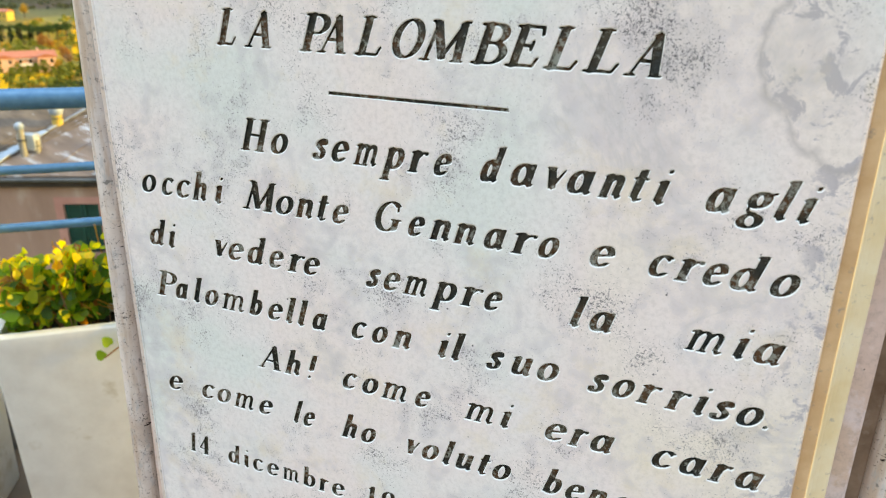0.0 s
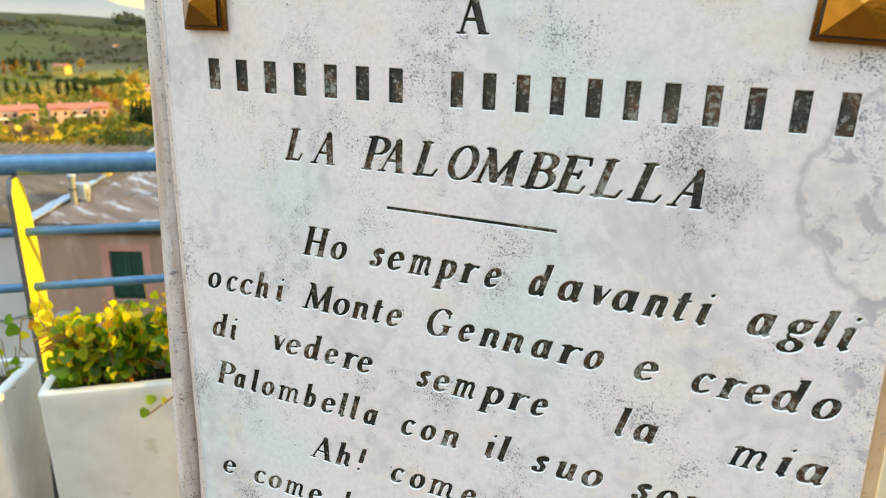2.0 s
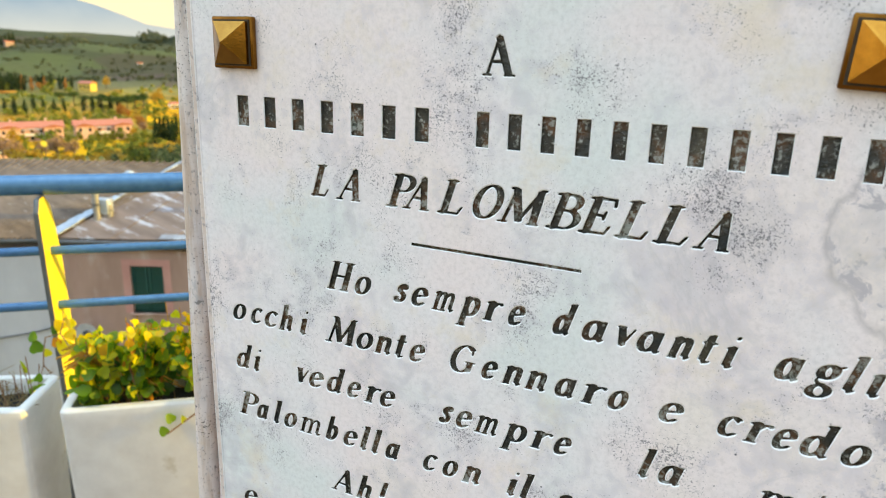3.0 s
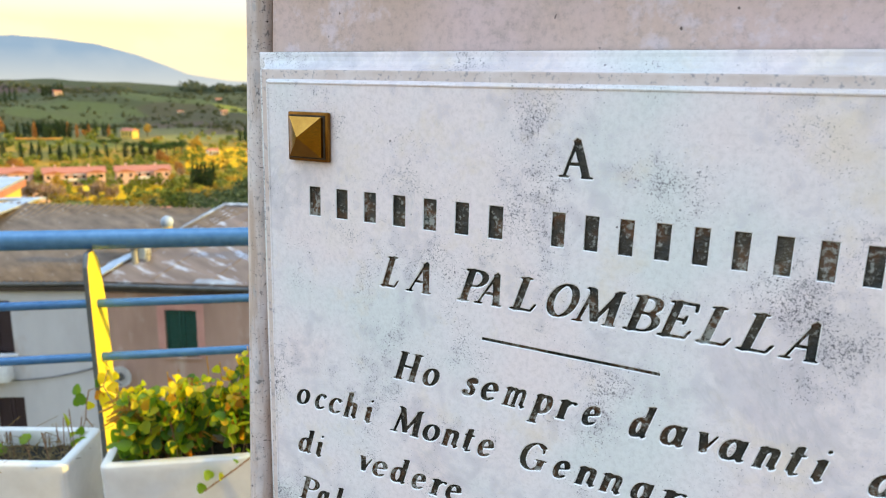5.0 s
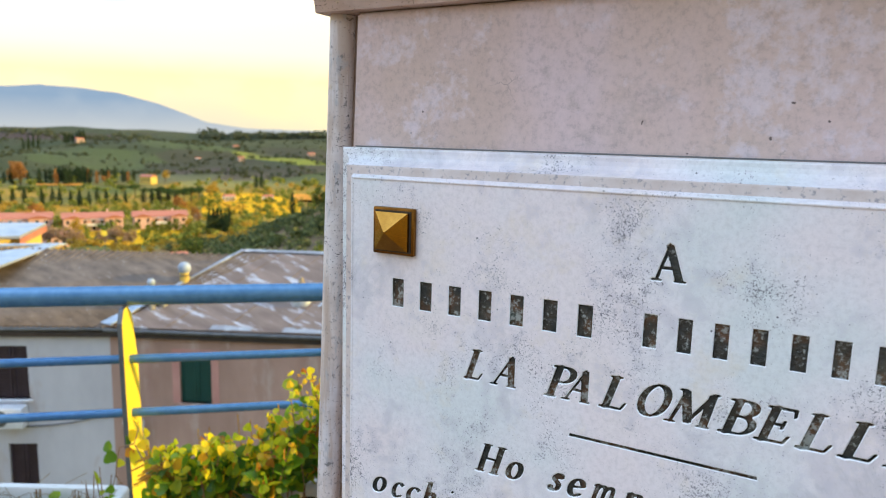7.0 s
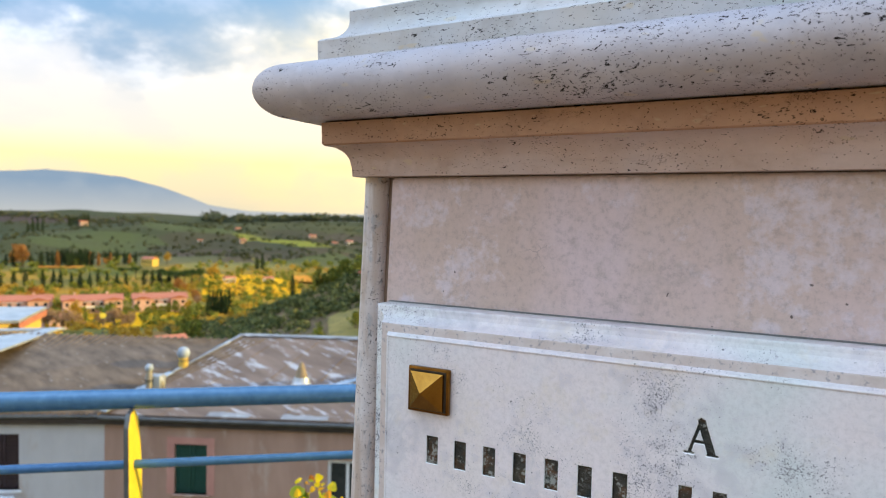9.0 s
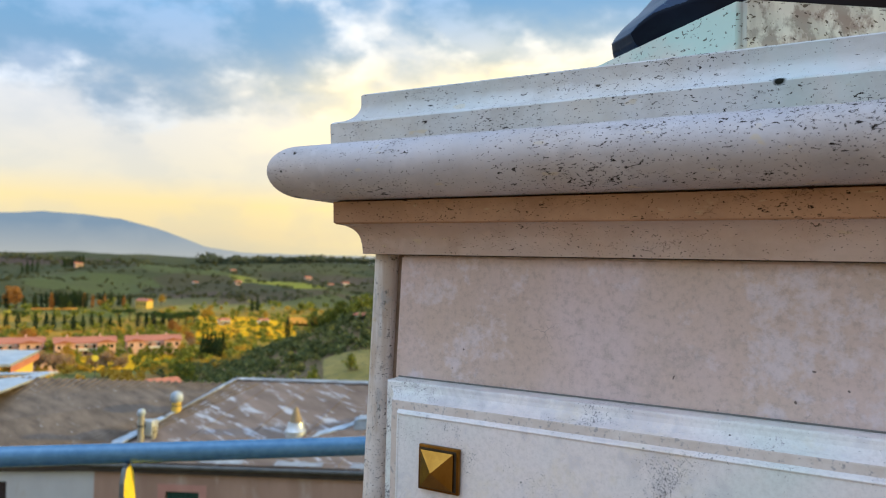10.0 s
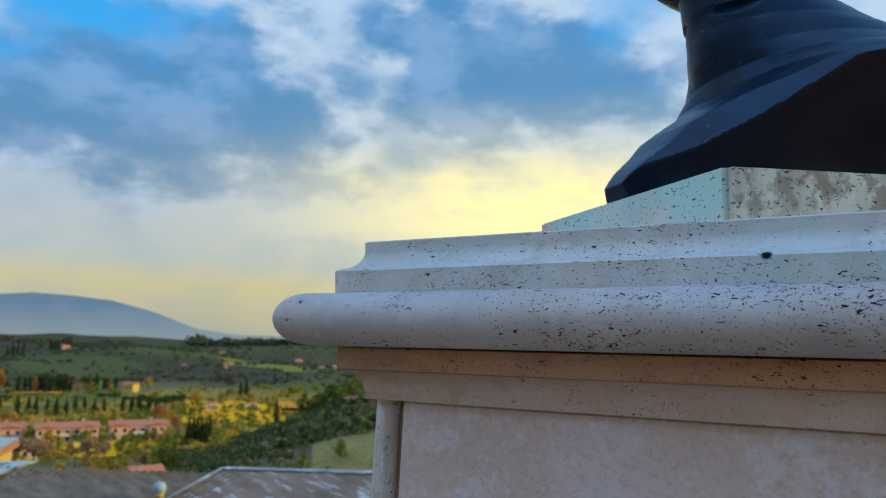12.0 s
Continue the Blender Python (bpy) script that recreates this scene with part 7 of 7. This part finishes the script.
part("boss", tube_bm((0, -0.21, 0), (0, -0.165, 0), 0.11, 16), M_GUTTER, dish, "dark round centre")
part("arm", tube_bm((0, 0.18, -0.1), (0, -0.16, 0.0), 0.02, 8), M_GUTTER, dish)
part("feed", tube_bm((0, -0.16, -0.25), (0.02, -0.45, -0.02), 0.015, 8), M_GUTTER, dish)
k, dd = on_wall(flip, c0, -62.0)
ac = thing("air_conditioner", "white air conditioner unit under the window", "air conditioner", m_pale @ pose(k, -0.20, EYE0.z - dd * math.tan(radians(19.9))))
part("casing", box_bm((-0.45, -0.15, -0.28), (0.45, 0.19, 0.28), 0.02), M_FRAME_WHITE, ac)
part("fan_grille", tube_bm((-0.12, -0.165, 0), (-0.12, -0.15, 0), 0.22, 20), M_GUTTER, ac)
k0, d0 = on_wall(flip, c0, -62.5)
k1, d1 = on_wall(flip, c0, -55.6)
cable = thing("wall_cable", "dark cable sagging along the plaster wall", "cable", m_pale)
bm = bmesh.new()
za, zb = EYE0.z - d0 * math.tan(radians(20.6)), EYE0.z - d1 * math.tan(radians(20.9))
for i in range(10):
    f = lambda u: (k0 + (k1 - k0) * u, -0.03, za + (zb - za) * u - 0.12 * 4 * u * (1 - u))
    tube(bm, f(i / 10), f((i + 1) / 10), 0.018, 6)
part("wire", bm, M_GUTTER, cable)


# ---- terrace, railing, planters ----
R0, RD = Vector((-1.995, 1.005, 0)), Vector((0.757, 0.653, 0)).normalized()
RN = Vector((RD.y, -RD.x, 0))                       # from the railing towards the terrace
RAIL = Matrix(((RD.x, -RN.x, 0, R0.x), (RD.y, -RN.y, 0, R0.y), (0, 0, 1, 0), (0, 0, 0, 1)))   # x along the railing, -y onto the terrace
terrace = thing("terrace_floor", "stone-paved terrace behind the railing", "terrace", RAIL, kind="structure")
part("slab", box_bm((-6, -9, -10.5), (8, 0.20, -0.21)), M_PAVE, terrace)
# kerb added under the railing so the gap between the troughs stays dark
kerb = part("terrace_kerb", box_bm((-6, -0.07, -0.208), (8, 0.14, 0.0), 0.008), M_CONCRETE, None, m=RAIL)
tagged(kerb, "low grey kerb added to darken the gap between the troughs", "kerb", kind="structure")
railing = thing("railing", "grey-blue painted tube railing with flat posts", "railing", RAIL)
part("top_rail", tube_bm((-6, 0, 1.043), (8, 0, 1.043), 0.034, 24), M_RAIL, railing)
for z in (0.815, 0.618):
    part("mid_rail", tube_bm((-6, 0, z), (8, 0, z), 0.0155, 16), M_RAIL, railing)


def post_bm():
    """A flat plate, wider towards its foot."""
    bm = bmesh.new()
    rows = ((-0.209, -0.020, 0.200), (0.02, -0.030, 0.180), (0.305, -0.047, 0.155), (0.536, -0.066, 0.132), (0.758, -0.080, 0.116), (0.90, -0.087, 0.080), (0.965, -0.088, 0.052), (1.008, -0.060, 0.0))
    loft(bm, [[(-0.008, n, z), (0.008, n, z), (0.008, o, z), (-0.008, o, z)] for z, n, o in rows])
    bmesh.ops.bevel(bm, geom=list(bm.edges), offset=0.0015, segments=1, affect="EDGES")
    bmesh.ops.recalc_face_normals(bm, faces=bm.faces)
    # the broad faces carry the painted sunlight
    for f in bm.faces:
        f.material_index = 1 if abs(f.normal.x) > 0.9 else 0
    return bm


post_me = mesh_of(post_bm(), "post", [M_POST, M_POST_SUN])
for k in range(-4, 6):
    part("post", post_me, None, railing, "flat steel post with low sun painted on its faces", pose(1.5 * k - 0.010, 0, 0))


def planter(m, length, label):
    """A white trough with thick rim and tapering sides, in the railing's axes."""
    ob = thing("planter_box", label, "planter", m, group="white planters along the railing")
    d, h, t, r = 0.245, 0.455, 0.014, 0.018
    bm = bmesh.new()

    def ring(inset, z, ins_y=None):
        iy = inset if ins_y is None else ins_y
        c = max(0.006, 0.022 - 0.5 * inset)
        x_a, x_b, y_a, y_b = inset, length - inset, -d + iy, -iy
        return [(cx + c * math.cos(radians(a)), cy + c * math.sin(radians(a)), z) for cx, cy, a0 in ((x_a + c, y_a + c, 180), (x_b - c, y_a + c, 270), (x_b - c, y_b - c, 0), (x_a + c, y_b - c, 90)) for a in (a0, a0 + 30, a0 + 60, a0 + 90)]
    loft(bm, [ring(0.020, -0.2095), ring(0.016, -0.198), ring(0.002, h - 0.030), ring(0.0, h - 0.014), ring(0.0015, h - 0.006), ring(0.006, h - 0.001), ring(0.011, h), ring(0.024, h), ring(0.029, h - 0.002), ring(0.031, h - 0.010), ring(0.034, h - 0.14)], True, False)
    bm.faces.new([bm.verts.new(p) for p in ring(0.020, -0.2095)][::-1])
    bmesh.ops.remove_doubles(bm, verts=bm.verts, dist=0.0003)
    part("trough", bm, M_POT, ob, smooth=0.5)
    bm = bmesh.new()
    n, rows = 24, []
    for i in range(n + 1):
        rows.append([bm.verts.new((0.022 + (length - 0.044) * i / n, -d + 0.022 + (d - 0.044) * j / 8, h - 0.055 + 0.014 * noise.noise((i * 0.7, j * 0.9, length)))) for j in range(9)])
    for a, b in zip(rows, rows[1:]):
        for j in range(8):
            bm.faces.new((a[j], a[j + 1], b[j + 1], b[j]))
    part("soil", bm, M_SOIL, ob, "dark dry potting soil")
    return ob


# along the railing the gap between the two troughs lies near the post
PLANT_R = RAIL @ pose(0.086, -0.489, 0, 0, 0, -1.5) @ pose(0, 0.245, 0)
PLANT_L = RAIL @ pose(-0.010, -0.460, 0, 0, 0, -11.0) @ pose(-1.05, 0.245, 0)      # turned a little out of line
planter(PLANT_R, 1.05, "white plastic trough planter full of ivy")
planter(PLANT_L, 1.05, "white plastic trough planter with dry weeds")


# ---- plants ----
def leaf_mesh(seed, mat=M_LEAF):
    """A rounded, lobed leaf, folded along its middle."""
    rng, bm = random.Random(seed), bmesh.new()
    n, out = 14, []
    base = bm.verts.new((0, 0, 0))
    tip_z = rng.uniform(-0.25, 0.05)
    for i in range(n + 1):
        a = radians(-155 + 310 * i / n)
        r = (0.52 + 0.06 * math.cos(3 * a)) * (1 + rng.uniform(-0.06, 0.06))
        x, y = r * math.sin(a), 0.42 + r * math.cos(a)
        out.append(bm.verts.new((x, y, 0.28 * abs(x) + tip_z * max(0, y) ** 2)))
    mid = bm.verts.new((0, 0.45, tip_z * 0.2))
    ring = [base] + out
    for a, b in zip(ring, ring[1:] + ring[:1]):
        bm.faces.new((mid, a, b))
    return mesh_of(bm, "leaf", mat, 1.2)


LEAVES = [leaf_mesh(s) for s in range(6)] + [leaf_mesh(s, M_LEAF_SUNLIT) for s in range(6, 12)]
YELLOW_LEAVES = [leaf_mesh(s, M_LEAF_SUN_YELLOW) for s in (12, 13, 14)]


def stem(bm, pts, r):
    for a, b in zip(pts, pts[1:]):
        tube(bm, a, b, r, 5, r * 0.85, False)


def ivy(owner_m, length, label, count, loose, seed, heights):
    """Ivy from a trough: stems, leaves of their own, and the dense rest joined."""
    ob = thing("ivy_plant", label, "plant", owner_m)
    rng, sb, verts, faces = random.Random(seed), bmesh.new(), [], []
    src = [[v.co.copy() for v in me.vertices] for me in LEAVES]
    tri = [[tuple(p.vertices) for p in me.polygons] for me in LEAVES]
    tips, tint = [], []
    for k in range(int(length * 70)):
        x = rng.uniform(0.045, length - 0.02)
        y = rng.uniform(-0.205, -0.03)
        h = heights(x) * rng.uniform(0.35, 1.0)
        lean = Vector((rng.uniform(-0.5 * smooth_step(0.04, 0.25, x), 0.5), rng.uniform(-0.42, 0.25), 0)) * h * 0.6
        pts = [Vector((x, y, 0.345)), Vector((x, y, 0.40 + h * 0.35)) + lean * 0.3, Vector((x, y, 0.43 + h * 0.75)) + lean * 0.75, Vector((x, y, 0.44 + h)) + lean]
        stem(sb, pts, 0.0018)
        tips.append(pts)
    tagged(part("stem_tangle", sb, M_STEM, ob, "thin brown stems"), kind="stuff")
    for k in range(count + loose):
        pts = rng.choice(tips)
        u = rng.uniform(0.2, 1.0) ** 0.8 * 2.999
        i = int(u)
        p = pts[i].lerp(pts[i + 1], u - i) + Vector((rng.gauss(0, 0.016), rng.gauss(0, 0.016), rng.gauss(0, 0.012)))
        # leaves towards the tips take the painted sunlight and are smaller
        in_sun = rng.random() < smooth_step(1.5, 2.9, u)
        s = rng.uniform(0.013, 0.029) if in_sun else rng.uniform(0.026, 0.046)
        q = rng.randrange(6) + (6 if in_sun else 0)
        m = Matrix.LocRotScale(p, Euler((radians(rng.uniform(15, 100)), radians(rng.uniform(-35, 35)), radians(rng.gauss(10, 70)))), (s, s, s))
        if k < count:
            part("leaf", LEAVES[q], None, ob, m=m)
        else:
            b = len(verts)
            verts.extend(tuple(m @ v) for v in src[q])
            faces.extend(tuple(j + b for j in f) for f in tri[q])
            tint.extend([1 if in_sun else 0] * len(tri[q]))
    me = raw_mesh("dense_foliage", verts, faces, M_LEAF)
    me.materials.append(M_LEAF_SUNLIT)
    for f, t in zip(me.polygons, tint):
        f.material_index = t
    fo = part("dense_foliage", me, None, ob)
    tagged(fo, kind="stuff")
    return ob


def tall(x):
    return 0.255 + 0.18 * smooth_step(0.30, 0.62, x) - 0.05 * smooth_step(0.0, 0.1, 0.12 - x) + 0.06 * noise.noise((x * 6, 1, 1))


ivy(PLANT_R, 1.05, "dense yellow-green ivy glowing against the low sun", 290, 1750, 31, tall)


def thin(x):
    return 0.02 + 0.10 * smooth_step(0.86, 1.0, x)


ivy(PLANT_L, 1.05, "sparse ivy creeping over the trough's end", 14, 6, 33, thin)

# trailing shoot over the front of the ivy trough
shoot = thing("trailing_shoot", "thin trailing ivy shoot hanging over the trough's front", "plant", PLANT_R)
bm = bmesh.new()
pts = [Vector((0.46, -0.235, 0.12)), Vector((0.44, -0.262, 0.462)), Vector((0.39, -0.275, 0.43)), Vector((0.34, -0.275, 0.395)), Vector((0.30, -0.272, 0.365))]
stem(bm, pts, 0.003)
part("stem", bm, M_STEM, shoot)
for i, (p, s) in enumerate(((pts[4], 0.030), (pts[3] + Vector((-0.02, 0, 0.012)), 0.030), (pts[3] + Vector((0.012, 0, 0.005)), 0.024), (pts[1], 0.03), (pts[2] + Vector((0.01, 0, 0.02)), 0.02))):
    part("leaf", LEAVES[i % 6], None, shoot, m=Matrix.LocRotScale(p, Euler((radians(70), radians(20 * i - 40), radians(30 * i))), (s, s, s)))

# a sprig that leans out of the ivy across the gap between the troughs, and larger leaves round its foot
sprig = thing("ivy_sprig", "leaning ivy sprig with green and orange leaves over the gap", "plant", RAIL)
bm = bmesh.new()
stem(bm, [Vector((0.13, -0.33, 0.40)), Vector((0.10, -0.28, 0.54)), Vector((0.055, -0.24, 0.605)), Vector((0.009, -0.235, 0.593)), Vector((0.002, -0.25, 0.55)), Vector((0.000, -0.26, 0.509)), Vector((0.022, -0.27, 0.480))], 0.0022)
stem(bm, [Vector((0.055, -0.24, 0.605)), Vector((0.062, -0.21, 0.64)), Vector((0.060, -0.20, 0.665))], 0.0018)
stem(bm, [Vector((0.000, -0.26, 0.509)), Vector((-0.010, -0.28, 0.47)), Vector((-0.002, -0.30, 0.43))], 0.0016)
part("stem", bm, M_STEM, sprig)
for i, (x, y, z, r, in_sun) in enumerate(((-0.022, -0.24, 0.585, 0.034, 0), (-0.018, -0.24, 0.545, 0.040, 0), (0.030, -0.225, 0.592, 0.034, 0), (0.040, -0.22, 0.556, 0.030, 0), (0.012, -0.24, 0.530, 0.028, 1), (0.060, -0.20, 0.645, 0.038, 1), (0.052, -0.20, 0.604, 0.036, 1), (0.085, -0.21, 0.612, 0.032, 1), (0.072, -0.22, 0.575, 0.036, 1), (0.066, -0.225, 0.535, 0.048, 1), (0.092, -0.225, 0.555, 0.036, 0),
                                         (-0.014, -0.295, 0.470, 0.026, 0), (0.004, -0.30, 0.440, 0.028, 0), (-0.024, -0.30, 0.418, 0.024, 1))):
    part("leaf", YELLOW_LEAVES[i % 3] if in_sun else LEAVES[(i * 5) % 6], None, sprig, m=Matrix.LocRotScale(Vector((x, y, z)), Euler((radians(62 + 9 * (i % 4)), radians(24 * (i % 3) - 24), radians(47 * i % 120 - 20))), (r, r, r)))
skirt = thing("ivy_skirt", "large green ivy leaves spilling onto the trough's rim", "plant", RAIL)
rng = random.Random(46)
bm = bmesh.new()
for i in range(26):
    x, z = rng.uniform(0.135, 0.275), rng.uniform(0.470, 0.560)
    y = -0.468 + 0.7 * (z - 0.47) + rng.uniform(-0.015, 0.015)
    r = rng.uniform(0.030, 0.044)
    stem(bm, [Vector((x + 0.02, -0.37, 0.39)), Vector((x + 0.01, y + 0.03, z - 0.01)), Vector((x, y, z))], 0.0014)
    part("leaf", LEAVES[rng.randrange(6)], None, skirt, m=Matrix.LocRotScale(Vector((x, y, z)), Euler((radians(rng.uniform(45, 85)), radians(rng.uniform(-30, 30)), radians(rng.uniform(-40, 50)))), (r, r, r)))
part("stem_tangle", bm, M_STEM, skirt)

# dry weeds in the other trough
weeds = thing("dry_weeds", "dry straw-coloured weeds in the trough", "weeds", PLANT_L, kind="stuff")
rng, bm = random.Random(44), bmesh.new()
for k in range(420):
    x, y, h = rng.uniform(0.03, 1.02), rng.uniform(-0.22, -0.03), rng.uniform(0.03, 0.13)
    l = Vector((rng.uniform(-1, 1), rng.uniform(-1, 1), 0)) * h
    stem(bm, [Vector((x, y, 0.385)), Vector((x, y, 0.39 + h * 0.4)) + l * 0.3, Vector((x, y, 0.39 + h * 0.55)) + l], 0.0012)
part("blades", bm, M_STRAW, weeds)

# dry runners and small white flowers among the ivy
run = thing("dry_runners", "orange-brown dry runners arching through the ivy", "plant", PLANT_R, kind="stuff")
rng, bm = random.Random(45), bmesh.new()
for k in range(20):
    x = rng.uniform(-0.01, 0.08)
    h = rng.uniform(0.12, 0.18)
    y = rng.uniform(-0.19, -0.06)
    stem(bm, [Vector((x, y, 0.42 + h)), Vector((x + 0.06, y, 0.45 + h)), Vector((x + 0.14, y - 0.01, 0.42 + h * 0.8)), Vector((x + rng.uniform(0.18, 0.30), y - 0.015, 0.39 + h * 0.5))], 0.0024)
for x, z in ((0.165, 0.655), (0.20, 0.66), (0.29, 0.70), (0.33, 0.68), (0.42, 0.73)):
    stem(bm, [Vector((x, -0.02, z)), Vector((x + 0.005, -0.03, z - 0.06)), Vector((x + 0.02, -0.05, z - 0.16))], 0.0020)
part("runners", bm, M_RUNNER, run)
for k in range(7):
    x, y, z = 0.10 + rng.uniform(0, 0.75), -0.215 + rng.uniform(-0.02, 0.05), 0.50 + rng.uniform(-0.01, 0.05)
    fl = thing("white_flower", "tiny white flower among the leaves", "flower", RAIL @ pose(0.095 + x, -0.247 + y, z, rng.uniform(30, 70), 0, rng.uniform(0, 90)), group="white flowers in the ivy")
    for j in range(5):
        bm = bmesh.new()
        bmesh.ops.create_uvsphere(bm, u_segments=6, v_segments=4, radius=0.0045, matrix=pose(0, 0, 0, 0, 0, 72 * j) @ pose(0.005, 0, 0) @ Matrix.Diagonal((1.1, 0.8, 0.25, 1)))
        part("petal", bm, M_PETAL, fl)
